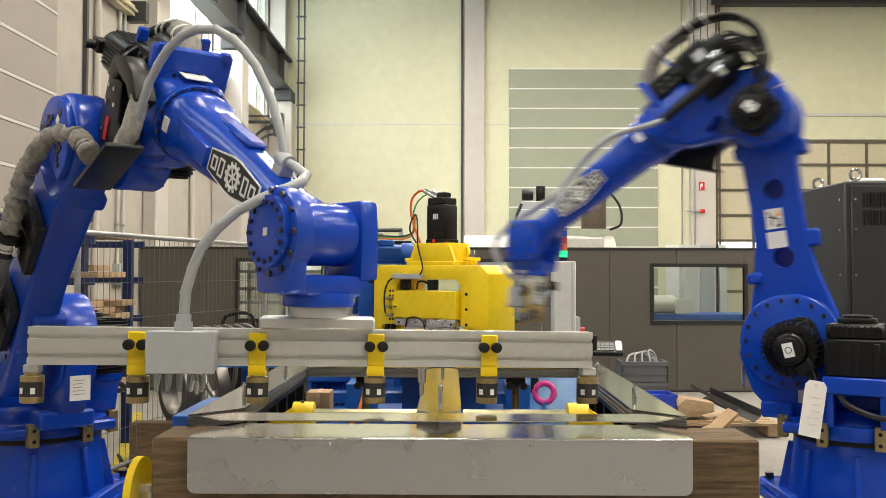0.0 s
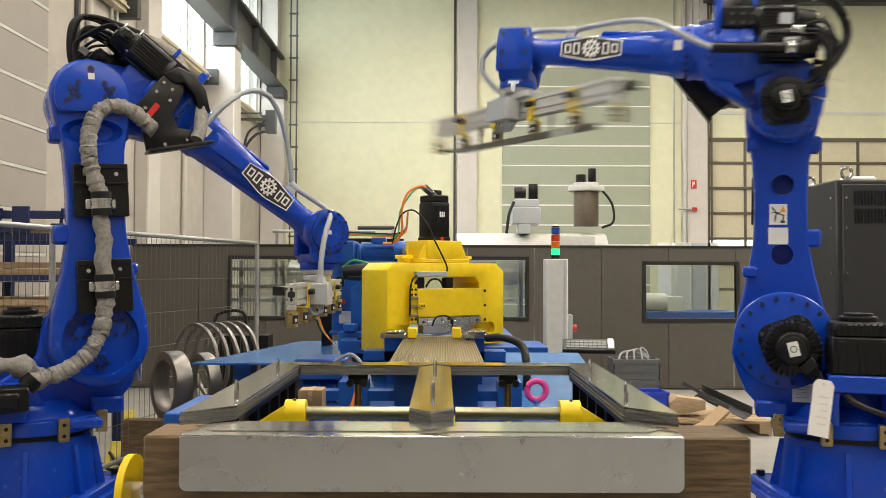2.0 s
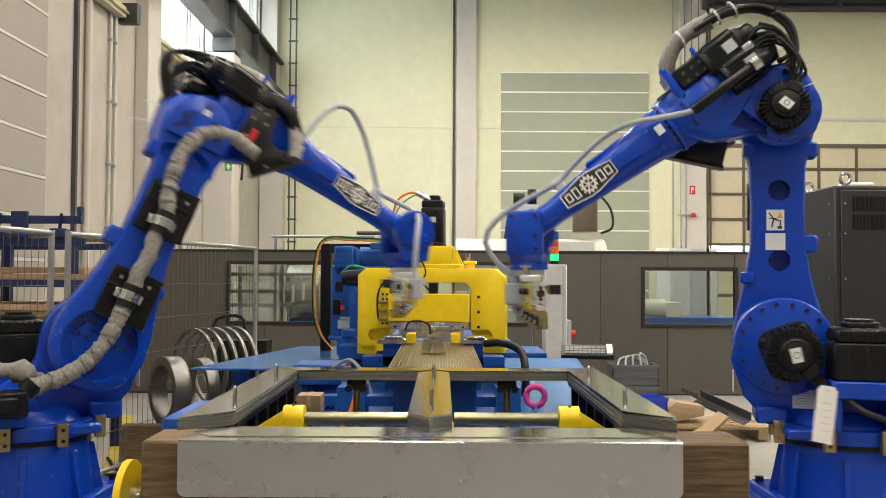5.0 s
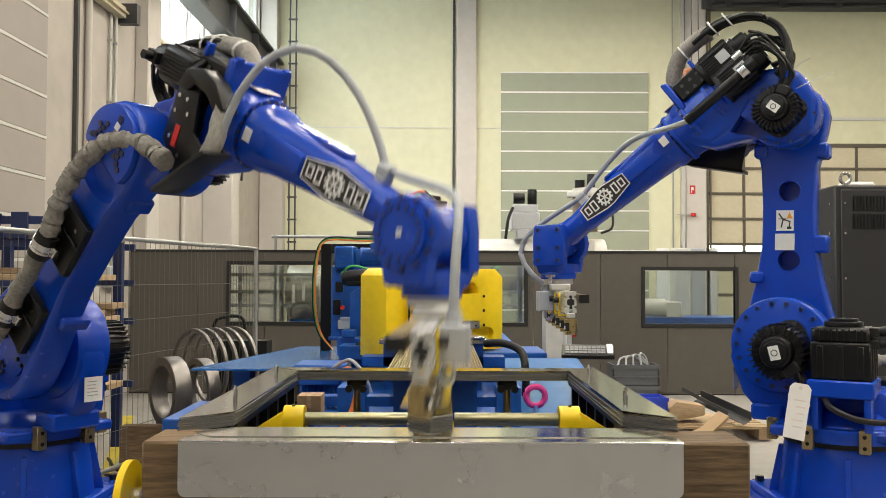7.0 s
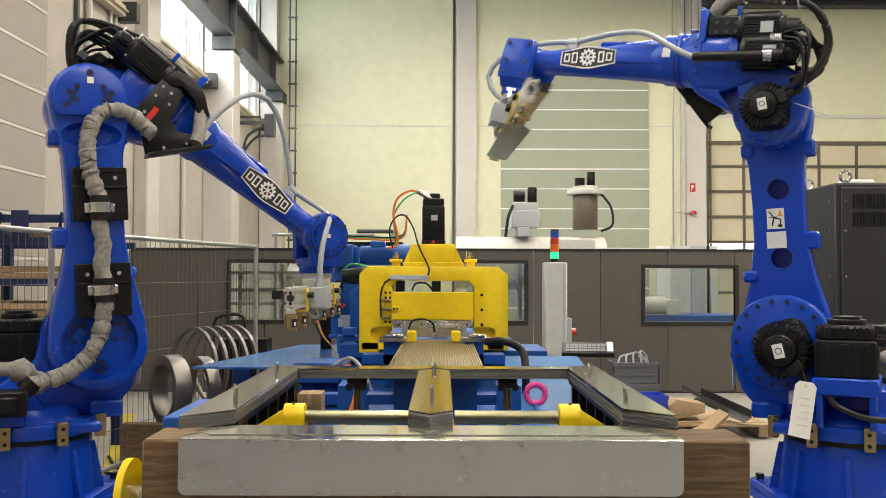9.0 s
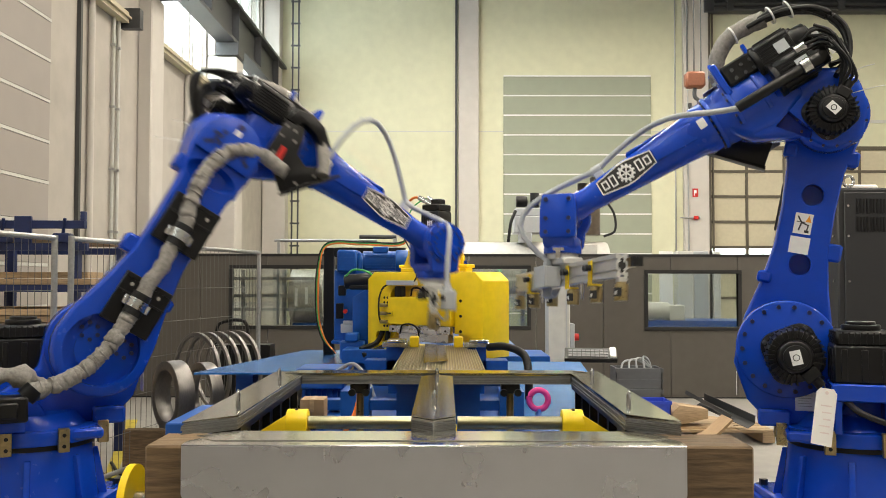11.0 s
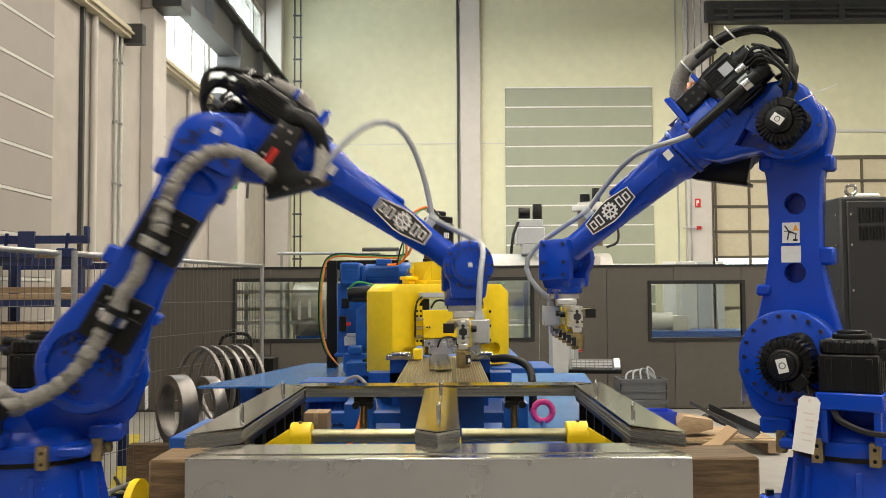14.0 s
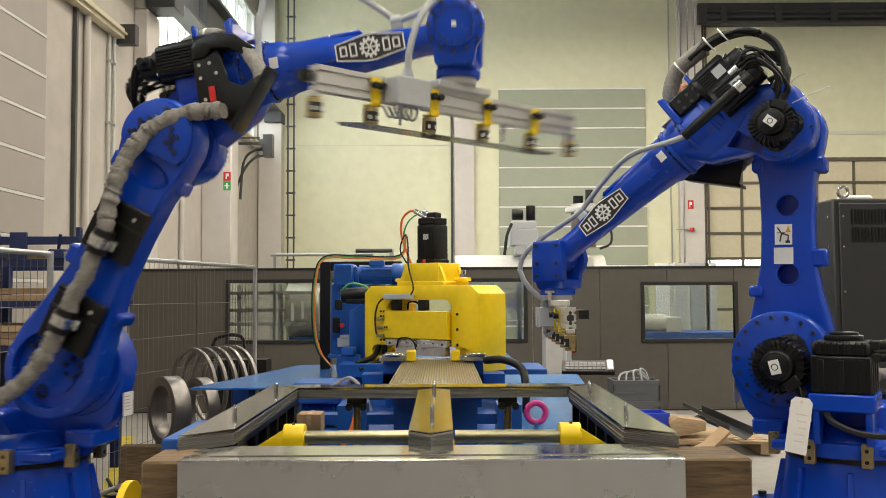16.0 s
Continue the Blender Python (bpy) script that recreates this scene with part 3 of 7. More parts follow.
def carve(ob, cut):
    """Cuts the closed bmesh cut out of the object's mesh."""
    me = bpy.data.meshes.new("cutter")
    cut.to_mesh(me)
    cut.free()
    tool = new("cutter", me)
    tool.parent = ob.parent
    md = ob.modifiers.new("cut", "BOOLEAN")
    md.object, md.operation, md.solver, md.use_self = tool, "DIFFERENCE", "EXACT", True
    bpy.context.view_layer.update()
    dg = bpy.context.evaluated_depsgraph_get()
    res = bpy.data.meshes.new_from_object(ob.evaluated_get(dg))
    ob.modifiers.clear()
    ob.data = res
    for p in res.polygons:
        p.use_smooth = True
    res.set_sharp_from_angle(angle=radians(40))
    bpy.data.objects.remove(tool)
    bpy.data.meshes.remove(me)


def robot(tag, x, y, box_x, tall_label):
    rb = thing("industrial_robot", tag, "robot", at=pose(x, y, BASE_Z), group="pair of stacking robots")
    # base
    bm = B()
    prism(bm, round_rect(0, 0, 0.36, 0.36, 0.06), -0.10, -0.065, "z", bev=0.004)
    cyl(bm, (0, 0, -0.07), (0, 0, 0.20), 0.315, 0.28, n=40, bev=0.006)
    base = part("base", bm, BLUE, rb)
    rib_mesh = None
    for k in range(8):
        if rib_mesh is None:
            rm = B()
            prism(rm, [(0.25, -0.07), (0.352, -0.07), (0.305, 0.16), (0.25, 0.16)], -0.014, 0.014, "y", bev=0.004)
            rib_mesh = mesh_from("rib", rm, BLUE)
        rib = new("rib", rib_mesh)
        rib.parent = base
        rib.matrix_basis = pose(0, 0, 0, 0, 0, 22.5 + 45 * k)
    fb = B()
    for sx in (-1, 1):
        for sy in (-1, 1):
            cyl(fb, (sx * 0.31, sy * 0.31, -0.065), (sx * 0.31, sy * 0.31, -0.038), 0.022, n=6)
    part("foot_bolts", fb, BLACK, base)
    part("gasket", boxes_cyl((0, 0, 0.197), (0, 0, 0.222), 0.285), RUBBER, base)
    # turret
    bm = B()
    cyl(bm, (0, 0, 0.222), (0, 0, 0.29), 0.315, n=44, bev=0.008)
    box(bm, -0.28, 0.3, -0.27, 0.27, 0.235, 0.285, bev=0.012)
    cyl(bm, (0, 0, 0.285), (0, 0, 0.35), 0.26, 0.2, n=32, bev=0.006)
    # saddle rising to the shoulder on the left side
    prism(bm, [(-0.2, 0.28), (-0.17, 0.42), (0.03, 0.56), (0.06, 0.72), (0.5, 0.74), (0.53, 0.58), (0.47, 0.4), (0.36, 0.28)], -0.05, 0.075, "y", bev=0.02)
    prism(bm, [(-0.25, 0.28), (-0.2, 0.45), (0.0, 0.45), (0.1, 0.28)], -0.2, 0.12, "y", bev=0.02)
    cyl(bm, (A1, -0.065, HL), (A1, 0.10, HL), 0.235, n=44, bev=0.012)
    box(bm, 0.27, 0.42, -0.12, 0.12, 0.28, 0.36, bev=0.012)
    turret = part("turret", bm, BLUE, rb)
    bolts("flange_bolts", turret, (A1, 0.10, HL), (0, 1, 0), 0.205, 18, 0.011)
    drum_motor("shoulder_motor", turret, (A1 - 0.025, 0.098, HL - 0.02), 0.14, 0.25, 22, 108)
    mt = B()
    box(mt, -0.165, 0.115, 0.09, 0.37, 0.44, 0.52, bev=0.008)
    for x0 in (-0.15, 0.07):
        prism(mt, [(0.10, 0.29), (0.34, 0.29), (0.36, 0.44), (0.10, 0.44)], x0, x0 + 0.03, "x", bev=0.004)
    part("motor_mount", mt, BLUE, turret)
    block_motor("swivel_motor", turret, (-0.025, 0.23, 0.52), 0.128, 0.275)
    cn = boxes((-0.21, -0.04, -0.47, -0.33, 0.36, 0.47), (-0.17, -0.08, -0.49, -0.47, 0.38, 0.45), bev=0.008)
    cyl(cn, (-0.05, -0.40, 0.46), (-0.01, -0.40, 0.50), 0.045, n=16)
    part("connector_box", cn, BLACK, turret, "black connector box with hose gland")
    wr = B()
    tube(wr, spline([(-0.34, -0.36, 0.50), (-0.24, -0.40, 0.545), (-0.12, -0.38, 0.56), (-0.02, -0.34, 0.53), (0.02, -0.28, 0.46)], 6), [0.042 + 0.014 * math.sin(0.5 + k * 0.9) for k in range(25)], 14, wob=0.14)
    part("fabric_wrap", wr, FABRIC, turret, "crumpled grey fabric hose bundle")
    part("bundle_stay", boxes((-0.24, -0.04, -0.36, -0.18, 0.30, 0.36), bev=0.006), BLUE, turret)
    for (px, py) in ((0.315, 0.12), (0.315, -0.12), (-0.12, 0.315), (0.12, -0.315), (-0.12, -0.315), (0.12, 0.315)):
        tb = boxes((px - 0.024, px + 0.024, py - 0.024, py + 0.024, 0.195, 0.30), bev=0.003)
        sblk = part("stop_block", tb, BRASS, turret, "brass-coloured bolted stop block")
        ang = math.degrees(math.atan2(py, px))
        ux = pose(px, py, 0, 0, 0, 90 * round(ang / 90))
        sbb = B()
        for zz in (0.222, 0.272):
            cyl(sbb, (0.020, 0, zz), (0.0255, 0, zz), 0.009, n=10, m=ux)
        part("block_bolts", sbb, BLACK, sblk)
    sticker(turret, pose(0.20, 0.0775, 0.40, -90, 0, 0) @ pose(0, 0, 0, 0, 0, 180), 0.10, 0.09, "text")
    sticker(turret, pose(0.512, 0.015, 0.47, 90, 0, 90) @ pose(0, 0, 0.004), 0.09, 0.11, "text")
    if not tall_label:
        tg = B()
        prism(tg, [(-0.047, -0.255), (0.047, -0.25), (0.047, -0.02), (0.03, 0.0), (-0.03, 0.0), (-0.047, -0.02)], 0.0, 0.0012, "y")
        tag_ = part("paper_tag", tg, PAPER, turret, "hanging white paper tag with faint writing", m=pose(0.135, 0.385, 0.50, 4, -9, 18))
        tp = B()
        for k in range(6):
            box(tp, -0.02 + 0.004 * k, 0.012 + 0.004 * (k % 3), -0.0012, -0.0004, -0.07 - 0.026 * k, -0.064 - 0.026 * k)
        for k in range(5):
            box(tp, -0.03, 0.02 - 0.008 * (k % 3), 0.0013, 0.0018, -0.08 - 0.03 * k, -0.074 - 0.03 * k)
        cyl(tp, (0, -0.002, -0.02), (0, 0.0025, -0.02), 0.008, n=12)
        part("faint_print", tp, mat("faint_red_print", (0.70, 0.60, 0.58), 0.7), tag_, "faint reddish print")
        st = B()
        tube(st, spline([(0.14, 0.37, 0.49), (0.15, 0.34, 0.53), (0.17, 0.3, 0.55)], 4), 0.003, 6)
        part("tag_string", st, RUBBER, turret)
    cab = B()
    tube(cab, spline([(0.05, 0.33, 0.44), (0.0, 0.42, 0.40), (-0.12, 0.44, 0.36), (-0.26, 0.38, 0.36), (-0.33, 0.26, 0.42), (-0.30, 0.2, 0.5)], 6), 0.014, 8)
    part("power_cable", cab, RUBBER, turret, "black power cable looped behind the motor")
    # lower arm
    def hull(y, sc=1.0):
        pts = []
        for k in range(13):
            a = math.pi + math.pi * k / 12
            pts.append((0.225 * sc * math.cos(a), y, 0.225 * sc * math.sin(a)))
        pts += [(0.212 * sc, y, 0.12), (0.165 * sc, y, 0.32), (0.137 * sc, y, 0.5), (0.135 * sc, y, 0.7), (0.145 * sc, y, 0.9), (0.178 * sc, y, 1.06)]
        for k in range(11):
            a = math.pi * 0.02 + math.pi * 0.96 * k / 10
            pts.append((0.182 * sc * math.cos(a), y, 1.15 + 0.182 * sc * math.sin(a)))
        pts += [(-0.17 * sc, y, 1.08), (-0.128 * sc, y, 0.9), (-0.121 * sc, y, 0.7), (-0.125 * sc, y, 0.5), (-0.158 * sc, y, 0.32), (-0.212 * sc, y, 0.12)]
        return pts
    bm = B()
    loft(bm, [hull(-0.125, 0.92), hull(-0.118, 0.965), hull(-0.10), hull(0.005), hull(0.023, 0.965), hull(0.03, 0.92)])
    lower = part("lower_arm", bm, BLUE, rb)
    cut = B()
    for zc in (0.42, 0.775):
        cyl(cut, (0, -0.075, zc), (0, 0.1, zc), 0.054, n=28)
    cyl(cut, (0, -0.3, 0), (0, -0.078, 0), 0.186, 0.17, n=40)
    loft(cut, [[(sc * 0.135 * math.cos(a), y, 0.985 + sc * 0.062 * math.sin(a)) for a in [k * math.tau / 28 for k in range(28)]] for y, sc in ((-0.2, 1.25), (-0.12, 1.0), (-0.085, 0.72))])
    carve(lower, cut)
    bm = B()
    prism(bm, [(0.165 * math.cos(a), 1.15 + 0.165 * math.sin(a)) for a in [math.radians(-28 + 236 * k / 30) for k in range(31)]], -0.155, -0.12, "y", bev=0.010)
    part("hub_disc", bm, BLUE, lower)
    for q in ((-0.185, -0.11, -0.09, 0.03, 0.46, 0.55), (-0.185, -0.11, -0.09, 0.03, 0.94, 1.02), (0.11, 0.175, -0.07, 0.05, 0.95, 1.02), (0.12, 0.19, -0.08, 0.06, 0.30, 0.36)):
        part("casting_boss", boxes(q, bev=0.012), BLUE, lower)
    part("hub_cover", boxes_cyl((0, -0.092, 0), (0, -0.078, 0), 0.12), BLUE, lower)
    rim = B()
    for zc in (0.42, 0.775):
        tube(rim, [(0.056 * math.cos(a), 0.029, zc + 0.056 * math.sin(a)) for a in [k * math.tau / 24 for k in range(25)]], 0.004, 6)
    part("pocket_rim", rim, BLUE, lower)
    hb = B()
    for (cx, cz, r) in ((-0.09, 0.05, 0.05), (0.09, 0.05, 0.05), (0, -0.11, 0.03)):
        for k in range(6):
            a = k * math.tau / 6
            cyl(hb, (cx + r * math.cos(a) * 0.8, -0.084, cz + r * math.sin(a) * 0.8), (cx + r * math.cos(a) * 0.8, -0.103, cz + r * math.sin(a) * 0.8), 0.010, n=8)
    for px, pz in ((0.058, 0.05), (0.068, 0.022), (0.095, 0.024), (0.082, 0.0), (0.06, -0.014), (0.095, -0.026), (0.116, -0.04)):
        for sx in (-1, 1):
            cyl(hb, (sx * px, -0.154, 1.16 + pz), (sx * px, -0.160, 1.16 + pz), 0.0125, n=10)
    cyl(hb, (0.0, -0.154, 1.275), (0.0, -0.159, 1.275), 0.016, n=14)
    part("hub_bolts", hb, BLUE_DARK, lower)
    part("type_plate", boxes((-0.015, 0.015, -0.1575, -0.156, 1.225, 1.255)), WHITE, lower)
    sticker(lower, pose(0.02, 0.031, 0.625, -90, 0, 0) @ pose(0, 0, 0, 0, 0, 180), 0.085, 0.105, "tall")
    sticker(lower, pose(0.02, 0.031, 0.515, -90, 0, 0) @ pose(0, 0, 0, 0, 0, 180), 0.095, 0.085, "blank")
    sticker(lower, pose(0.1235, -0.045, 0.60, 90, 0, 90), 0.085, 0.105, "pinch")
    # dress pack brackets on the right side
    for z0 in (0.13, 0.58):
        bm = B()
        box(bm, -0.10, 0.145, -0.165, -0.13, z0, z0 + 0.25, bev=0.004)
        box(bm, -0.10, 0.145, -0.176, -0.165, z0 + 0.15, z0 + 0.16, bev=0.002)
        box(bm, -0.098, 0.143, -0.172, -0.165, z0 + 0.225, z0 + 0.248, bev=0.002)
        br = part("cable_bracket", bm, BLACK, lower, "black painted cable bracket")
        sc_ = B()
        for xx in (-0.05, 0.09):
            cyl(sc_, (xx, -0.169, z0 + 0.20), (xx, -0.1645, z0 + 0.20), 0.010, n=10)
        part("bracket_screws", sc_, CHROME, br)
    for z0 in (0.255, 0.638):
        bm = B()
        box(bm, -0.055, 0.08, -0.20, -0.17, z0 - 0.024, z0 + 0.024, bev=0.005)
        cyl(bm, (0.012, -0.21, z0 - 0.024), (0.012, -0.21, z0 + 0.024), 0.047, n=20, bev=0.004)
        for dz in (-0.017, 0.017):
            cyl(bm, (0.012, -0.21, z0 + dz - 0.006), (0.012, -0.21, z0 + dz + 0.006), 0.050, n=20)
        part("hose_clamp", bm, CHROME, lower, "bright steel hose clamp")
        cyf = B()
        cyl(cyf, (0.012, -0.21, z0 - 0.055), (0.012, -0.21, z0 + 0.055), 0.046, n=20)
        part("clamp_sleeve", cyf, RUBBER, lower)
    bm = B()
    tube(bm, [(0.012 + 0.006 * math.sin(z * 30), -0.21, z) for z in [0.29 + 0.31 * k / 12 for k in range(13)]], [0.037 + 0.003 * math.sin(k * 2.1) for k in range(13)], 12, wob=0.05)
    part("cable_sleeve", bm, FABRIC, lower, "wrinkled grey fabric cable sleeve")
    shift = Matrix.Translation((0, -0.15, 0))
    lower.data.transform(shift)
    for o in lower.children:
        o.matrix_basis = shift @ o.matrix_basis
    # upper arm casting
    bm = B()
    cyl(bm, (0, -0.065, 0), (0, 0.105, 0), 0.172, n=40, bev=0.012)
    prism(bm, [(-0.16, -0.06), (-0.19, 0.08), (-0.15, 0.17), (0.08, 0.32), (0.40, 0.38), (0.44, 0.34), (0.44, 0.18), (0.36, 0.08), (0.17, -0.02), (0.1, -0.14), (-0.05, -0.18)], -0.055, 0.12, "y", bev=0.03, seg=3)
    prism(bm, [(0.04, 0.14), (0.03, 0.32), (0.12, 0.38), (0.42, 0.40), (0.44, 0.34), (0.44, 0.18), (0.36, 0.09), (0.2, 0.08)], -0.13, 0.13, "y", bev=0.04, seg=3)
    cyl(bm, (0.36, 0, A3), (0.465, 0, A3), 0.15, 0.135, n=40, bev=0.01)
    cyl(bm, (0.16, 0, A3), (0.38, 0, A3), 0.155, n=40, bev=0.02)
    upper = part("upper_arm", bm, BLUE, rb)
    cut = B()
    prism(cut, [(0.245, 0.085), (0.155, 0.115), (0.115, -0.02), (0.14, -0.055)], 0.03, 0.2, "y")
    carve(upper, cut)
    part("top_block", boxes((0.15, 0.325, -0.135, 0.145, A3 + 0.09, A3 + 0.20), bev=0.012), BLACK, upper, "black motor mounting block")
    part("flange_plate", boxes((0.325, 0.362, -0.15, 0.15, A3 + 0.06, A3 + 0.235), bev=0.008), BLUE, upper)
    sb = B()
    for xx in (0.18, 0.225, 0.275):
        for zz in (0.115, 0.16):
            cyl(sb, (xx, 0.144, A3 + zz), (xx, 0.152, A3 + zz), 0.009, n=8)
            cyl(sb, (xx, -0.143, A3 + zz), (xx, -0.134, A3 + zz), 0.009, n=8)
    part("cap_screws", sb, GIRDER, upper)
    for xx, rr in ((0.20, 0.163), (0.345, 0.163), (0.455, 0.144)):
        rg = B()
        cyl(rg, (xx, 0, A3), (xx + 0.022, 0, A3), rr, n=44, bev=0.004)
        part("flange_ring", rg, BLUE, upper)
    bolts("ring_bolts", upper, (0.367, 0, A3), (1, 0, 0), 0.154, 22, 0.008)
    lugs = B()
    for sx in (0.17, 0.35):
        for sy in (-1, 1):
            box(lugs, sx - 0.008, sx + 0.012, sy * 0.12 - 0.02, sy * 0.12 + 0.02, A3 + 0.19, A3 + 0.245, bev=0.005)
    part("lifting_lugs", lugs, BLUE, upper)
    bolts("hub_bolts", upper, (0, 0.105, 0), (0, 1, 0), 0.156, 16, 0.007)
    bolts("ring_bolts", upper, (0.478, 0, A3), (1, 0, 0), 0.132, 24, 0.008)
    drum_motor("elbow_motor", upper, (0.005, 0.10, 0.005), 0.12, 0.165, 8, 200)
    for k, (yy, zz) in enumerate(((-0.10, 0.37), (0.09, 0.40), (0.145, 0.27))):
        wm = motor("wrist_motor", upper, (0.20 - 0.03 * k, yy, zz), (-1, 0, 0), 0.31 - 0.02 * k, 0.082)
        part("side_plate", boxes((0.03 - 0.03 * k, 0.09 - 0.03 * k, yy + 0.0822, yy + 0.0845, zz - 0.03, zz + 0.025)), GREYBOX, wm, "silver type plate")
    nb = B()
    box(nb, 0.365, 0.44, -0.05, 0.05, A3 + 0.152, A3 + 0.155)
    part("paper_label", nb, WHITE, upper, "white paper label on the casting")
    bm = B()
    prism(bm, [(0.185, 0.34), (0.18, 0.12), (0.29, 0.03), (0.366, -0.036), (0.56, 0.19), (0.48, 0.215), (0.40, 0.17), (0.34, 0.20), (0.31, 0.34)], -0.215, -0.2, "y", bev=0.004)
    prism(bm, [(0.362, -0.045), (0.568, 0.195), (0.556, 0.205), (0.35, -0.03)], -0.33, -0.2, "y", bev=0.003)
    prism(bm, [(0.18, 0.33), (0.21, 0.41), (0.30, 0.435), (0.39, 0.41), (0.475, 0.335), (0.44, 0.295), (0.36, 0.35), (0.28, 0.365), (0.25, 0.33)], -0.225, -0.15, "y", bev=0.008)
    box(bm, 0.2, 0.30, -0.2, -0.14, 0.15, 0.36, bev=0.006)
    part("hose_bracket", bm, BLACK, upper, "black folded sheet hose bracket")
    hbs = B()
    for px, pz in ((0.21, 0.30), (0.26, 0.30), (0.21, 0.24), (0.285, 0.25), (0.22, 0.14), (0.30, 0.09), (0.40, 0.06), (0.47, 0.15)):
        cyl(hbs, (px, -0.22, pz), (px, -0.2145, pz), 0.009, n=8)
    part("bracket_bolts", hbs, CHROME, upper)
    part("tag_plate", boxes((0.24, 0.268, -0.219, -0.2155, 0.11, 0.195)), RED, upper, "small red tag plate")
    bm = B()
    tube(bm, spline([(0.43, -0.19, 0.335), (0.46, -0.21, 0.28), (0.49, -0.23, 0.22), (0.50, -0.25, 0.17)], 6), 0.034, 10, wob=0.05)
    part("cable_sleeve", bm, FABRIC, upper, "wrinkled grey fabric cable sleeve")
    # cable loops behind the motors
    for k in range(9):
        bm = B()
        y0 = -0.11 + 0.033 * k
        q = random.uniform(-0.03, 0.03)
        tube(bm, spline([(-0.05, y0, 0.37), (-0.14, y0, 0.385 + q), (-0.205 + q, y0 * 0.7 + q, 0.30), (-0.20 - q, y0 * 0.5 + 0.03, 0.20 + q), (-0.11, y0 * 0.5 + 0.05, 0.13 + 0.01 * k)], 6), 0.008 + 0.003 * (k % 2), 8)
        part("motor_cable", bm, RUBBER, upper, "looped black motor cable")
    for k in range(6):
        bm = B()
        q = random.uniform(-0.015, 0.015)
        y0 = 0.0 + 0.026 * k
        dz = 0.085 if tall_label else 0.0
        tube(bm, spline([(0.10, y0 * 0.5 + 0.04, 0.58 - dz), (0.0, y0 * 0.6 + 0.05, 0.575 + q - dz), (-0.10, y0 * 0.6 + 0.06, 0.545 + q - dz), (-0.20 - 0.5 * dz + q, y0 * 0.6 + 0.07, 0.46 - 0.5 * dz), (-0.25 - 0.5 * dz + q, y0 * 0.6 + 0.06, 0.33 + q), (-0.20, y0 * 0.5 + 0.09, 0.19), (-0.10, y0 * 0.5 + 0.12, 0.14)], 6), 0.0125, 8)
        part("robot_cable", bm, RUBBER, upper, "black robot cable tied in a bundle")
    bm = B()
    tube(bm, spline([(0.34, 0.0, 0.44), (0.30, 0.02, 0.53 - dz), (0.20, 0.04, 0.595 - dz), (0.10, 0.06, 0.595 - dz), (0.01, 0.08, 0.575 - dz)], 6), 0.042, 14, wob=0.05)
    part("bundle_sleeve", bm, FABRIC, upper, "grey fabric sleeve round the cables")
    for k in range(5):
        bm = B()
        y0 = 0.16 + 0.02 * (k % 3)
        tube(bm, spline([(0.02 - 0.04 * k, y0, 0.28 + 0.03 * k), (-0.1 - 0.02 * k, y0 + 0.05, 0.30), (-0.16, y0 + 0.04, 0.20 - 0.03 * k), (-0.08, y0 + 0.02, 0.08)], 5), 0.008, 6)
        part("motor_cable", bm, RUBBER, upper)
    tg = B()
    for p in ((-0.15, 0.12, 0.36), (-0.13, 0.17, 0.22), (-0.19, 0.13, 0.24)):
        box(tg, p[0], p[0] + 0.045, p[1], p[1] + 0.004, p[2], p[2] + 0.035)
    part("cable_tags", tg, WHITE, upper, "small white cable tags")
    tie = B()
    for p in ((-0.1, 0.10, 0.55 - dz), (-0.02, 0.085, 0.575 - dz), (0.17, 0.045, 0.598 - dz)):
        tube(tie, [(p[0], p[1] + 0.06 * math.cos(a), p[2] - 0.003 + 0.042 * math.sin(a)) for a in [k * math.tau / 16 for k in range(17)]], 0.005, 6)
    for pts in (((-0.14, 0.14, 0.10), (-0.20, 0.17, 0.11), (-0.26, 0.19, 0.09)), ((-0.12, 0.15, 0.03), (-0.2, 0.18, 0.0), (-0.29, 0.2, -0.04))):
        tube(tie, spline(pts, 4), 0.0025, 5)
    part("cable_ties", tie, WHITE, upper, "white cable ties with loose ends")
    bm = B()
    cyl(bm, (0.02, 0.24, 0.24), (0.36, 0.24, 0.24), 0.026, n=14, bev=0.003)
    cyl(bm, (-0.07, 0.24, 0.24), (0.02, 0.24, 0.24), 0.034, n=14)
    part("hose_gland", bm, BLACK, upper)
    cf = B()
    cyl(cf, (-0.02, 0.24, 0.24), (0.02, 0.24, 0.24), 0.038, n=14)
    cyl(cf, (-0.05, 0.20, 0.33), (0.0, 0.20, 0.33), 0.03, n=14)
    part("hose_coupling", cf, CHROME, upper, "bright steel hose couplings")
    # forearm, origin at the wrist centre
    def ring(xx, ry, rz_, zc=0.0, n=24, sq=2.4):
        o = []
        for k in range(n):
            a = k * math.tau / n
            c, s = math.cos(a), math.sin(a)
            q = (abs(c) ** sq + abs(s) ** sq) ** (-1 / sq)
            o.append((xx, ry * q * c, zc + rz_ * q * s))
        return o
    bm = B()
    loft(bm, [ring(-0.888, 0.115, 0.115), ring(-0.88, 0.128, 0.128), ring(-0.82, 0.128, 0.128), ring(-0.80, 0.117, 0.117), ring(-0.70, 0.106, 0.106), ring(-0.58, 0.088, 0.096), ring(-0.42, 0.075, 0.085), ring(-0.28, 0.073, 0.075), ring(-0.17, 0.078, 0.066), ring(-0.08, 0.09, 0.07), ring(0.0, 0.085, 0.06)])
    cyl(bm, (0, -0.093, 0), (0, 0.076, 0), 0.09, n=32, bev=0.006)
    box(bm, -0.80, -0.55, -0.03, 0.03, 0.07, 0.108, bev=0.008)
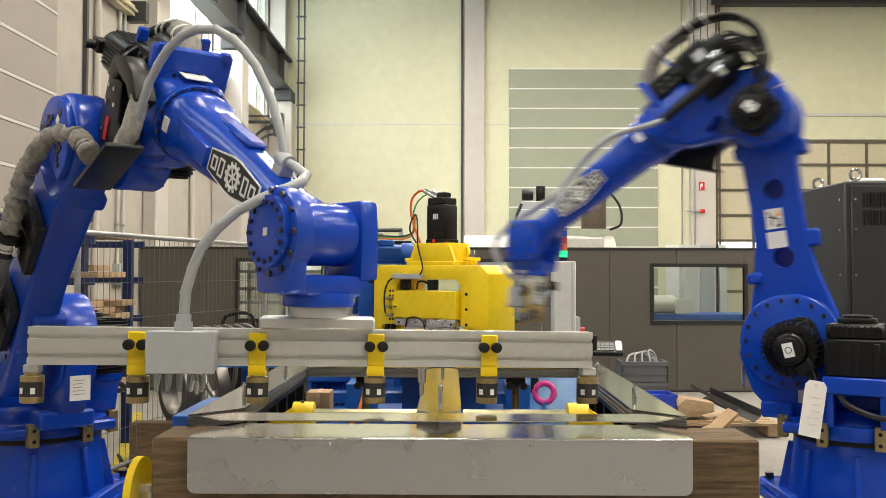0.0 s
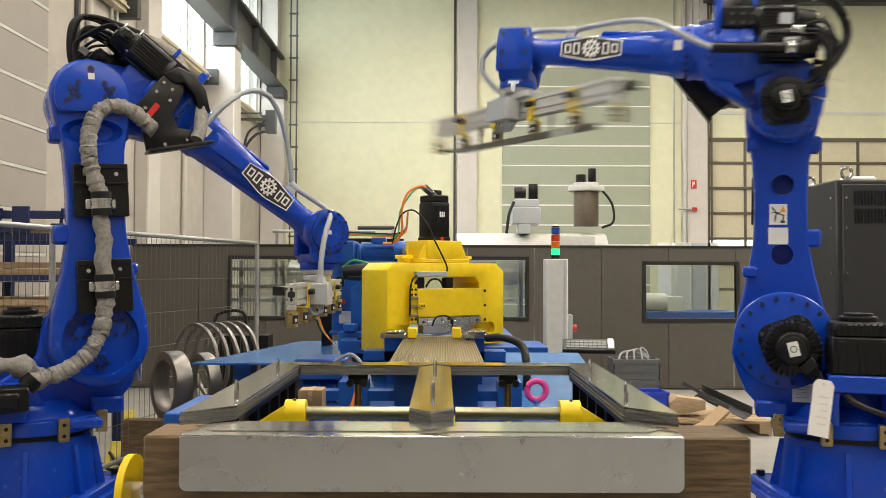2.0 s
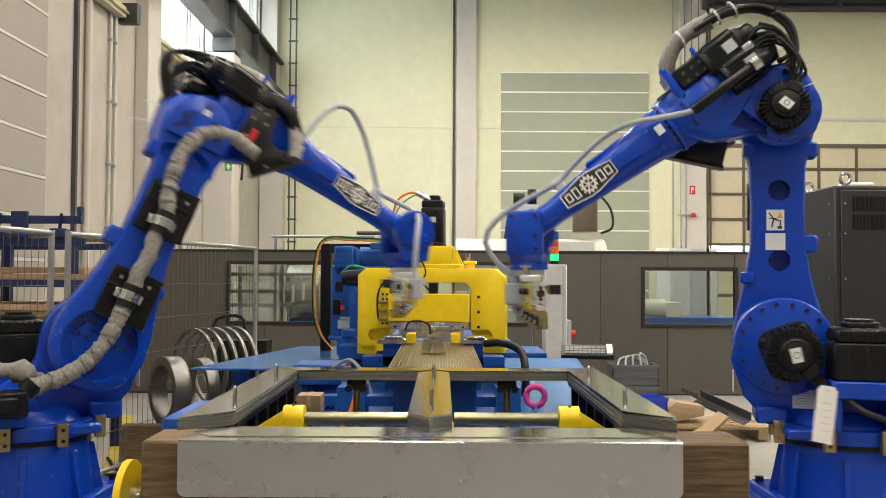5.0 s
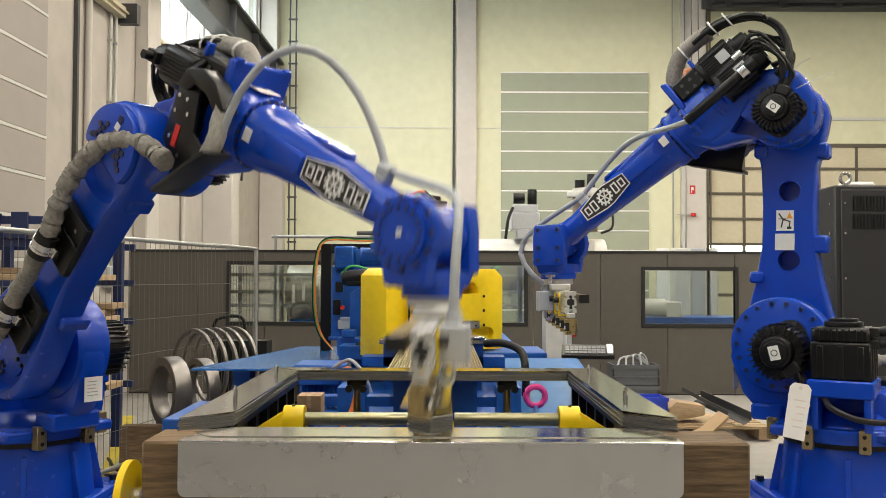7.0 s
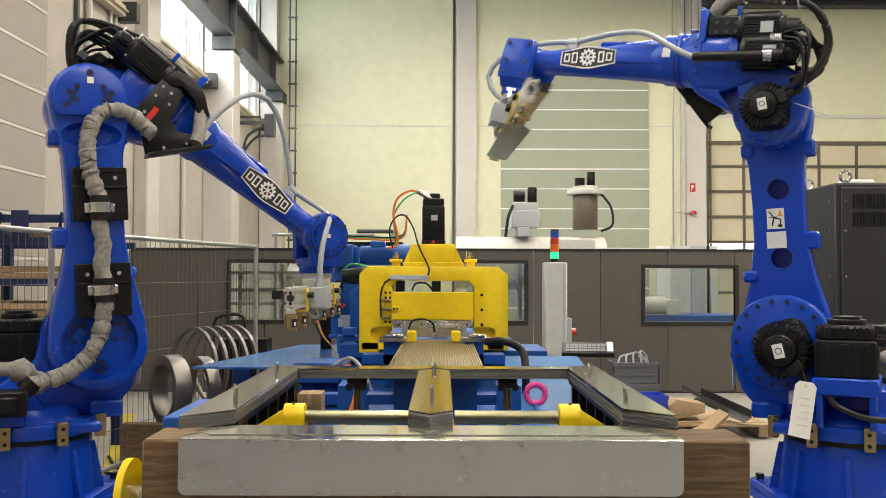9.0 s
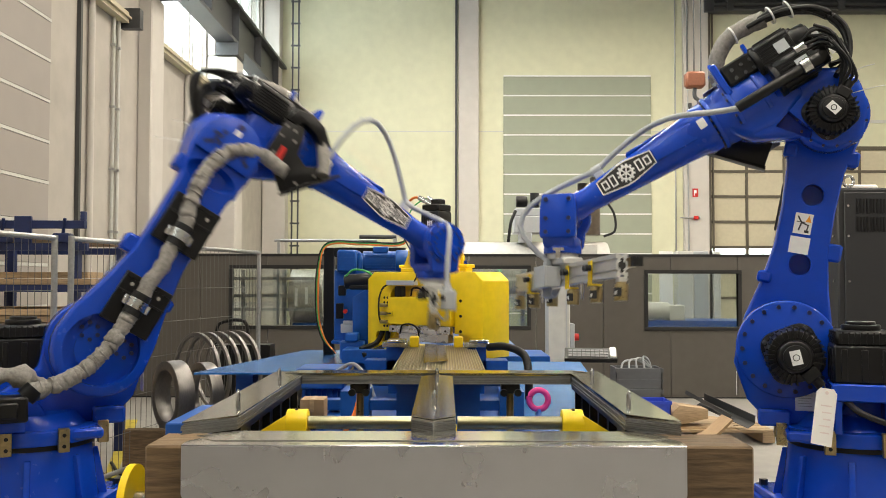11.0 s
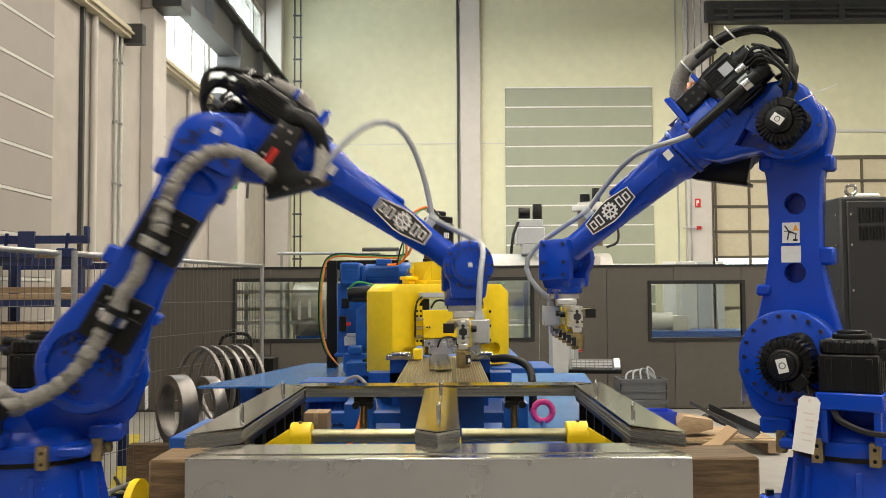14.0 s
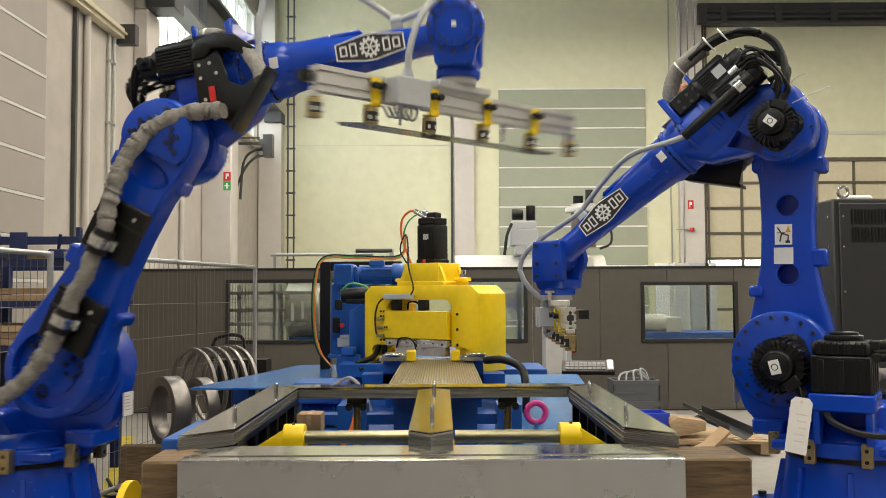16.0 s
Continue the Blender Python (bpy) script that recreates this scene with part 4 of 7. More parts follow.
    box(bm, -0.60, -0.44, -0.035, 0.035, 0.08, 0.108, bev=0.012)
    for sy in (-1, 1):
        prism(bm, [(-0.80, -0.05), (-0.80, 0.05), (-0.56, 0.035), (-0.56, -0.035)], sy * 0.07, sy * 0.112, "y", bev=0.01)
    fore = part("forearm", bm, BLUE, rb)
    bolts("collar_bolts", fore, (-0.888, 0, 0), (-1, 0, 0), 0.12, 20, 0.008)
    for sy in (-1, 1):
        emblem(fore, Matrix.Translation((-0.40, sy * 0.083, 0.0)) @ pose(0, 0, 0, 0, 0, -2.4 * sy) @ (pose(0, 0, 0, 90, 0, 0) if sy < 0 else pose(0, 0, 0, -90, 0, 0)))
    part("side_plate", boxes((-0.86, -0.82, 0.118, 0.131, -0.02, 0.03), (-0.86, -0.82, -0.131, -0.118, -0.02, 0.03)), WHITE, fore, "small white plate on the collar")
    cl = B()
    box(cl, -0.30, -0.25, -0.025, 0.025, 0.07, 0.10, bev=0.004)
    cyl(cl, (-0.30, 0, 0.115), (-0.25, 0, 0.115), 0.026, n=14)
    part("hose_clip", cl, GREYBOX, fore)
    # wrist yoke, z along the tool axis
    bm = B()
    cyl(bm, (0, -0.178, 0), (0, -0.16, 0), 0.10, n=40)
    cyl(bm, (0, -0.16, 0), (0, -0.095, 0), 0.128, n=40, bev=0.014)
    prism(bm, [(-0.11, 0.0), (0.11, 0.0), (0.085, -0.17), (-0.085, -0.17)], -0.155, -0.098, "y", bev=0.015)
    prism(bm, [(-0.085, 0.10), (0.085, 0.10), (0.095, 0.02), (0.095, -0.13), (-0.095, -0.13), (-0.095, 0.02)], 0.078, 0.142, "y", bev=0.012)
    prism(bm, [(-0.147, -0.115), (-0.09, -0.175), (0.09, -0.175), (0.137, -0.115)], -0.085, 0.085, "x", bev=0.012)
    cyl(bm, (0, 0, -0.205), (0, 0, -0.165), 0.10, n=36, bev=0.006)
    wrist = part("wrist", bm, BLUE, rb)
    bolts("disc_bolts", wrist, (0, -0.178, 0), (0, -1, 0), 0.082, 16, 0.007)
    bolts("rim_bolts", wrist, (0, -0.159, 0), (0, -1, 0), 0.115, 12, 0.009)
    part("type_plate", boxes((-0.011, 0.011, -0.180, -0.1785, -0.011, 0.011)), WHITE, wrist)
    cb = B()
    for cx in (-0.06, 0.06):
        for cz in (0.07, -0.03, -0.10):
            cyl(cb, (cx, 0.141, cz), (cx, 0.149, cz), 0.012, n=6)
    part("cover_bolts", cb, BLUE_DARK, wrist)
    part("clip", boxes((-0.03, 0.03, 0.075, 0.108, -0.195, -0.180), (-0.012, 0.012, 0.106, 0.112, -0.235, -0.185)), CHROME, wrist)
    # gripper, origin at the flange, x along the beam
    bm = B()
    cyl(bm, (0, 0, -0.016), (0, 0, 0.018), 0.082, n=32, bev=0.003)
    box(bm, -0.16, 0.16, -0.055, 0.055, -0.05, -0.014, bev=0.006)
    grip = part("gripper", bm, ALU, rb, "aluminium magnet gripper on the robot flange")
    # extruded profile with grooves, its hollow cells only as black end discs
    x0, x1, zt, zb = -0.797, 0.778, -0.05, -0.153
    bm = B()
    hw = 0.0275
    outline = [(-hw, zb), (-0.009, zb), (-0.009, zb + 0.008), (0.009, zb + 0.008), (0.009, zb), (hw, zb),
               (hw, zb + 0.020), (hw - 0.010, zb + 0.020), (hw - 0.010, zb + 0.032), (hw, zb + 0.032),
               (hw, zt - 0.032), (hw - 0.010, zt - 0.032), (hw - 0.010, zt - 0.020), (hw, zt - 0.020), (hw, zt),
               (0.009, zt), (0.009, zt - 0.008), (-0.009, zt - 0.008), (-0.009, zt), (-hw, zt),
               (-hw, zt - 0.020), (-hw + 0.010, zt - 0.020), (-hw + 0.010, zt - 0.032), (-hw, zt - 0.032),
               (-hw, zb + 0.032), (-hw + 0.010, zb + 0.032), (-hw + 0.010, zb + 0.020), (-hw, zb + 0.020)]
    prism(bm, outline, x0, x1, "x")
    beam = part("beam", bm, ALU, grip, "slotted aluminium profile beam")
    # black discs on the solid ends paint the shade inside hollow cells
    cells = B()
    for xx in (x0 - 0.001, x1 + 0.001):
        for zc, rr in ((zt - 0.026, 0.008), (zb + 0.026, 0.008), ((zt + zb) / 2, 0.02)):
            cyl(cells, (xx - 0.0015, 0, zc), (xx + 0.0015, 0, zc), rr, n=6 if rr > 0.01 else 14)
    part("beam_cell_shade", cells, INK_SHADE, grip)
    bm = B()
    box(bm, -0.80, 0.76, -0.085, -0.04, -0.105, -0.065, bev=0.003)
    part("cable_channel", bm, BRASS, grip, "yellowish metal cable channel")
    part("channel_end", boxes((0.76, 0.80, -0.086, -0.039, -0.106, -0.064), (-0.83, -0.80, -0.086, -0.039, -0.106, -0.064)), RUBBER, grip)
    bx = B()
    box(bx, box_x - 0.088, box_x + 0.088, 0.03, 0.12, -0.165, -0.055, bev=0.005)
    box(bx, box_x - 0.09, box_x + 0.09, 0.11, 0.124, -0.167, -0.053, bev=0.003)
    part("junction_box", bx, GREYBOX, grip, "grey plastic junction box")
    gl = B()
    cyl(gl, (box_x, 0.075, -0.055), (box_x, 0.075, -0.03), 0.026, n=6)
    cyl(gl, (box_x, 0.075, -0.03), (box_x, 0.075, -0.01), 0.02, n=14)
    part("cable_gland", gl, GREYBOX, grip)
    cb2 = B()
    for k in range(5):
        xx = box_x - 0.06 + 0.03 * k
        tube(cb2, spline([(xx, 0.075, -0.165), (xx + 0.005, 0.075, -0.205), (xx + 0.012, 0.05, -0.215), (xx + 0.02, 0.02, -0.17)], 4), 0.006, 6)
    part("lead", cb2, HOSE, grip, "short grey leads under the box")
    for k, xx in enumerate((-0.79, -0.49, -0.165, 0.165, 0.49, 0.77)):
        mg = B()
        cyl(mg, (xx, 0, -0.258), (xx, 0, -0.184), 0.031, n=24, bev=0.002)
        cyl(mg, (xx, 0, -0.184), (xx, 0, -0.176), 0.022, n=16)
        mag = part("magnet", mg, BRASS, grip, "yellow-chromated round lifting magnet")
        if 0 < k < 5:
            br = B()
            box(br, xx - 0.024, xx + 0.024, 0.028, 0.036, -0.15, -0.06, bev=0.003)
            box(br, xx - 0.024, xx + 0.024, -0.02, 0.036, -0.178, -0.170)
            box(br, xx - 0.024, xx + 0.024, 0.03, 0.036, -0.176, -0.15)
            part("clamp_bracket", br, YELLOW, grip, "yellow magnet clamp bracket")
            kn = B()
            for dx in (-0.018, 0.018):
                cyl(kn, (xx + dx, 0.036, -0.095), (xx + dx, 0.062, -0.095), 0.015, n=12, bev=0.002)
            part("clamp_knob", kn, RUBBER, grip)
        else:
            br = B()
            box(br, xx - 0.02, xx + 0.02, -0.02, 0.02, -0.176, -0.154, bev=0.002)
            part("end_bracket", br, ALU, grip)
        pl = B()
        for a in range(30, 151, 20):
            box(pl, 0.0300, 0.0318, -0.0062, 0.0062, -0.240, -0.200, m=pose(xx, 0, 0, 0, 0, a))
        part("magnet_label", pl, INK_SHADE, grip, "black printed magnet label")
        wl = B()
        for a in (50, 110):
            box(wl, 0.0312, 0.0324, -0.006, 0.006, -0.232, -0.216, m=pose(xx, 0, 0, 0, 0, a))
        part("label_field", wl, WHITE, grip)
    sp = B()
    for xx in (-0.3, 0.33):
        cyl(sp, (xx, 0, -0.235), (xx, 0, -0.154), 0.007, n=10)
        cyl(sp, (xx, 0, -0.20), (xx, 0, -0.16), 0.012, n=10)
    part("spring_pin", sp, CHROME, grip)
    # flexible lines as short rigid pieces
    lines = {}
    for key_, count, length, r, ma, lab in (("conduit", 26, CONDUIT, 0.0145, HOSE, "grey ribbed conduit piece"), ("lower_sleeve", 12, 0.062, 0.036, FABRIC, "grey fabric sleeve piece"), ("upper_sleeve", 12, 0.062, 0.036, FABRIC, "grey fabric sleeve piece")):
        obs = []
        me = None
        for k in range(count):
            if me is None or r > 0.03:
                bm = B()
                n = 9 if r > 0.03 else 3
                ox = [random.uniform(-0.003, 0.003) if r > 0.03 else 0 for j in range(n)]
                tube(bm, [(ox[j], ox[-j - 1], length * (j / (n - 1) - 0.5) * 1.3) for j in range(n)], [r * (1.0 + (0.16 * random.uniform(-1, 1) if r > 0.03 else 0)) for j in range(n)], 14, wob=0.07 if r > 0.03 else 0)
                me = mesh_from(key_ + "_piece", bm, ma, 70)
            ob = new(key_ + "_piece", me)
            ob.parent = rb
            ob["label"] = lab
            obs.append(ob)
        lines[key_] = obs
    ROBOTS.append(dict(root=rb, turret=turret, lower=lower, upper=upper, fore=fore, wrist=wrist, grip=grip, lines=lines, box_x=box_x, arc=0.36 if tall_label else 0.12))
    return rb


CONDUIT = 0.062


robot("blue six-axis robot with grey sleeve and magnet gripper", -1.998, 4.373, 0.36, True)
robot("blue six-axis robot with hanging paper tag and magnet gripper", 1.948, 4.389, 0.02, False)
for (x, y) in ((-1.998, 4.373), (1.948, 4.389)):
    pb = thing("robot_plinth", "blue welded steel plinth under the robot", "plinth", at=pose(x, y, 0), group="robot plinths")
    part("top_plate", boxes((-0.38, 0.38, -0.38, 0.38, 0.48, 0.519), bev=0.004), BLUE, pb)
    part("column", boxes((-0.33, 0.33, -0.33, 0.33, 0.03, 0.48), bev=0.01), BLUE, pb)
    part("foot_plate", boxes((-0.55, 0.55, -0.5, 0.5, 0.0, 0.03)), BLUE, pb)

# ---- stacking table and core ----
CX = -0.035
SHEET_Z = 1.20


def core_leg(name, x0, x1, ytip, ycorner, y1, kind):
    t = thing(name, "stacked grey electrical steel sheets of a transformer core", "steel stack", group="core legs")
    n = 8
    for k in range(n):
        dz = 0.0052 * k
        j = random.uniform(-0.003, 0.003)
        if kind == "left":
            pts = [(x0 + j, ytip + j), (x1 + j, ycorner + j), (x1 + j, y1 - (x1 - x0)), (x0 + j, y1)]
        elif kind == "right":
            pts = [(x0 + j, ycorner + j), (x1 + j, ytip + j), (x1 + j, y1), (x0 + j, y1 - (x1 - x0))]
        else:
            xm = (x0 + x1) / 2
            pts = [(x0 + j, ycorner + j), (xm + j, ytip + j), (x1 + j, ycorner + j), (x1 + j, y1), (xm + j, y1 + 0.06), (x0 + j, y1)]
        bm = B()
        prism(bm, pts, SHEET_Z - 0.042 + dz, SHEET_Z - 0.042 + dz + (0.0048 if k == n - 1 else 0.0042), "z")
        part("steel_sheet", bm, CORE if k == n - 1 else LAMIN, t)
    pin = B()
    for yy in (2.98, 3.72):
        xm = (x0 + x1) / 2
        cyl(pin, (xm, yy, SHEET_Z), (xm, yy, SHEET_Z + 0.03), 0.0075, n=12)
        cyl(pin, (xm, yy, SHEET_Z + 0.03), (xm, yy, SHEET_Z + 0.042), 0.0075, 0.003, n=12)
    part("locating_pin", pin, CHROME, t, "bright pointed locating pins")
    return t


core_leg("core_stack", CX - 0.71, CX - 0.58, 2.57, 2.70, 4.0, "left")
core_leg("core_stack", CX - 0.065, CX + 0.065, 2.60, 2.67, 3.82, "mid")
core_leg("core_stack", CX + 0.57, CX + 0.70, 2.57, 2.70, 4.0, "right")
yk = thing("core_stack", "stacked grey electrical steel yoke sheets", "steel stack", group="core legs")
for k in range(8):
    dz = 0.0052 * k
    bm = B()
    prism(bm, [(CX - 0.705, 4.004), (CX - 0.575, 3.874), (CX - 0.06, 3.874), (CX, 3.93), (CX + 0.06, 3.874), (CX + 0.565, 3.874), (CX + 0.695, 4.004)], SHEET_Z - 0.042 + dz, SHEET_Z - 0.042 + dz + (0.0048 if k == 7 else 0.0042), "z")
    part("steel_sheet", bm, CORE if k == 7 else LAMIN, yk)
# supports under the legs
for x in (CX - 0.645, CX + 0.635, CX):
    s = thing("leg_support", "black painted support beam under the core leg", "support beam", group="leg supports")
    part("rail", boxes((x - 0.045, x + 0.045, 2.82, 4.0, SHEET_Z - 0.075, SHEET_Z - 0.044)), BLACK, s)
    part("web", boxes((x - 0.012, x + 0.012, 2.9, 4.0, 0.86, SHEET_Z - 0.075)), BLACK, s)
    for k in range(6):
        part("rib", boxes((x - 0.04, x + 0.04, 2.92 + 0.2 * k, 2.94 + 0.2 * k, 0.88, SHEET_Z - 0.078)), BLACK, s)
    part("foot", boxes((x - 0.06, x + 0.06, 2.85, 4.0, 0.83, 0.86)), BLACK, s)
# table frame
tf = thing("stacking_table", "blue steel stacking table frame on the floor", "machine frame")
part("cross_beam", boxes((-0.95, 0.9, 2.62, 2.86, 0.70, 0.83), bev=0.006), BLUE2, tf)
part("cross_beam", boxes((-0.95, 0.9, 3.86, 4.1, 0.70, 0.83), bev=0.006), BLUE2, tf)
for x in (-0.93, -0.12, 0.72):
    part("long_beam", boxes((x, x + 0.16, 2.86, 3.86, 0.72, 0.828), bev=0.006), BLUE2, tf)
for x in (-0.92, 0.74):
    for y in (2.66, 3.9):
        part("leg", boxes((x, x + 0.13, y, y + 0.13, 0, 0.70), bev=0.006), BLUE2, tf)
part("front_shelf", boxes((-0.75, 0.66, 2.40, 2.615, 0.80, 0.828), bev=0.004), BLUE2, tf)
part("side_ledge", boxes((-0.885, -0.70, 2.87, 3.3, 1.085, 1.148), (-0.87, -0.83, 2.9, 3.2, 0.831, 1.085), bev=0.004), BLUE2, tf)
for x in (-0.75, 0.5):
    part("front_post", boxes((x, x + 0.16, 2.40, 2.60, 0.828, 0.90), bev=0.004), BLUE2, tf)
# screw shafts and yellow bearing blocks
SPIN = mat("greasy_spindle_steel", (0.33, 0.32, 0.20), 0.3, 0.9, vary=0.1, scale=8)
for xa, xb in ((CX - 0.42, CX - 0.075), (CX + 0.075, CX + 0.42)):
    sh = thing("screw_shaft", "greasy threaded steel spindle", "spindle", group="spindles")
    bm = B()
    cyl(bm, (xa, 3.02, 1.128), (xb, 3.02, 1.128), 0.021, n=20)
    part("core_rod", bm, SPIN, sh)
    th = B()
    m = 44
    for k in range(m):
        x = xa + (xb - xa) * (k + 0.5) / m
        cyl(th, (x - 0.0022, 3.02, 1.128), (x + 0.0022, 3.02, 1.128), 0.0225, n=16)
    part("thread", th, SPIN, sh)
for sx in (-1, 1):
    x = CX + sx * 0.455
    yb = thing("bearing_block", "yellow painted spindle bearing block", "bearing", group="bearing blocks")
    bm = B()
    cyl(bm, (x - 0.035, 3.02, 1.128), (x + 0.035, 3.02, 1.128), 0.045, n=28, bev=0.004)
    prism(bm, [(2.975, 0.83), (3.065, 0.83), (3.065, 1.128), (2.975, 1.128)], x - 0.035, x + 0.035, "x")
    part("housing", bm, YELLOW, yb)
    bm = B()
    prism(bm, [(x + sx * 0.03, 1.16), (x + sx * 0.15, 1.085), (x + sx * 0.15, 0.83), (x + sx * 0.03, 0.83)], 2.98, 3.0, "y", bev=0.002)
    part("gusset", bm, YELLOW, yb)
    part("bolt", boxes_cyl((x, 2.99, 1.173), (x, 2.99, 1.18), 0.006, 8), CHROME, yb)
cb = thing("bearing_block", "yellow painted middle bearing plate", "bearing", group="bearing blocks")
part("plate", boxes((CX - 0.073, CX + 0.073, 2.99, 3.05, 0.83, SHEET_Z - 0.08), bev=0.003), YELLOW, cb)
for x in (CX - 0.335, CX + 0.315):
    po = thing("guide_post", "brass-coloured guide post with black clamp", "post", group="guide posts")
    part("rod", boxes_cyl((x, 3.94, 0.83), (x, 3.94, 1.13), 0.016, 18), BRASS, po)
    bm = B()
    box(bm, x - 0.04, x + 0.04, 3.9, 3.98, 1.115, SHEET_Z - 0.043, bev=0.006)
    cyl(bm, (x - 0.03, 3.88, 1.12), (x - 0.03, 3.9, 1.12), 0.016, n=10)
    cyl(bm, (x + 0.03, 3.88, 1.12), (x + 0.03, 3.9, 1.12), 0.016, n=10)
    part("clamp", bm, BLACK, po)
# timber and stainless cover at the front
solid("timber_beam", boxes((-0.795, 0.815, 2.405, 2.60, 0.902, 1.163), bev=0.006), WOOD, "weathered dark squared timber across the table front", "timber")
cover = thing("steel_cover", "folded brushed stainless steel cover over the timber", "cover plate")
cv = B()
prism(cv, [(-0.69, 2.378), (0.63, 2.378), (0.63, 2.44), (0.55, 2.60), (-0.60, 2.60), (-0.69, 2.44)], 1.167, 1.17, "z")
part("top_plate", cv, MIRROR, cover, "mirror-like stainless top plate")
cv = B()
arc = [k * math.pi / 8 for k in range(5)]
face = [(-0.69, 1.167), (0.63, 1.167)] + [(0.61 + 0.02 * math.cos(a), 1.044 - 0.02 * math.sin(a)) for a in arc] + [(-0.67 - 0.02 * math.sin(a), 1.044 - 0.02 * math.cos(a)) for a in arc]
prism(cv, face, 2.375, 2.378, "y")
part("front_plate", cv, STEEL, cover)
cv = B()
cyl(cv, (-0.69, 2.3785, 1.1665), (0.63, 2.3785, 1.1665), 0.0036, n=12)
part("bent_edge", cv, CHROME, cover, "bright bent edge")
yd = thing("yellow_flange", "yellow painted flange wheel with bright hub", "flange")
part("disc", boxes_cyl((-0.875, 2.52, 0.985), (-0.855, 2.52, 0.985), 0.105, 36), YELLOW, yd)
part("hub", boxes_cyl((-0.855, 2.52, 0.985), (-0.797, 2.52, 0.985), 0.03, 20), CHROME, yd)
part("stand", boxes((-0.89, -0.83, 2.50, 2.56, 0, 0.90)), YELLOW, yd)

# ---- conveyor, swivelling punch and feeding machine ----
cvr = thing("ribbed_conveyor", "bronze ribbed sheet conveyor bed", "conveyor")
part("bed", boxes((CX - 0.235, CX + 0.235, 4.2, 6.25, 1.12, 1.148)), RIB_B, cvr)
for k in range(34):
    x = CX - 0.232 + 0.01385 * k
    part("rail", boxes((x, x + 0.0085, 4.2, 6.25, 1.148, 1.158), bev=0.002), RIB_A, cvr)
part("stand", boxes((CX - 0.2, CX + 0.2, 4.35, 6.2, 0.0, 1.12)), BLUE2, cvr)

HX, HY = CX - 0.035, 6.55
pm = thing("punch_head", "yellow swivelling punch press head with black motor", "press", at=pose(HX, HY, 0))
bm = B()
prism(bm, [(-0.52, 1.05), (-0.52, 1.61), (-0.46, 1.66), (0.46, 1.66), (0.53, 1.60), (0.53, 1.07), (0.38, 1.07), (0.38, 1.14), (0.29, 1.2), (0.29, 1.52), (0.25, 1.56), (-0.25, 1.56), (-0.29, 1.52), (-0.29, 1.2), (-0.38, 1.14), (-0.38, 1.05)], -0.16, 0.16, "y", bev=0.006)
frame_ob = part("frame", bm, YELLOW, pm)
cut = B()
for sx in (-1, 1):
    prism(cut, [(sx * 0.27, 1.148)] + [(sx * (0.40 + 0.042 * math.sin(a)), 1.19 - 0.042 * math.cos(a)) for a in [k * math.pi / 12 for k in range(13)]] + [(sx * 0.27, 1.232)], -0.3, -0.11, "y")
carve(frame_ob, cut)
part("ram", boxes((-0.29, 0.285, -0.20, -0.162, 1.285, 1.48), bev=0.004), YELLOW, pm)
part("ram_slide", boxes((-0.27, 0.27, -0.15, 0.15, 1.28, 1.47), bev=0.004), YELLOW, pm)
bm = B()
prism(bm, [(-0.16, 1.69), (-0.16, 1.82), (0.155, 1.82), (0.155, 1.69)], -0.13, 0.13, "y", bev=0.006)
part("top_block", bm, YELLOW, pm)
part("top_flange", boxes((-0.215, 0.215, -0.145, 0.145, 1.66, 1.69), bev=0.005), YELLOW, pm)
for sx in (-1, 1):
    for yy in (-0.12, 0.09):
        gs = B()
        prism(gs, [(sx * 0.158, 1.80), (sx * 0.158, 1.69), (sx * 0.21, 1.69)], yy, yy + 0.03, "y")
        part("gusset", gs, YELLOW, pm)
    part("ear", boxes((sx * 0.27 - 0.045, sx * 0.27 + 0.045, -0.05, 0.05, 1.69, 1.715), (sx * 0.27 - 0.03, sx * 0.27 + 0.03, -0.04, 0.04, 1.662, 1.69), bev=0.005), YELLOW, pm)
    eb_ = B()
    cyl(eb_, (sx * 0.27, 0, 1.715), (sx * 0.27, 0, 1.74), 0.024, n=6)
    cyl(eb_, (sx * 0.27, 0, 1.74), (sx * 0.27, 0, 1.768), 0.012, n=12)
    part("ear_bolt", eb_, CHROME, pm, "bright steel ear bolt")
bm = B()
box(bm, -0.08, 0.082, -0.08, 0.085, 1.835, 2.10, bev=0.014, seg=2)
box(bm, -0.084, 0.086, -0.084, 0.09, 1.82, 1.85, bev=0.006)
for k in range(7):
    box(bm, -0.062 + 0.019 * k, -0.053 + 0.019 * k, -0.083, -0.079, 1.87, 2.07)
box(bm, -0.076, 0.078, -0.074, 0.08, 2.098, 2.15, bev=0.008)
box(bm, -0.03, 0.05, -0.03, 0.05, 2.148, 2.19, bev=0.008)
part("motor", bm, BLACK, pm, "tall black servo motor")
pgm = B()
cyl(pgm, (-0.02, -0.03, 2.15), (-0.12, -0.05, 2.205), 0.018, n=12)
cyl(pgm, (0.0, 0.03, 2.15), (-0.1, 0.03, 2.21), 0.014, n=12)
part("motor_plug", pgm, CHROME, pm, "bright steel motor plugs")
part("red_cap", boxes_cyl((0.0, -0.098, 1.835), (0.0, -0.089, 1.835), 0.013, 16), RED, pm)
for x0 in (-0.265, -0.01):
    part("ram_guide", boxes((x0, x0 + 0.065, -0.155, -0.10, 1.482, 1.558), bev=0.004), BLACK, pm, "black ram guide block")
part("valve_bar", boxes((-0.30, -0.035, -0.205, -0.162, 1.565, 1.60), bev=0.003), GREYBOX, pm, "grey valve bar under the top edge")
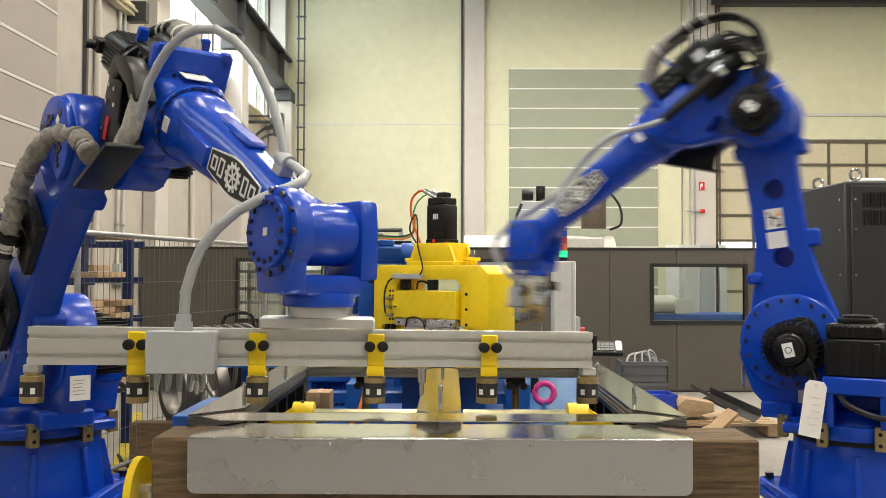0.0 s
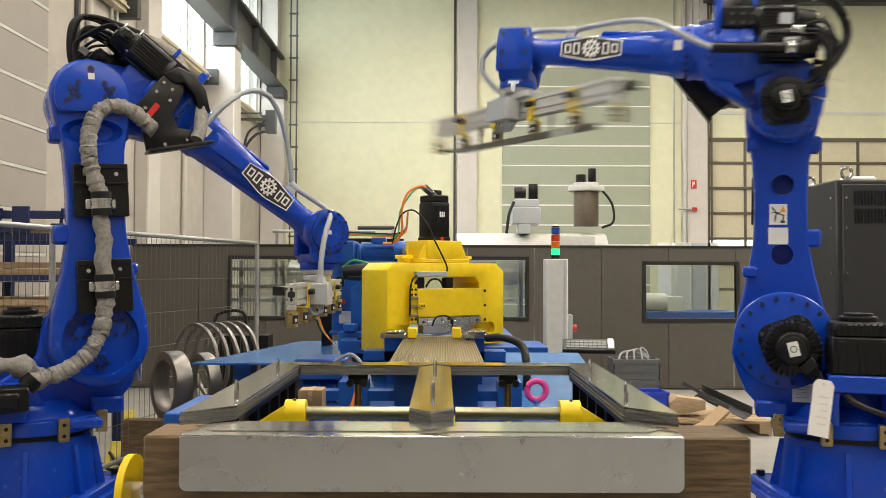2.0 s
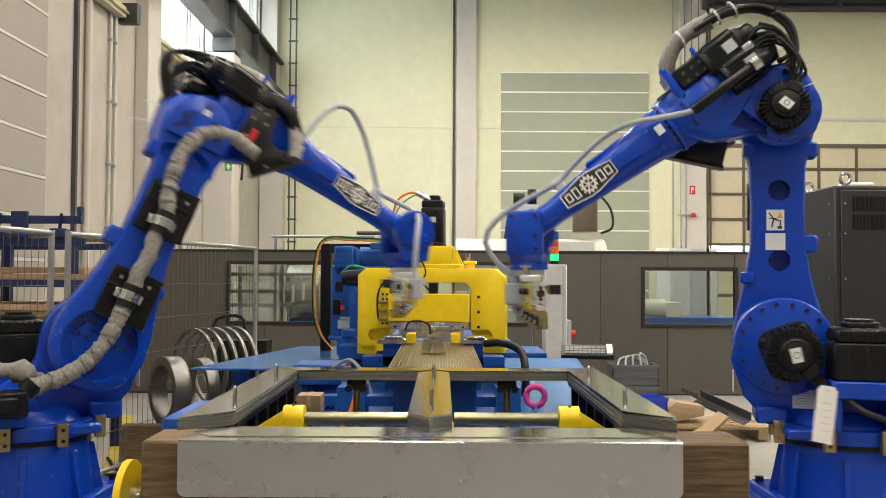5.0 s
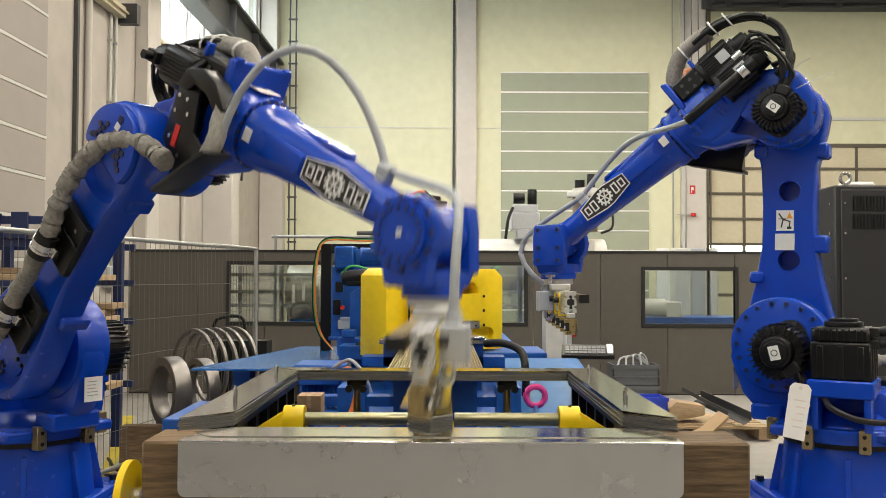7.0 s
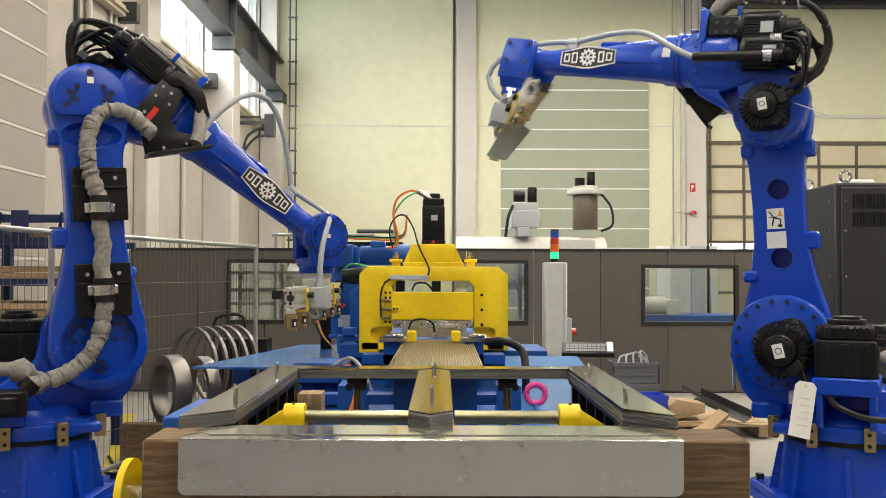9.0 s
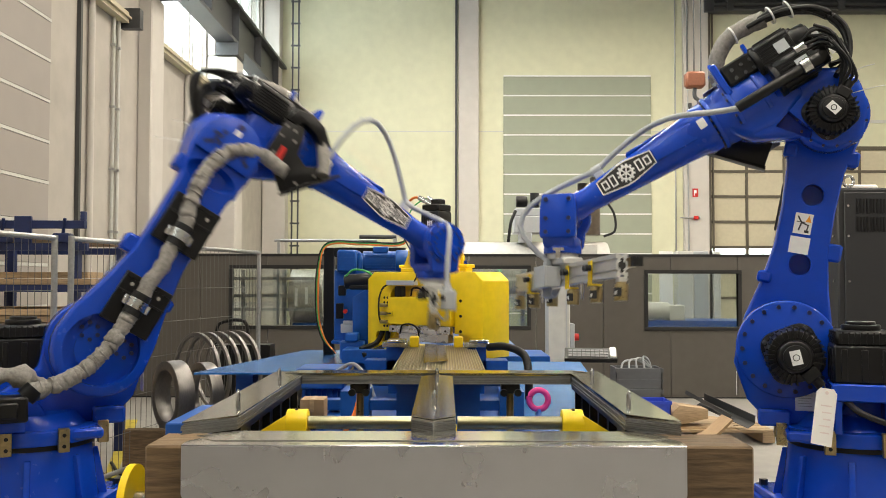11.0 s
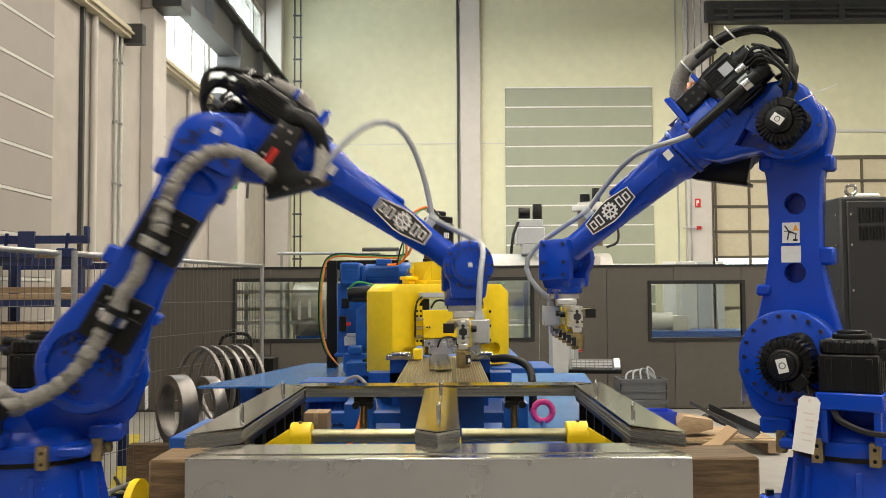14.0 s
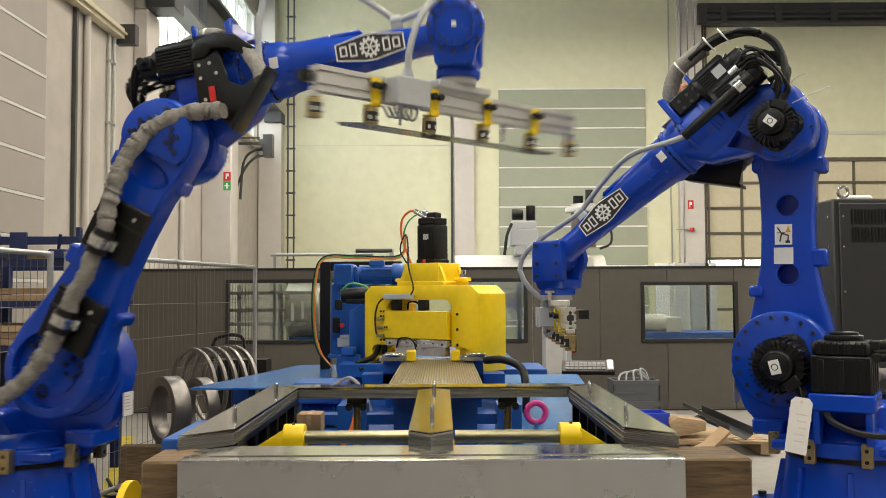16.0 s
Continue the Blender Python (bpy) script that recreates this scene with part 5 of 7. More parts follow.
part("valve_plate", boxes((-0.345, -0.285, -0.185, -0.161, 1.24, 1.51), (-0.285, -0.235, -0.215, -0.201, 1.345, 1.38), bev=0.003), YELLOW, pm)
part("keeper_strip", boxes((-0.28, 0.28, -0.195, -0.162, 1.228, 1.278), bev=0.003), STEEL, pm, "grey steel keeper strip")
ks = B()
for k in range(7):
    cyl(ks, (-0.24 + 0.08 * k, -0.199, 1.25), (-0.24 + 0.08 * k, -0.195, 1.25), 0.008, n=8)
for z in (1.27, 1.305, 1.44, 1.475):
    for dx in (-0.332, -0.302):
        cyl(ks, (dx, -0.189, z), (dx, -0.185, z), 0.009, n=8)
for x in (-0.27, -0.25):
    cyl(ks, (x, -0.219, 1.362), (x, -0.215, 1.362), 0.007, n=8)
part("socket_screws", ks, BLACK, pm)
part("type_plate", boxes((-0.015, 0.03, -0.083, -0.081, 1.99, 2.03)), WHITE, pm)
part("tool_bar", boxes((-0.22, 0.24, -0.16, -0.1, 1.165, 1.23), (-0.2, 0.2, -0.2, -0.1, 1.225, 1.255), bev=0.004), STEEL, pm, "dark steel cutting tool")
bt = B()
for z in (1.25, 1.355, 1.46):
    cyl(bt, (0.345, -0.163, z), (0.345, -0.158, z), 0.011, n=10)
part("bolts", bt, BLACK, pm)
vl = B()
for z in (1.30, 1.36, 1.42):
    cyl(vl, (-0.345, -0.20, z), (-0.295, -0.20, z), 0.012, n=10)
    box(vl, -0.36, -0.33, -0.21, -0.186, z - 0.013, z + 0.013, bev=0.003)
part("fittings", vl, BRASS, pm, "brass pneumatic fittings")
for rows, ma, nm, r in ((((-0.11, -0.05, 2.20), (-0.17, -0.05, 2.205), (-0.26, -0.03, 2.15), (-0.29, 0.0, 2.03), (-0.26, 0.04, 1.88), (-0.28, 0.1, 1.81), (-0.34, 0.16, 1.80)), CABLE_ORANGE, "cable", 0.009),
                        (((-0.09, 0.03, 2.205), (-0.15, 0.02, 2.19), (-0.23, 0.0, 2.13), (-0.29, 0.02, 2.02), (-0.275, 0.06, 1.88), (-0.29, 0.12, 1.80)), CABLE_GREEN, "cable", 0.006),
                        (((-0.30, 0.1, 1.80), (-0.32, 0.02, 1.92), (-0.28, 0.0, 2.01), (-0.21, -0.04, 2.03), (-0.145, -0.1, 1.94), (-0.1, -0.15, 1.80), (-0.03, -0.18, 1.65), (-0.04, -0.2, 1.59)), RUBBER, "cable", 0.006),
                        (((-0.29, -0.19, 1.575), (-0.34, -0.2, 1.54), (-0.365, -0.21, 1.46), (-0.365, -0.21, 1.36), (-0.36, -0.2, 1.30)), RUBBER, "cable", 0.007),
                        (((-0.17, -0.2, 1.22), (-0.14, -0.21, 1.28), (-0.06, -0.21, 1.29), (0.0, -0.21, 1.26), (0.01, -0.2, 1.20)), RUBBER, "cable", 0.006),
                        (((-0.15, -0.1, 1.49), (-0.12, -0.12, 1.54), (-0.05, -0.12, 1.54), (0.0, -0.11, 1.49)), RUBBER, "cable", 0.007)):
    bm = B()
    tube(bm, spline(rows, 6), r, 8)
    part(nm, bm, ma, pm)
part("head_pivot", boxes_cyl((0, 0, 0.9), (0, 0, 1.07), 0.3, 32), BLUE2, pm)
part("bed_plate", boxes((-0.5, 0.5, -0.16, 0.16, 1.075, 1.12)), YELLOW, pm)
for sx, x in ((-1, CX - 0.29), (1, CX + 0.24)):
    gc = thing("side_gripper", "bright steel sheet side guide", "guide", group="side guides")
    part("jaw", boxes((x - 0.085, x + 0.085, 5.86, 6.06, 1.165, 1.2), (x - 0.05, x + 0.07, 5.82, 6.0, 1.2, 1.218), bev=0.005), CHROME, gc)
    part("yellow_block", boxes((x + sx * -0.12 - 0.03, x + sx * -0.12 + 0.03, 5.92, 6.05, 1.163, 1.23), bev=0.005), YELLOW, gc)
    part("arm", boxes((x - 0.06, x + 0.06, 5.9, 6.2, 1.0, 1.165), (x + sx * 0.06 - 0.14, x + sx * 0.06 + 0.14, 5.9, 6.1, 1.02, 1.08)), BLUE2, gc)
    part("stand", boxes((x - 0.05, x + 0.05, 5.95, 6.2, 0.0, 1.0)), BLUE2, gc)
bm = B()
tube(bm, spline([(CX + 0.3, 5.6, 1.19), (CX + 0.4, 5.5, 1.20), (CX + 0.5, 5.4, 1.16), (CX + 0.52, 5.3, 1.06), (CX + 0.52, 5.3, 0.9)], 7), 0.024, 10)
solid("black_hose", bm, RUBBER, "thick black hose curving beside the conveyor", "hose")

fm = thing("feeding_machine", "blue sheet feeding and cutting machine body", "machine")
part("body", boxes((-0.72, 0.55, 7.1, 8.6, 0, 1.1), bev=0.01), BLUE2, fm)
part("column", boxes((-0.88, -0.64, 7.15, 7.6, 1.1, 1.68), (-0.90, -0.62, 7.12, 7.62, 1.1, 1.13), bev=0.008), BLUE2, fm)
br = B()
prism(br, [(-0.72, 1.1), (-0.72, 1.47), (-0.55, 1.57), (-0.55, 1.1)], 7.02, 7.10, "y", bev=0.006)
prism(br, [(-0.52, 1.1), (-0.52, 1.42), (-0.42, 1.42), (-0.42, 1.1)], 7.04, 7.12, "y", bev=0.006)
part("stay_plate", br, BLUE2, fm)
gb = boxes((-0.85, -0.70, 7.08, 7.5, 1.66, 1.84), (-0.70, -0.66, 7.14, 7.44, 1.68, 1.82), bev=0.012)
for k in range(5):
    box(gb, -0.84, -0.71, 7.07, 7.082, 1.68 + 0.032 * k, 1.692 + 0.032 * k)
part("gearbox", gb, BLUE2, fm)
bm = B()
cyl(bm, (-0.66, 7.25, 1.755), (-0.36, 7.25, 1.755), 0.078, n=24)
for k in range(10):
    box(bm, -0.64, -0.40, 7.168, 7.18, 1.70 + 0.012 * k, 1.705 + 0.012 * k)
cyl(bm, (-0.40, 7.25, 1.755), (-0.25, 7.25, 1.755), 0.09, n=24, bev=0.01)
box(bm, -0.58, -0.46, 7.2, 7.3, 1.82, 1.87, bev=0.008)
part("drive_motor", bm, BLUE2, fm, "blue finned electric motor")
part("dark_plate", boxes((-0.62, -0.25, 6.95, 7.1, 1.60, 1.64), (-0.58, -0.28, 6.9, 7.1, 1.645, 1.67), bev=0.008), BLACK, fm)
each("switch_box", ((-0.86, -0.80, 7.08, 7.13, 1.30, 1.42), (-0.84, -0.78, 7.07, 7.12, 1.48, 1.56)), BLACK, fm, bev=0.006)
part("valve_row", boxes((-0.82, -0.68, 7.08, 7.14, 1.19, 1.26), (-0.80, -0.70, 7.07, 7.10, 1.26, 1.285), bev=0.004), GREYBOX, fm, "grey pneumatic valve row")
part("stop_button", boxes_cyl((-0.78, 7.06, 1.36), (-0.78, 7.03, 1.36), 0.018, 14), RED, fm, "red stop button")
each("front_ledge", ((-0.75, -0.35, 6.55, 7.1, 1.0, 1.10), (0.3, 0.75, 6.5, 7.1, 1.0, 1.06)), BLUE2, fm, bev=0.006)
part("valve_block", boxes((-0.80, -0.62, 6.85, 7.0, 1.0, 1.14), (-0.76, -0.66, 6.82, 6.98, 1.14, 1.2), bev=0.008), BLUE2, fm)
cm = B()
cyl(cm, (-0.76, 6.8, 1.585), (-0.53, 6.8, 1.61), 0.055, n=18, bev=0.012)
box(cm, -0.72, -0.55, 6.75, 6.85, 1.53, 1.57, bev=0.01)
part("small_motor", cm, BLACK, fm, "small black motor with yellow warning plate")
for pts, ma, r in ((((-0.76, 6.78, 1.62), (-0.68, 6.75, 1.68), (-0.56, 6.75, 1.65), (-0.50, 6.78, 1.55)), CABLE_GREEN, 0.008),
                   (((-0.53, 6.75, 1.61), (-0.48, 6.72, 1.52), (-0.45, 6.72, 1.35), (-0.46, 6.75, 1.2)), CABLE_ORANGE, 0.012),
                   (((-0.46, 6.7, 1.45), (-0.45, 6.68, 1.3), (-0.5, 6.68, 1.15), (-0.62, 6.6, 1.1)), RUBBER, 0.02),
                   (((-0.42, 6.7, 1.4), (-0.42, 6.66, 1.25), (-0.45, 6.66, 1.12), (-0.6, 6.55, 1.06)), RUBBER, 0.02)):
    bm = B()
    tube(bm, spline(pts, 6), r, 8)
    part("cable", bm, ma, fm)
gt = thing("cable_gantry", "black square cable gantry with orange cables", "cable duct")
part("post", boxes((-1.04, -0.95, 7.7, 7.8, 0, 1.88), bev=0.006), BLACK, gt)
part("arm", boxes((-0.95, -0.34, 7.7, 7.8, 1.80, 1.88), bev=0.006), BLACK, gt)
for dz, ma in ((0.012, CABLE_ORANGE), (0.03, RUBBER), (0.022, CABLE_GREEN)):
    bm = B()
    tube(bm, spline([(-0.93, 7.66, 0.98), (-1.02 - dz, 7.68, 1.12), (-1.07 - dz, 7.69, 1.35), (-1.06 - dz, 7.69, 1.72), (-1.0, 7.69, 1.89 + dz), (-0.7, 7.7, 1.895 + dz), (-0.36, 7.7, 1.9 + dz), (-0.3, 7.6, 2.1)], 6), 0.009, 8)
    part("cable", bm, ma, gt)
# low blue machine parts between table and punch
lo = thing("conveyor_base", "blue welded conveyor base frame", "machine frame")
part("base", boxes((-0.78, 0.72, 4.45, 6.4, 0.25, 0.86), bev=0.01), BLUE2, lo)
each("upright", ((-0.52, -0.38, 4.5, 4.7, 0.86, 1.05), (0.27, 0.39, 4.5, 4.7, 0.86, 1.05), (-0.70, -0.60, 4.5, 4.62, 0.86, 1.0)), BLUE2, lo)
part("cross_bar", boxes((-0.62, 0.39, 4.55, 4.65, 0.95, 1.0)), BLUE2, lo)
each("foot", ((-0.78, -0.5, 4.5, 6.3, 0, 0.25), (0.45, 0.72, 4.5, 6.3, 0, 0.25)), BLUE2, lo)
lm = thing("lubrication_motor", "small blue terminal box with finned motor", "motor")
part("box", boxes((-0.80, -0.56, 5.0, 5.25, 1.0, 1.09), bev=0.01), BLUE2, lm)
part("lid", boxes((-0.82, -0.54, 4.98, 5.27, 1.09, 1.115), bev=0.008), BLUE2, lm)
bm = B()
for k in range(8):
    cyl(bm, (-0.80 + 0.03 * k, 5.12, 0.93), (-0.782 + 0.03 * k, 5.12, 0.93), 0.07, n=18)
cyl(bm, (-0.8, 5.12, 0.93), (-0.56, 5.12, 0.93), 0.06, n=18)
part("motor", bm, BLUE2, lm)
for pts, ma, r in ((((-0.6, 4.98, 1.1), (-0.5, 4.9, 1.15), (-0.42, 4.85, 1.08), (-0.38, 4.85, 0.98)), HOSE, 0.010), (((-0.58, 4.96, 1.08), (-0.5, 4.9, 1.10), (-0.45, 4.88, 1.04)), CABLE_ORANGE, 0.014),
                   (((-0.42, 4.4, 1.02), (-0.44, 4.38, 0.95), (-0.5, 4.36, 0.84)), CABLE_ORANGE, 0.012)):
    bm = B()
    tube(bm, spline(pts, 6), r, 8)
    part("cable", bm, ma, lm)
bx = thing("cardboard_box", "small closed brown cardboard box", "box")
part("body", boxes((-0.665, -0.555, 4.15, 4.28, 0.955, 1.055), bev=0.002), CARD, bx)
part("tape", boxes((-0.62, -0.60, 4.148, 4.282, 1.0, 1.0565)), PALEWOOD, bx)
solid("box_shelf", boxes((-0.75, -0.5, 4.1, 4.35, 0.93, 0.954)), BLUE2, "small blue steel shelf", "shelf")
part_post = solid("shelf_post", boxes((-0.65, -0.6, 4.2, 4.25, 0, 0.93)), BLUE2, "blue painted square shelf post", "post")
# pale blue guards on both sides
tl = thing("machine_guard_table", "pale blue sheet-metal table top with dark underside", "machine table")
bm = B()
prism(bm, [(-1.72, 6.2), (-0.75, 6.2), (-0.75, 8.2), (-1.28, 8.2)], 0.955, 0.968, "z")
part("top", bm, BLUE_TOP, tl)
each("block", ((-1.5, -1.38, 6.5, 6.7, 0.0, 0.955), (-0.95, -0.83, 6.5, 6.7, 0.0, 0.955), (-1.22, -1.10, 7.8, 8.0, 0, 0.955)), BLUE2, tl)
part("shelf", boxes((-1.45, -0.8, 6.4, 8.0, 0.70, 0.72)), BLACK, tl)
tr_ = thing("machine_guard", "pale blue sloping sheet-metal guard", "guard")
bm = B()
prism(bm, [(4.75, 0.85), (6.4, 1.03), (6.4, 1.015), (4.75, 0.835)], 0.42, 0.95, "x")
part("plate", bm, BLUE_TOP, tr_)
each("stand", ((0.5, 0.6, 5.0, 5.1, 0, 0.86), (0.8, 0.9, 6.2, 6.3, 0, 1.0)), BLUE2, tr_)
eb = thing("lifting_eye", "pink swivel lifting eye on the blue guard", "lifting eye")
bm = B()
tube(bm, [(0.49 + 0.050 * math.cos(a), 4.78, 0.975 + 0.050 * math.sin(a)) for a in [k * math.tau / 24 for k in range(25)]], 0.016, 10)
part("ring", bm, PINK, eb)
part("shank", boxes_cyl((0.49, 4.79, 0.852), (0.49, 4.78, 0.93), 0.018, 12), CHROME, eb)

# ---- signal cabinet ----
sc = thing("operator_cabinet", "narrow pale grey operator cabinet with signal tower", "cabinet")
part("body", boxes((0.905, 1.10, 8.0, 8.25, 0.0, 1.715), bev=0.008), OFFWHITE, sc)
part("edge_strip", boxes((1.06, 1.075, 7.994, 7.999, 0.75, 1.70)), GREYBOX, sc)
bm = B()
cyl(bm, (1.0, 8.1, 1.715), (1.0, 8.1, 1.75), 0.04, n=18)
part("tower_base", bm, BLACK, sc)
for k, ma in enumerate((LIT_GREEN, LENS_ORANGE, LENS_RED, LENS_BLUE)):
    part("lamp", boxes_cyl((1.0, 8.1, 1.75 + 0.062 * k), (1.0, 8.1, 1.808 + 0.062 * k), 0.038, 20), ma, sc, ("lit green", "orange", "red", "blue")[k] + " signal lamp")
part("tower_cap", boxes_cyl((1.0, 8.1, 1.998), (1.0, 8.1, 2.01), 0.036, 18), BLACK, sc)
part("stop_button", boxes_cyl((1.14, 8.05, 1.10), (1.18, 8.05, 1.10), 0.032, 16), RED, sc, "red emergency stop button")
part("switch_box", boxes((1.101, 1.14, 8.01, 8.2, 0.9, 1.22), bev=0.004), GREYBOX, sc)
ko = thing("control_console", "tilted black control console on a bracket", "console")
part("keyboard", boxes((-0.2, 0.2, -0.11, 0.11, 0.0, 0.035), bev=0.005), RUBBER, ko, m=pose(1.12, 7.0, 1.01, 18, 0, -8))
ky = B()
for r in range(3):
    for c in range(9):
        box(ky, -0.17 + 0.034 * c, -0.142 + 0.034 * c, -0.085 + 0.05 * r, -0.045 + 0.05 * r, 0.035, 0.043)
part("key_field", ky, CRATE, ko, "dark grey keys", m=pose(1.12, 7.0, 1.01, 18, 0, -8))
part("note_pad", boxes((0.145, 0.19, -0.09, 0.09, 0.035, 0.05), bev=0.003), WHITE, ko, "white pad at the keyboard's end", m=pose(1.12, 7.0, 1.01, 18, 0, -8))
part("arm", boxes((0.95, 1.05, 6.95, 7.1, 0, 1.0)), CRATE, ko)

# ---- dark control cabinet behind the robot ----
cc = thing("control_cabinet", "tall dark grey control cabinet with louvred door", "cabinet")
part("body", boxes((2.60, 3.75, 6.0, 6.85, 0.1, 2.22), bev=0.012), CABINET, cc)
part("plinth", boxes((2.62, 3.73, 6.03, 6.83, 0, 0.1)), BLACK, cc)
part("door", boxes((2.64, 3.72, 5.985, 6.0, 0.14, 2.19), bev=0.006), CABINET, cc)
# raised black bars give the slots' inner shade; the door stays closed
lv = B()
for row in (0, 1):
    for k in range(34):
        x = 2.72 + 0.022 * k
        box(lv, x, x + 0.011, 5.979, 5.986, 2.05 - 0.12 * row, 2.145 - 0.12 * row)
part("louvres", lv, BLACK, cc, "rows of black ventilation slots")
sw = B()
for z in (2.1, 1.9, 1.6, 1.3, 0.9):
    cyl(sw, (2.665, 5.98, z), (2.665, 5.986, z), 0.008, n=10)
    cyl(sw, (2.59, 6.05, z), (2.6, 6.05, z), 0.008, n=10)
part("screws", sw, CHROME, cc)
for (x, y) in ((2.72, 6.72), (2.72, 6.1), (3.6, 6.1)):
    bm = B()
    tube(bm, [(x + 0.035 * math.cos(a), y, 2.275 + 0.035 * math.sin(a)) for a in [k * math.tau / 20 for k in range(21)]], 0.011, 8)
    cyl(bm, (x, y, 2.22), (x, y, 2.245), 0.022, n=12)
    part("lifting_eye", bm, CHROME, cc)
solid("folded_cloth", boxes((2.75, 2.95, 6.15, 6.3, 2.222, 2.26), bev=0.015), WHITE, "crumpled white cloth on the cabinet", "cloth")

# ---- floor clutter by the partition ----
pal = thing("pallet", "worn wooden pallet on the floor", "pallet")
for k in range(6):
    part("board", boxes((2.02, 3.22, 8.9 + 0.15 * k, 9.02 + 0.15 * k, 0.12, 0.142)), PALEWOOD, pal)
for x in (2.02, 2.56, 3.10):
    part("bearer", boxes((x, x + 0.12, 8.9, 9.77, 0.02, 0.12)), PALEWOOD, pal)
part("plywood", boxes((2.07, 2.87, 8.95, 9.7, 0.142, 0.16)), PALEWOOD, pal)
bb = thing("plastic_box", "small blue plastic storage box", "box")
bm = boxes((1.91, 2.23, 9.0, 9.3, 0.162, 0.17), (1.91, 1.92, 9.0, 9.3, 0.17, 0.41), (2.22, 2.23, 9.0, 9.3, 0.17, 0.41), (1.91, 2.23, 9.0, 9.01, 0.17, 0.41), (1.91, 2.23, 9.29, 9.3, 0.17, 0.41))
part("shell", bm, BLUEBOX, bb)
part("rim", boxes((1.90, 2.24, 8.99, 9.0, 0.375, 0.41), (1.90, 2.24, 9.3, 9.31, 0.375, 0.41)), BLUEBOX, bb)
wd = thing("wooden_block", "pale sawn wooden wedge lying on the pallet", "wood")
bm = B()
prism(bm, [(2.245, 0.162), (2.245, 0.30), (2.32, 0.37), (2.60, 0.33), (2.60, 0.24)], 9.0, 9.25, "y", bev=0.004)
part("block", bm, PALEWOOD, wd)
fl = thing("cardboard_flap", "open brown cardboard flap on the floor", "cardboard")
bm = B()
prism(bm, [(2.17, 0.0), (2.19, 0.19), (2.34, 0.26), (2.49, 0.40), (2.50, 0.385), (2.36, 0.24), (2.22, 0.17), (2.2, 0.0)], 7.9, 8.2, "y")
part("flap", bm, CARD, fl)
an = thing("metal_angle", "dark steel angle profile leaning on the pallet", "steel profile")
bm = B()
box(bm, -0.02, 0.02, -0.3, 0.3, 0, 0.005)
box(bm, -0.02, -0.015, -0.3, 0.3, 0.005, 0.04)
part("profile", bm, GIRDER, an, m=pose(2.66, 9.2, 0.34, 18, 0, 35))
an2 = thing("metal_angle", "long dark steel angle lying on the pallet", "steel profile")
bm = B()
box(bm, -0.06, 0.06, -0.3, 0.3, 0, 0.006)
box(bm, 0.054, 0.06, -0.3, 0.3, 0.006, 0.09)
part("profile", bm, GIRDER, an2, m=pose(2.80, 9.1, 0.27, 17, -20, 34))
for k in range(2):
    cr = thing("plastic_crate", "grey plastic stacking crate with cables inside", "crate", group="crates")
    z = 0.0 + 0.26 * k
    x0, x1, y0, y1 = 2.12, 2.7, 11.3, 11.7
    part("shell", boxes((x0 + 0.02, x1 - 0.02, y0 + 0.02, y1 - 0.02, z, z + 0.02), (x0, x1, y0, y0 + 0.02, z, z + 0.255), (x0, x1, y1 - 0.02, y1, z, z + 0.255), (x0, x0 + 0.02, y0, y1, z, z + 0.255), (x1 - 0.02, x1, y0, y1, z, z + 0.255), bev=0.003), CRATE, cr)
    part("rib", boxes((x0 - 0.01, x1 + 0.01, y0 - 0.012, y0, z + 0.20, z + 0.25), (x0 - 0.01, x1 + 0.01, y0 - 0.012, y0, z + 0.09, z + 0.11)), CRATE, cr)
cbl = B()
for k in range(4):
    tube(cbl, spline([(2.2 + 0.1 * k, 11.4, 0.48), (2.25 + 0.08 * k, 11.45, 0.58 + 0.02 * k), (2.42 + 0.05 * k, 11.5, 0.60), (2.6, 11.5, 0.5)], 5), 0.013, 8)
solid("cable_coil", cbl, HOSE, "loose grey cables in the crate", "cable")

# ---- wire fence, steel rings and rack on the window side ----
def fence(xa, ya, xb, yb, z1=1.90):
    f = thing("wire_fence", "galvanised tubular wire mesh fence panel", "fence", group="mobile fence panels")
    a, b = Vector((xa, ya, 0)), Vector((xb, yb, 0))
    for p in (a, b):
        part("post", boxes_cyl((p.x, p.y, 0.0), (p.x, p.y, z1), 0.021, 12), GALV, f)
    for z in (z1 - 0.02, 0.18):
        part("rail", boxes_cyl((a.x, a.y, z), (b.x, b.y, z), 0.019, 12), GALV, f)
    bm = B()
    n = int((b - a).length / 0.075)
    for k in range(1, n):
        p = a.lerp(b, k / n)
        cyl(bm, (p.x, p.y, 0.18), (p.x, p.y, z1 - 0.02), 0.0021, n=5)
    for z in (0.45, 0.72, 0.99, 1.26, 1.53):
        cyl(bm, (a.x, a.y, z), (b.x, b.y, z), 0.0024, n=5)
    part("mesh", bm, WIRE, f, "thin welded fence wires")
    part("foot", boxes((xa - 0.1, xa + 0.1, ya - 0.3, ya + 0.3, 0, 0.12)), CRATE, f)


fence(-1.9, 9.2, -2.55, 6.15)
fence(-2.62, 6.05, -2.75, 4.9)


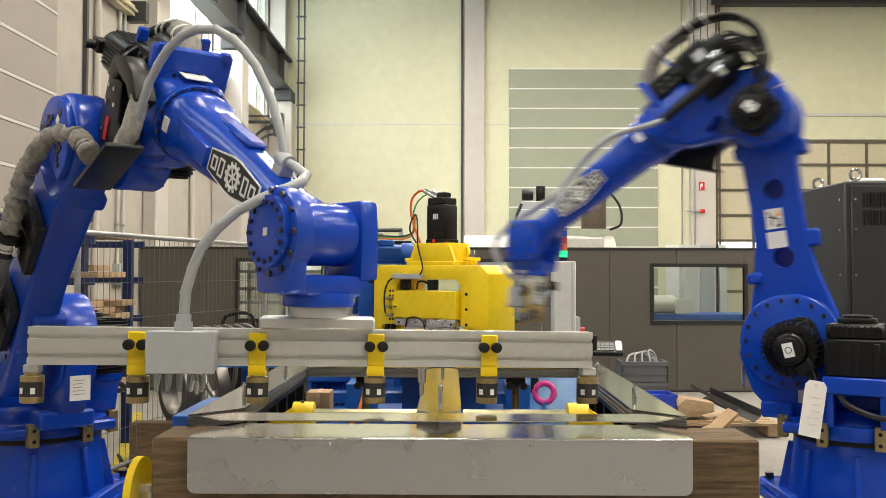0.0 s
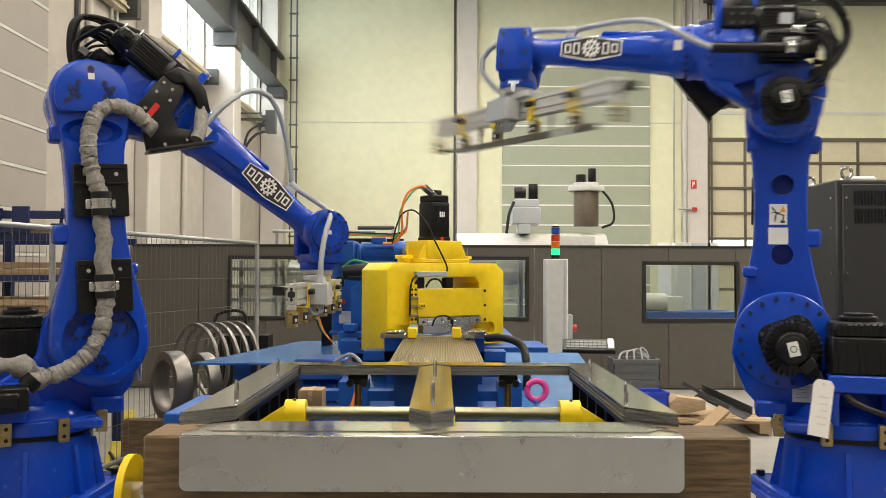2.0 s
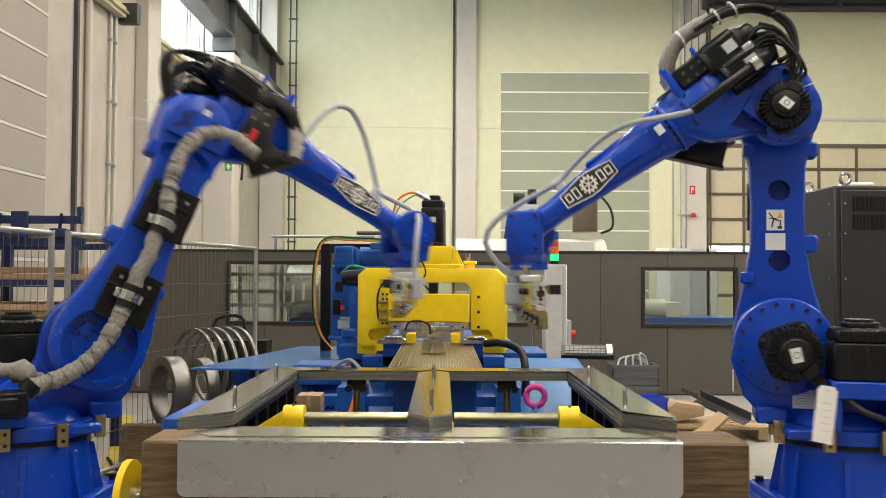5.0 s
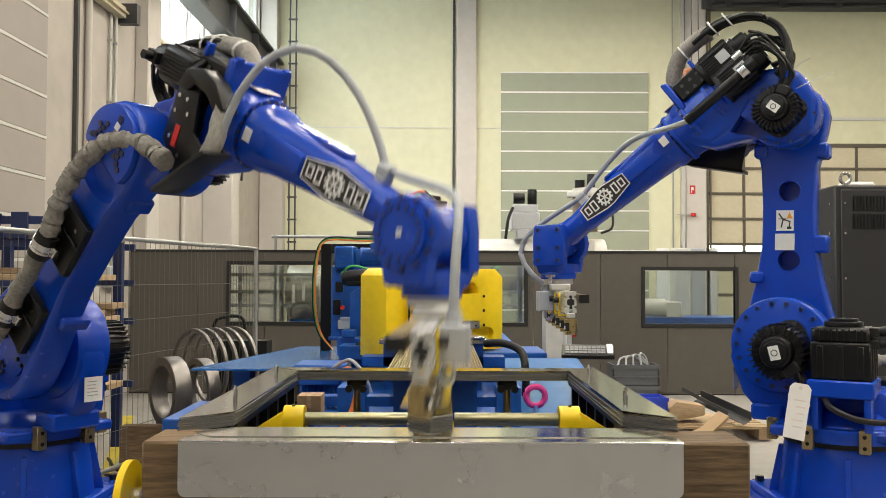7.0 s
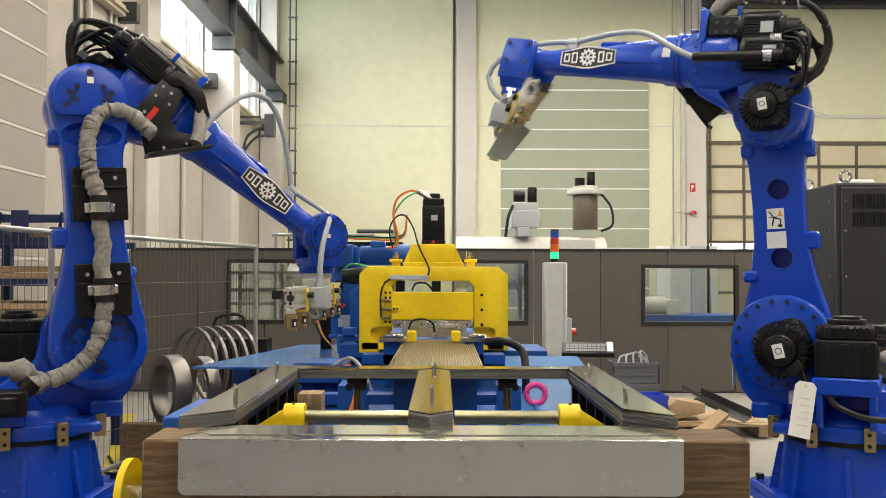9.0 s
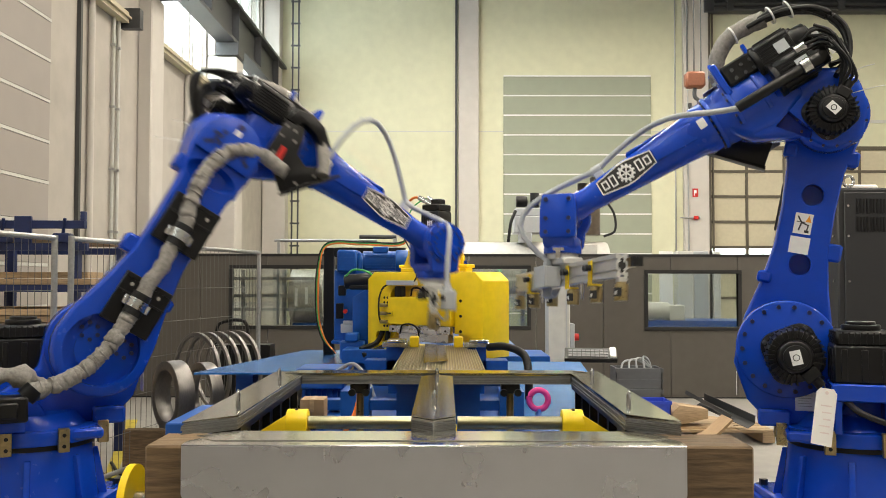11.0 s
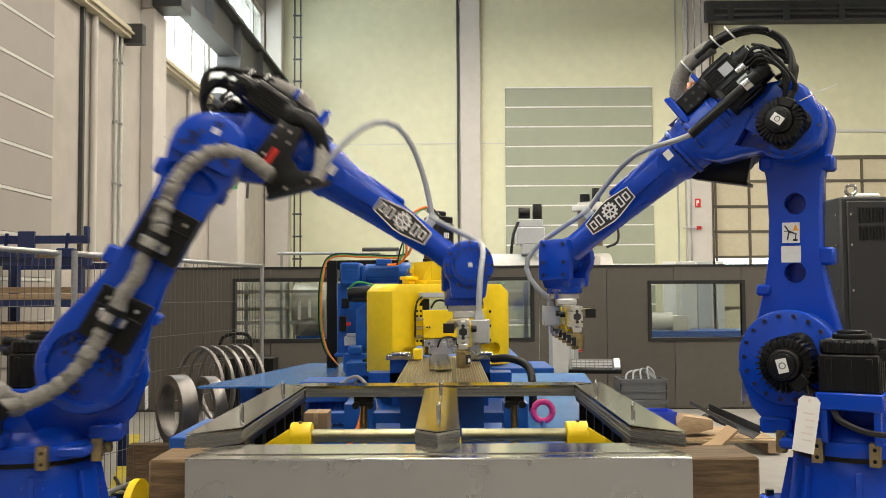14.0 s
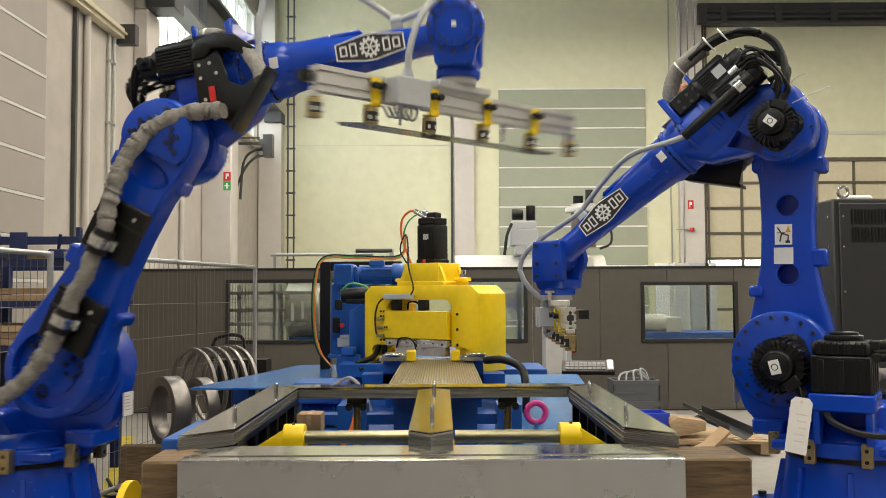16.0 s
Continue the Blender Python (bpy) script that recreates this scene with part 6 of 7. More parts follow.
def steel_ring(x, y, zc, r0, r1, w, yaw, label):
    bm = B()
    n = 48
    prof = [(r0, -w / 2), (r1, -w / 2), (r1, w / 2), (r0, w / 2)]
    t = bmesh.new()
    rings = [[t.verts.new((px, rr * math.cos(k * math.tau / n), rr * math.sin(k * math.tau / n))) for rr, px in prof] for k in range(n)]
    for k in range(n):
        for j in range(4):
            t.faces.new((rings[k][j], rings[k][(j + 1) % 4], rings[(k + 1) % n][(j + 1) % 4], rings[(k + 1) % n][j]))
    bmesh.ops.recalc_face_normals(t, faces=t.faces)
    merge(bm, t, 0.003)
    return solid("steel_coil", bm, STEEL2, label, "steel coil", group="slit steel coils", at=pose(x, y, zc, 0, 0, yaw))


STEEL2 = mat("coiled_strip_steel", (0.20, 0.19, 0.18), 0.36, 0.8, vary=0.2, scale=10, stretch=(8, 1, 1))
steel_ring(-2.13, 7.1, 0.70, 0.20, 0.27, 0.13, 40, "narrow coil of slit steel strip standing upright")
steel_ring(-1.94, 7.3, 0.68, 0.21, 0.26, 0.10, 40, "narrow coil of slit steel strip standing upright")
for k in range(5):
    steel_ring(-2.33 + 0.075 * k, 8.5 + 0.09 * k, 0.73, 0.345, 0.38, 0.035, 48, "large thin coil of slit steel strip standing upright")
rk = thing("coil_cradle", "dark timber cradle carrying the steel coils", "cradle")
each("beam", ((-2.45, -1.75, 6.9, 7.02, 0.0, 0.46), (-2.3, -1.6, 7.3, 7.42, 0.0, 0.46)), WOOD, rk, bev=0.006)
each("beam", ((-2.4, -1.5, 8.45, 8.57, 0.0, 0.36), (-2.3, -1.4, 8.9, 9.02, 0.0, 0.36)), WOOD, rk, bev=0.006)
bc = thing("tube_trolley", "black bent tube handle frame near the coils", "frame")
bm = B()
tube(bm, spline([(-2.5, 9.9, 0.6), (-2.5, 9.9, 1.05), (-2.4, 9.9, 1.15), (-2.2, 9.9, 1.15), (-2.15, 9.9, 1.0)], 6), 0.02, 8)
box(bm, -2.5, -1.9, 9.8, 10.1, 0.0, 0.9)
part("tube", bm, BLACK, bc)
# storage rack with timber
ra = thing("storage_rack", "dark blue storage rack loaded with sawn timber", "rack")
for x in (-4.15, -3.1):
    for y in (7.42, 8.5):
        part("upright", boxes((x, x + 0.08, y, y + 0.08, 0, 1.95)), DARKBLUE, ra)
for z in (0.55, 1.14, 1.50, 1.84):
    for y in (7.38, 8.58):
        part("rail", boxes((-4.25, -2.93, y, y + 0.04, z, z + 0.06)), DARKBLUE, ra)
part("top_arm", boxes((-4.2, -2.95, 7.36, 7.42, 2.02, 2.085), (-2.985, -2.95, 7.36, 7.42, 2.085, 2.16), (-4.0, -3.96, 7.36, 7.42, 2.085, 2.16), bev=0.004), DARKBLUE, ra)
part("arm_post", boxes((-3.52, -3.38, 7.35, 7.379, 1.90, 2.12), bev=0.004), DARKBLUE, ra)
for k in range(15):
    z, y = ((0.61, 7.4), (0.61, 7.85), (0.67, 7.45), (0.73, 7.5), (1.20, 7.36), (1.20, 7.75), (1.255, 7.4), (1.255, 7.8), (1.31, 7.38), (1.31, 7.9), (1.56, 7.4), (1.56, 7.8), (1.615, 7.5), (1.90, 7.5), (1.90, 7.9))[k]
    solid("timber_plank", boxes((-4.25, -2.97 + 0.03 * (k * 7 % 4), y, y + 0.34, z, z + 0.05), bev=0.003), PALEWOOD, "pale sawn timber plank on the rack", "plank", group="rack planks")
for k in range(3):
    bm = B()
    x = -4.2 + 0.5 * k
    box(bm, x, x + 0.14, 7.33, 7.43, 1.90, 1.98, bev=0.01)
    cyl(bm, (x + 0.07, 7.38, 1.98), (x + 0.10, 7.34, 2.10), 0.014, n=8)
    solid("rail_clamp", bm, DARKBLUE, "dark blue clamp on the rack rail", "clamp", group="rack clamps")
cr2 = thing("machine_crate", "black steel machine box standing under the rack", "box")
part("body", boxes((-3.9, -3.2, 7.5, 8.3, 0.0, 0.52), bev=0.01), BLACK, cr2)
fl2 = B()
prism(fl2, [(-3.65, 10.4), (-3.52, 10.4), (-2.62, 7.2), (-2.72, 7.2)], 0.0, 0.003, "z")
solid("floor_line", fl2, mat("worn_yellow_line", (0.45, 0.36, 0.03), 0.6, vary=0.2, scale=6, dirt=0.6), "worn yellow floor marking line", "floor marking", kind="structure")
for k in range(2):
    bm = B()
    tube(bm, spline([(-2.9, 7.9 - 0.3 * k, 0.015), (-2.6, 7.4 - 0.2 * k, 0.015), (-2.2, 7.5 - 0.25 * k, 0.015), (-1.9, 7.2, 0.015)], 8), 0.014, 8)
    solid("floor_cable", bm, RUBBER, "black cable lying on the hall floor", "cable", group="floor cables")

# ---- behind the partition ----
tk = thing("filter_tank", "off-white horizontal tank with grey motor units", "machine")
bm = B()
cyl(bm, (0.2, 14.6, 1.80), (2.6, 14.6, 1.80), 0.42, n=32, bev=0.03)
box(bm, 1.7, 2.4, 14.2, 15, 1.0, 2.18, bev=0.02)
part("tank", bm, OFFWHITE, tk)
each("stand", ((0.4, 0.6, 14.4, 14.8, 0, 1.5), (2.3, 2.5, 14.4, 14.8, 0, 1.5)), OFFWHITE, tk)
part("unit", boxes((1.08, 1.52, 14.2, 14.7, 2.35, 2.62), (1.1, 1.5, 14.25, 14.65, 2.62, 2.75), (1.16, 1.36, 14.2, 14.5, 2.2, 2.36), bev=0.015), GREYBOX, tk)
bm = B()
cyl(bm, (1.12, 14.4, 2.86), (1.3, 14.4, 2.86), 0.09, n=16, bev=0.01)
cyl(bm, (1.42, 14.4, 2.75), (1.42, 14.4, 3.0), 0.075, n=16, bev=0.01)
part("motor", bm, BLACK, tk)
bm = B()
cyl(bm, (2.28, 14.5, 2.3), (2.28, 14.5, 2.86), 0.20, n=28, bev=0.01)
part("drum", bm, BROWNDRUM, tk, "brown cylindrical filter drum", m=pose(0.0, 0, 0.03))
bm = B()
cyl(bm, (2.28, 14.5, 2.86), (2.28, 14.5, 2.94), 0.29, n=28, bev=0.01)
cyl(bm, (2.28, 14.5, 2.94), (2.28, 14.5, 3.0), 0.2, n=28, bev=0.01)
part("drum_lid", bm, OFFWHITE, tk, m=pose(0.0, 0, 0.03))
bm = B()
cyl(bm, (2.18, 14.4, 3.0), (2.18, 14.4, 3.12), 0.08, n=16)
cyl(bm, (2.36, 14.4, 3.0), (2.36, 14.4, 3.22), 0.065, n=16, bev=0.01)
part("motor", bm, BLACK, tk, m=pose(0.0, 0, 0.03))
bm = B()
tube(bm, spline([(2.45, 14.4, 2.98), (2.66, 14.35, 2.7), (2.68, 14.3, 2.4), (2.5, 14.3, 2.3)], 6), 0.02, 8)
tube(bm, spline([(1.1, 14.2, 2.7), (1.02, 14.15, 2.5), (0.98, 14.15, 2.2)], 6), 0.025, 8)
part("hose", bm, RUBBER, tk)
cl = thing("sheet_coil", "large coil of grey steel sheet with white chalk marks", "steel coil")
bm = B()
cyl(bm, (-2.3, 13.6, 1.36), (-1.8, 13.6, 1.36), 0.40, n=40, bev=0.01)
part("coil", bm, mat("bright_sheet_coil", (0.42, 0.40, 0.35), 0.4, 0.5, vary=0.15, scale=10), cl)
part("chalk", boxes((-2.20, -2.16, 13.185, 13.198, 1.22, 1.48), (-2.05, -2.01, 13.185, 13.198, 1.25, 1.50)), WHITE, cl)
part("stand", boxes((-2.25, -1.85, 13.3, 13.9, 0, 0.97)), BLUE2, cl)
im = thing("inner_machine", "blue and grey machine seen through the enclosure windows", "machine")
part("bed", boxes((2.5, 5.4, 14.2, 15.0, 0.0, 0.98), bev=0.01), BLUE2, im)
bm = B()
cyl(bm, (3.1, 14.3, 1.13), (3.5, 14.3, 1.13), 0.14, n=20)
box(bm, 3.5, 3.75, 14.2, 14.5, 0.98, 1.22, bev=0.01)
part("drive", bm, OFFWHITE, im)
part("yellow_part", boxes((2.95, 3.1, 14.25, 14.4, 0.98, 1.2), bev=0.01), YELLOW, im)
part("column", boxes((3.9, 4.15, 15.2, 15.5, 0, 2.1), bev=0.01), OFFWHITE, im)
part("column", boxes((4.5, 4.62, 15.2, 15.4, 0, 2.1), bev=0.01), OFFWHITE, im)
part("door_leaf", boxes((4.20, 4.44, 15.3, 15.34, 0, 2.1), bev=0.006), GREYBOX, im, "pale grey machine door leaf")
part("post", boxes((4.46, 4.49, 15.25, 15.3, 0, 2.1)), BLACK, im)
part("door_leaf", boxes((3.62, 3.84, 15.3, 15.34, 0, 2.1), bev=0.006), WHITE, im, "white machine door leaf")
il = thing("steel_rack", "grey steel frame work seen through the enclosure window", "frame")
for z in (1.15, 1.35, 1.6):
    part("rail", boxes((-3.2, -1.9, 13.2, 13.26, z, z + 0.05)), GALV, il)
    part("rail", boxes((0.4, 1.4, 13.4, 13.46, z, z + 0.05)), OFFWHITE, il)
for x in (-3.0, -2.4, 0.7, 1.1):
    part("post", boxes((x, x + 0.06, 13.26, 13.32, 0, 1.75)), GALV, il)
pr = thing("pipe_run", "thin grey rail on stands above the partition", "pipe")
part("rail", boxes_cyl((-2.5, 13.2, 2.18), (-1.0, 13.2, 2.18), 0.022, 10), GALV, pr)
part("rail", boxes_cyl((-1.25, 13.1, 2.23), (-0.72, 13.1, 2.23), 0.03, 10), GIRDER, pr)
each("post", ((-2.46, -2.42, 13.18, 13.22, 0, 2.2), (-0.76, -0.70, 13.08, 13.12, 0, 2.25)), GALV, pr)
# ladder-like cable tray in the corner
lt = thing("cable_ladder", "dark vertical cable ladder on the corner column", "cable ladder")
part("stringer", boxes((-3.60, -3.565, 20.95, 20.99, 0, HALL_Z)), GIRDER, lt)
part("stringer", boxes((-3.46, -3.425, 20.95, 20.99, 0, HALL_Z)), GIRDER, lt)
for k in range(17):
    part("rung", boxes((-3.62, -3.40, 20.93, 20.95, 0.3 + 0.52 * k, 0.34 + 0.52 * k)), GIRDER, lt)
# brackets and sign on the second column
br = thing("cable_bracket", "dark steel cable bracket with hanging cables", "bracket")
bm = B()
box(bm, -4.3, -3.3, 17.0, 17.06, 4.44, 4.49)
box(bm, -3.36, -3.18, 16.9, 17.1, 4.2, 4.62)
box(bm, -4.1, -3.45, 17.0, 17.05, 4.56, 4.59)
for dz in (0.0, 0.16):
    tube(bm, spline([(-3.36, 17, 4.40 - dz), (-3.55, 17, 4.33 - dz), (-3.74, 17, 4.1 - dz), (-3.80 - dz, 17.0, 3.4)], 6), 0.026, 8)
part("arm", bm, GIRDER, br)
sg = thing("fire_sign", "small red fire point sign over a green sign", "sign")
part("red_sign", boxes((-3.90, -3.77, 16.085, 16.097, 3.64, 3.80)), RED, sg)
part("pictogram", boxes((-3.86, -3.835, 16.081, 16.085, 3.67, 3.77), (-3.835, -3.80, 16.081, 16.085, 3.72, 3.77)), WHITE, sg)
part("green_sign", boxes((-3.90, -3.77, 16.085, 16.097, 3.47, 3.63)), CABLE_GREEN, sg)
part("pictogram", boxes((-3.85, -3.82, 16.081, 16.085, 3.50, 3.60), (-3.88, -3.79, 16.081, 16.085, 3.54, 3.56)), WHITE, sg)
sg2 = thing("fire_sign", "small red fire point sign by the gate", "sign")
part("red_sign", boxes((5.80, 5.93, 21.20, 21.215, 3.57, 3.77)), RED, sg2)
part("pictogram", boxes((5.83, 5.85, 21.195, 21.2, 3.6, 3.73), (5.85, 5.89, 21.195, 21.2, 3.66, 3.73)), WHITE, sg2)
hy = thing("fire_valve", "small red hydrant valve on a thin pipe", "valve")
part("pipe", boxes_cyl((5.5, 21.17, 3.08), (5.95, 21.17, 3.08), 0.015, 8), GALV, hy)
part("valve", boxes_cyl((5.87, 21.17, 3.04), (5.87, 21.17, 3.12), 0.055, 14), RED, hy)
hc = thing("hoist_hook", "brown crane hook block hanging on thin ropes", "hook")
bm = B()
for dx in (-0.14, -0.02, 0.1):
    cyl(bm, (4.3 + dx, 15.5, 5.2), (4.3 + dx, 15.5, 8.95), 0.012, n=6)
part("rope", bm, GIRDER, hc)
bm = B()
box(bm, 4.12, 4.46, 15.4, 15.6, 4.92, 5.2, bev=0.04)
part("block", bm, mat("brown_hook_block", (0.22, 0.07, 0.03), 0.5, vary=0.2), hc)
bm = B()
tube(bm, spline([(4.29, 15.5, 4.95), (4.29, 15.5, 4.78), (4.36, 15.5, 4.7), (4.34, 15.5, 4.58), (4.22, 15.5, 4.58), (4.2, 15.5, 4.66)], 6), 0.035, 8)
part("hook", bm, GIRDER, hc)
# crane arm rails on the long wall
for (y0, y1, z0) in ((8.6, 11.75, 4.97), (13.08, 15.9, 4.97), (16.68, 20.6, 4.97)):
    wb = thing("wall_bracket", "pale steel rail bracket beneath the window band", "bracket", group="window rail brackets")
    part("rail", boxes((-4.28, -4.16, y0, y1, z0, z0 + 0.14), (-4.28, -4.12, y0, y1, z0 + 0.05, z0 + 0.075)), DOORM, wb)
    part("box", boxes((-4.28, -4.02, y1, y1 + 0.14, z0 - 0.06, z0 + 0.20)), GIRDER, wb)
for (x, y) in ((-4.25, 15.05), (-4.25, 11.05), (-4.2, 17.3)):
    solid("wall_pipe", boxes_cyl((x, y - 0.3, 0), (x, y - 0.3, HALL_Z), 0.04, 12), WALL2, "cream painted vertical pipe by the column", "pipe")

for y in (11.5, 11.68):
    wp = thing("wall_conduit", "pale vertical conduit clipped to the long wall", "pipe", group="wall conduits")
    part("tube", boxes_cyl((-4.265, y, 1.72), (-4.265, y, 5.0), 0.022, 10), OFFWHITE, wp)
    for z in (2.2, 3.0, 3.8, 4.6):
        part("clip", boxes((-4.299, -4.235, y - 0.03, y + 0.03, z, z + 0.03)), GALV, wp)
solid("cable_duct", boxes((-4.297, -4.25, 10.42, 10.48, 0.0, 5.8)), GIRDER, "thin dark cable duct on the long wall", "cable duct")
solid("junction_box", boxes((-4.297, -4.2, 11.42, 11.76, 1.45, 1.72), bev=0.008), GREYBOX, "grey junction box under the conduits", "junction box")

# ---- carried sheets ----
SHEETS = []
for k in range(6):
    bm = B()
    hl = (0.715, 0.61, 0.66, 0.715, 0.66, 0.65)[k]
    ends = [(-hl, 0.0), (0.065 - hl, -0.065), (hl - 0.065, -0.065), (hl, 0.0), (hl - 0.065, 0.065), (0.065 - hl, 0.065)]
    if k in (0, 3):
        s = 1 if k == 0 else -1
        ends = [(-hl, s * 0.065), (hl, s * 0.065), (hl - 0.13, -s * 0.065), (0.13 - hl, -s * 0.065)]
    prism(bm, ends, -0.0012, 0.0012, "z")
    SHEETS.append(solid("loose_sheet", bm, CORE if k < 5 else MIRROR, "thin grey electrical steel sheet with pointed ends", "steel sheet", group="cut sheets"))


def curve(keys):
    """Smooth value over time through keys (t, v), level where the keys are level."""
    t, v = [k[0] for k in keys], [k[1] for k in keys]
    d = [(v[i + 1] - v[i]) / (t[i + 1] - t[i]) for i in range(len(t) - 1)]
    m = [0.0] * len(t)
    for i in range(1, len(t) - 1):
        if d[i - 1] * d[i] > 0:
            h0, h1 = t[i] - t[i - 1], t[i + 1] - t[i]
            m[i] = (3 * (h0 + h1)) / ((2 * h1 + h0) / d[i - 1] + (h1 + 2 * h0) / d[i])

    def at(x):
        i = max(0, min(len(t) - 2, sum(1 for q in t if q <= x) - 1))
        h = t[i + 1] - t[i]
        s = min(1, max(0, (x - t[i]) / h))
        return ((1 + 2 * s) * (1 - s) ** 2 * v[i] + s * (1 - s) ** 2 * h * m[i] + s * s * (3 - 2 * s) * v[i + 1] + s * s * (s - 1) * h * m[i + 1])
    return at


def axes(x, y, z, at):
    m = Matrix((x, y, z)).transposed().to_4x4()
    m.translation = at
    return m


def bezier(a, b, c, d, t):
    s = 1 - t
    return a * s ** 3 + b * 3 * s * s * t + c * 3 * s * t * t + d * t ** 3


def even(points, count):
    """count places and directions at equal steps along a polyline."""
    ln = [0.0]
    for p, q in zip(points, points[1:]):
        ln.append(ln[-1] + (q - p).length)
    out, j = [], 0
    for k in range(count):
        s = ln[-1] * (k + 0.5) / count
        while j < len(ln) - 2 and ln[j + 1] < s:
            j += 1
        f = (s - ln[j]) / max(1e-6, ln[j + 1] - ln[j])
        out.append((points[j].lerp(points[j + 1], f), (points[j + 1] - points[j]).normalized()))
    return out


def robot_state(joints, t, rb):
    s, l, u, psi, t1, t2 = [c(t) for c in joints]
    tur = pose(0, 0, 0, 0, 0, s)
    low = tur @ pose(A1, 0, HL) @ pose(0, 0, 0, 0, l, 0)
    elbow = low @ Vector((0, 0, A2))
    upp = Matrix.Translation(elbow) @ pose(0, 0, 0, 0, 0, s) @ pose(0, 0, 0, 0, -u, 0)
    w = upp @ Vector((D4, 0, A3))
    tool = pose(0, 0, 0, 0, 0, psi) @ pose(0, 0, 0, 0, t1, 0) @ pose(0, 0, 0, t2, 0, 0)
    up = tool.col[2].to_3d()
    fd = upp.col[0].to_3d()
    ba = fd.cross(up).normalized()
    fore = axes(fd, -ba, fd.cross(-ba), w)
    wri = axes((-ba).cross(up), -ba, up, w)
    gr = Matrix.Translation(w - up * D6) @ tool
    st = dict(turret=tur, lower=low, upper=upp, fore=fore, wrist=wri, grip=gr)
    n = 24
    a = upp @ Vector((0.36, 0.24, 0.24))
    c = fore @ Vector((-0.275, 0, 0.115))
    d = gr @ Vector((rb["box_x"], 0.075, -0.02))
    ux, uz = upp.col[0].to_3d(), upp.col[2].to_3d()
    fx, fz = fore.col[0].to_3d(), fore.col[2].to_3d()
    if rb["arc"] > 0.2:
        a = upp @ Vector((0.49, -0.21, 0.27))
        pts = [bezier(a, a + uz * 0.50 + ux * 0.02, c - fx * 0.34 + fz * rb["arc"], c, k / n) for k in range(n)]
        pts += [bezier(c, c + fx * 0.42 + fz * 0.05, d + up * 0.42, d, k / n) for k in range(n + 1)]
    else:
        flat = Vector((fx.x, fx.y, 0)).normalized()
        pts = [bezier(a, a + ux * 0.26 + uz * 0.10, c - fx * 0.48 + fz * rb["arc"], c, k / n) for k in range(n)]
        pts += [bezier(c, c + fx * 0.30 + fz * 0.04, d + up * 0.24 + flat * 0.34, d, k / n) for k in range(n + 1)]
    st["conduit"] = even(pts, len(rb["lines"]["conduit"]))
    p0 = tur @ Vector((-0.02, -0.40, 0.49))
    p3 = low @ Vector((0.012, -0.36, 0.22))
    pts = [bezier(p0, p0 + tur.col[0].to_3d() * 0.22 + Vector((0, 0, 0.03)), p3 - low.col[2].to_3d() * 0.22, p3, k / n) for k in range(n + 1)]
    st["lower_sleeve"] = even(pts, len(rb["lines"]["lower_sleeve"]))
    p0 = low @ Vector((0.012, -0.36, 0.68))
    p3 = upp @ Vector((0.31, -0.27, 0.06))
    pts = [bezier(p0, p0 + low.col[2].to_3d() * 0.36 - low.col[0].to_3d() * 0.14, p3 - ux * 0.3 + uz * 0.08, p3, k / n) for k in range(n + 1)]
    st["upper_sleeve"] = even(pts, len(rb["lines"]["upper_sleeve"]))
    return st


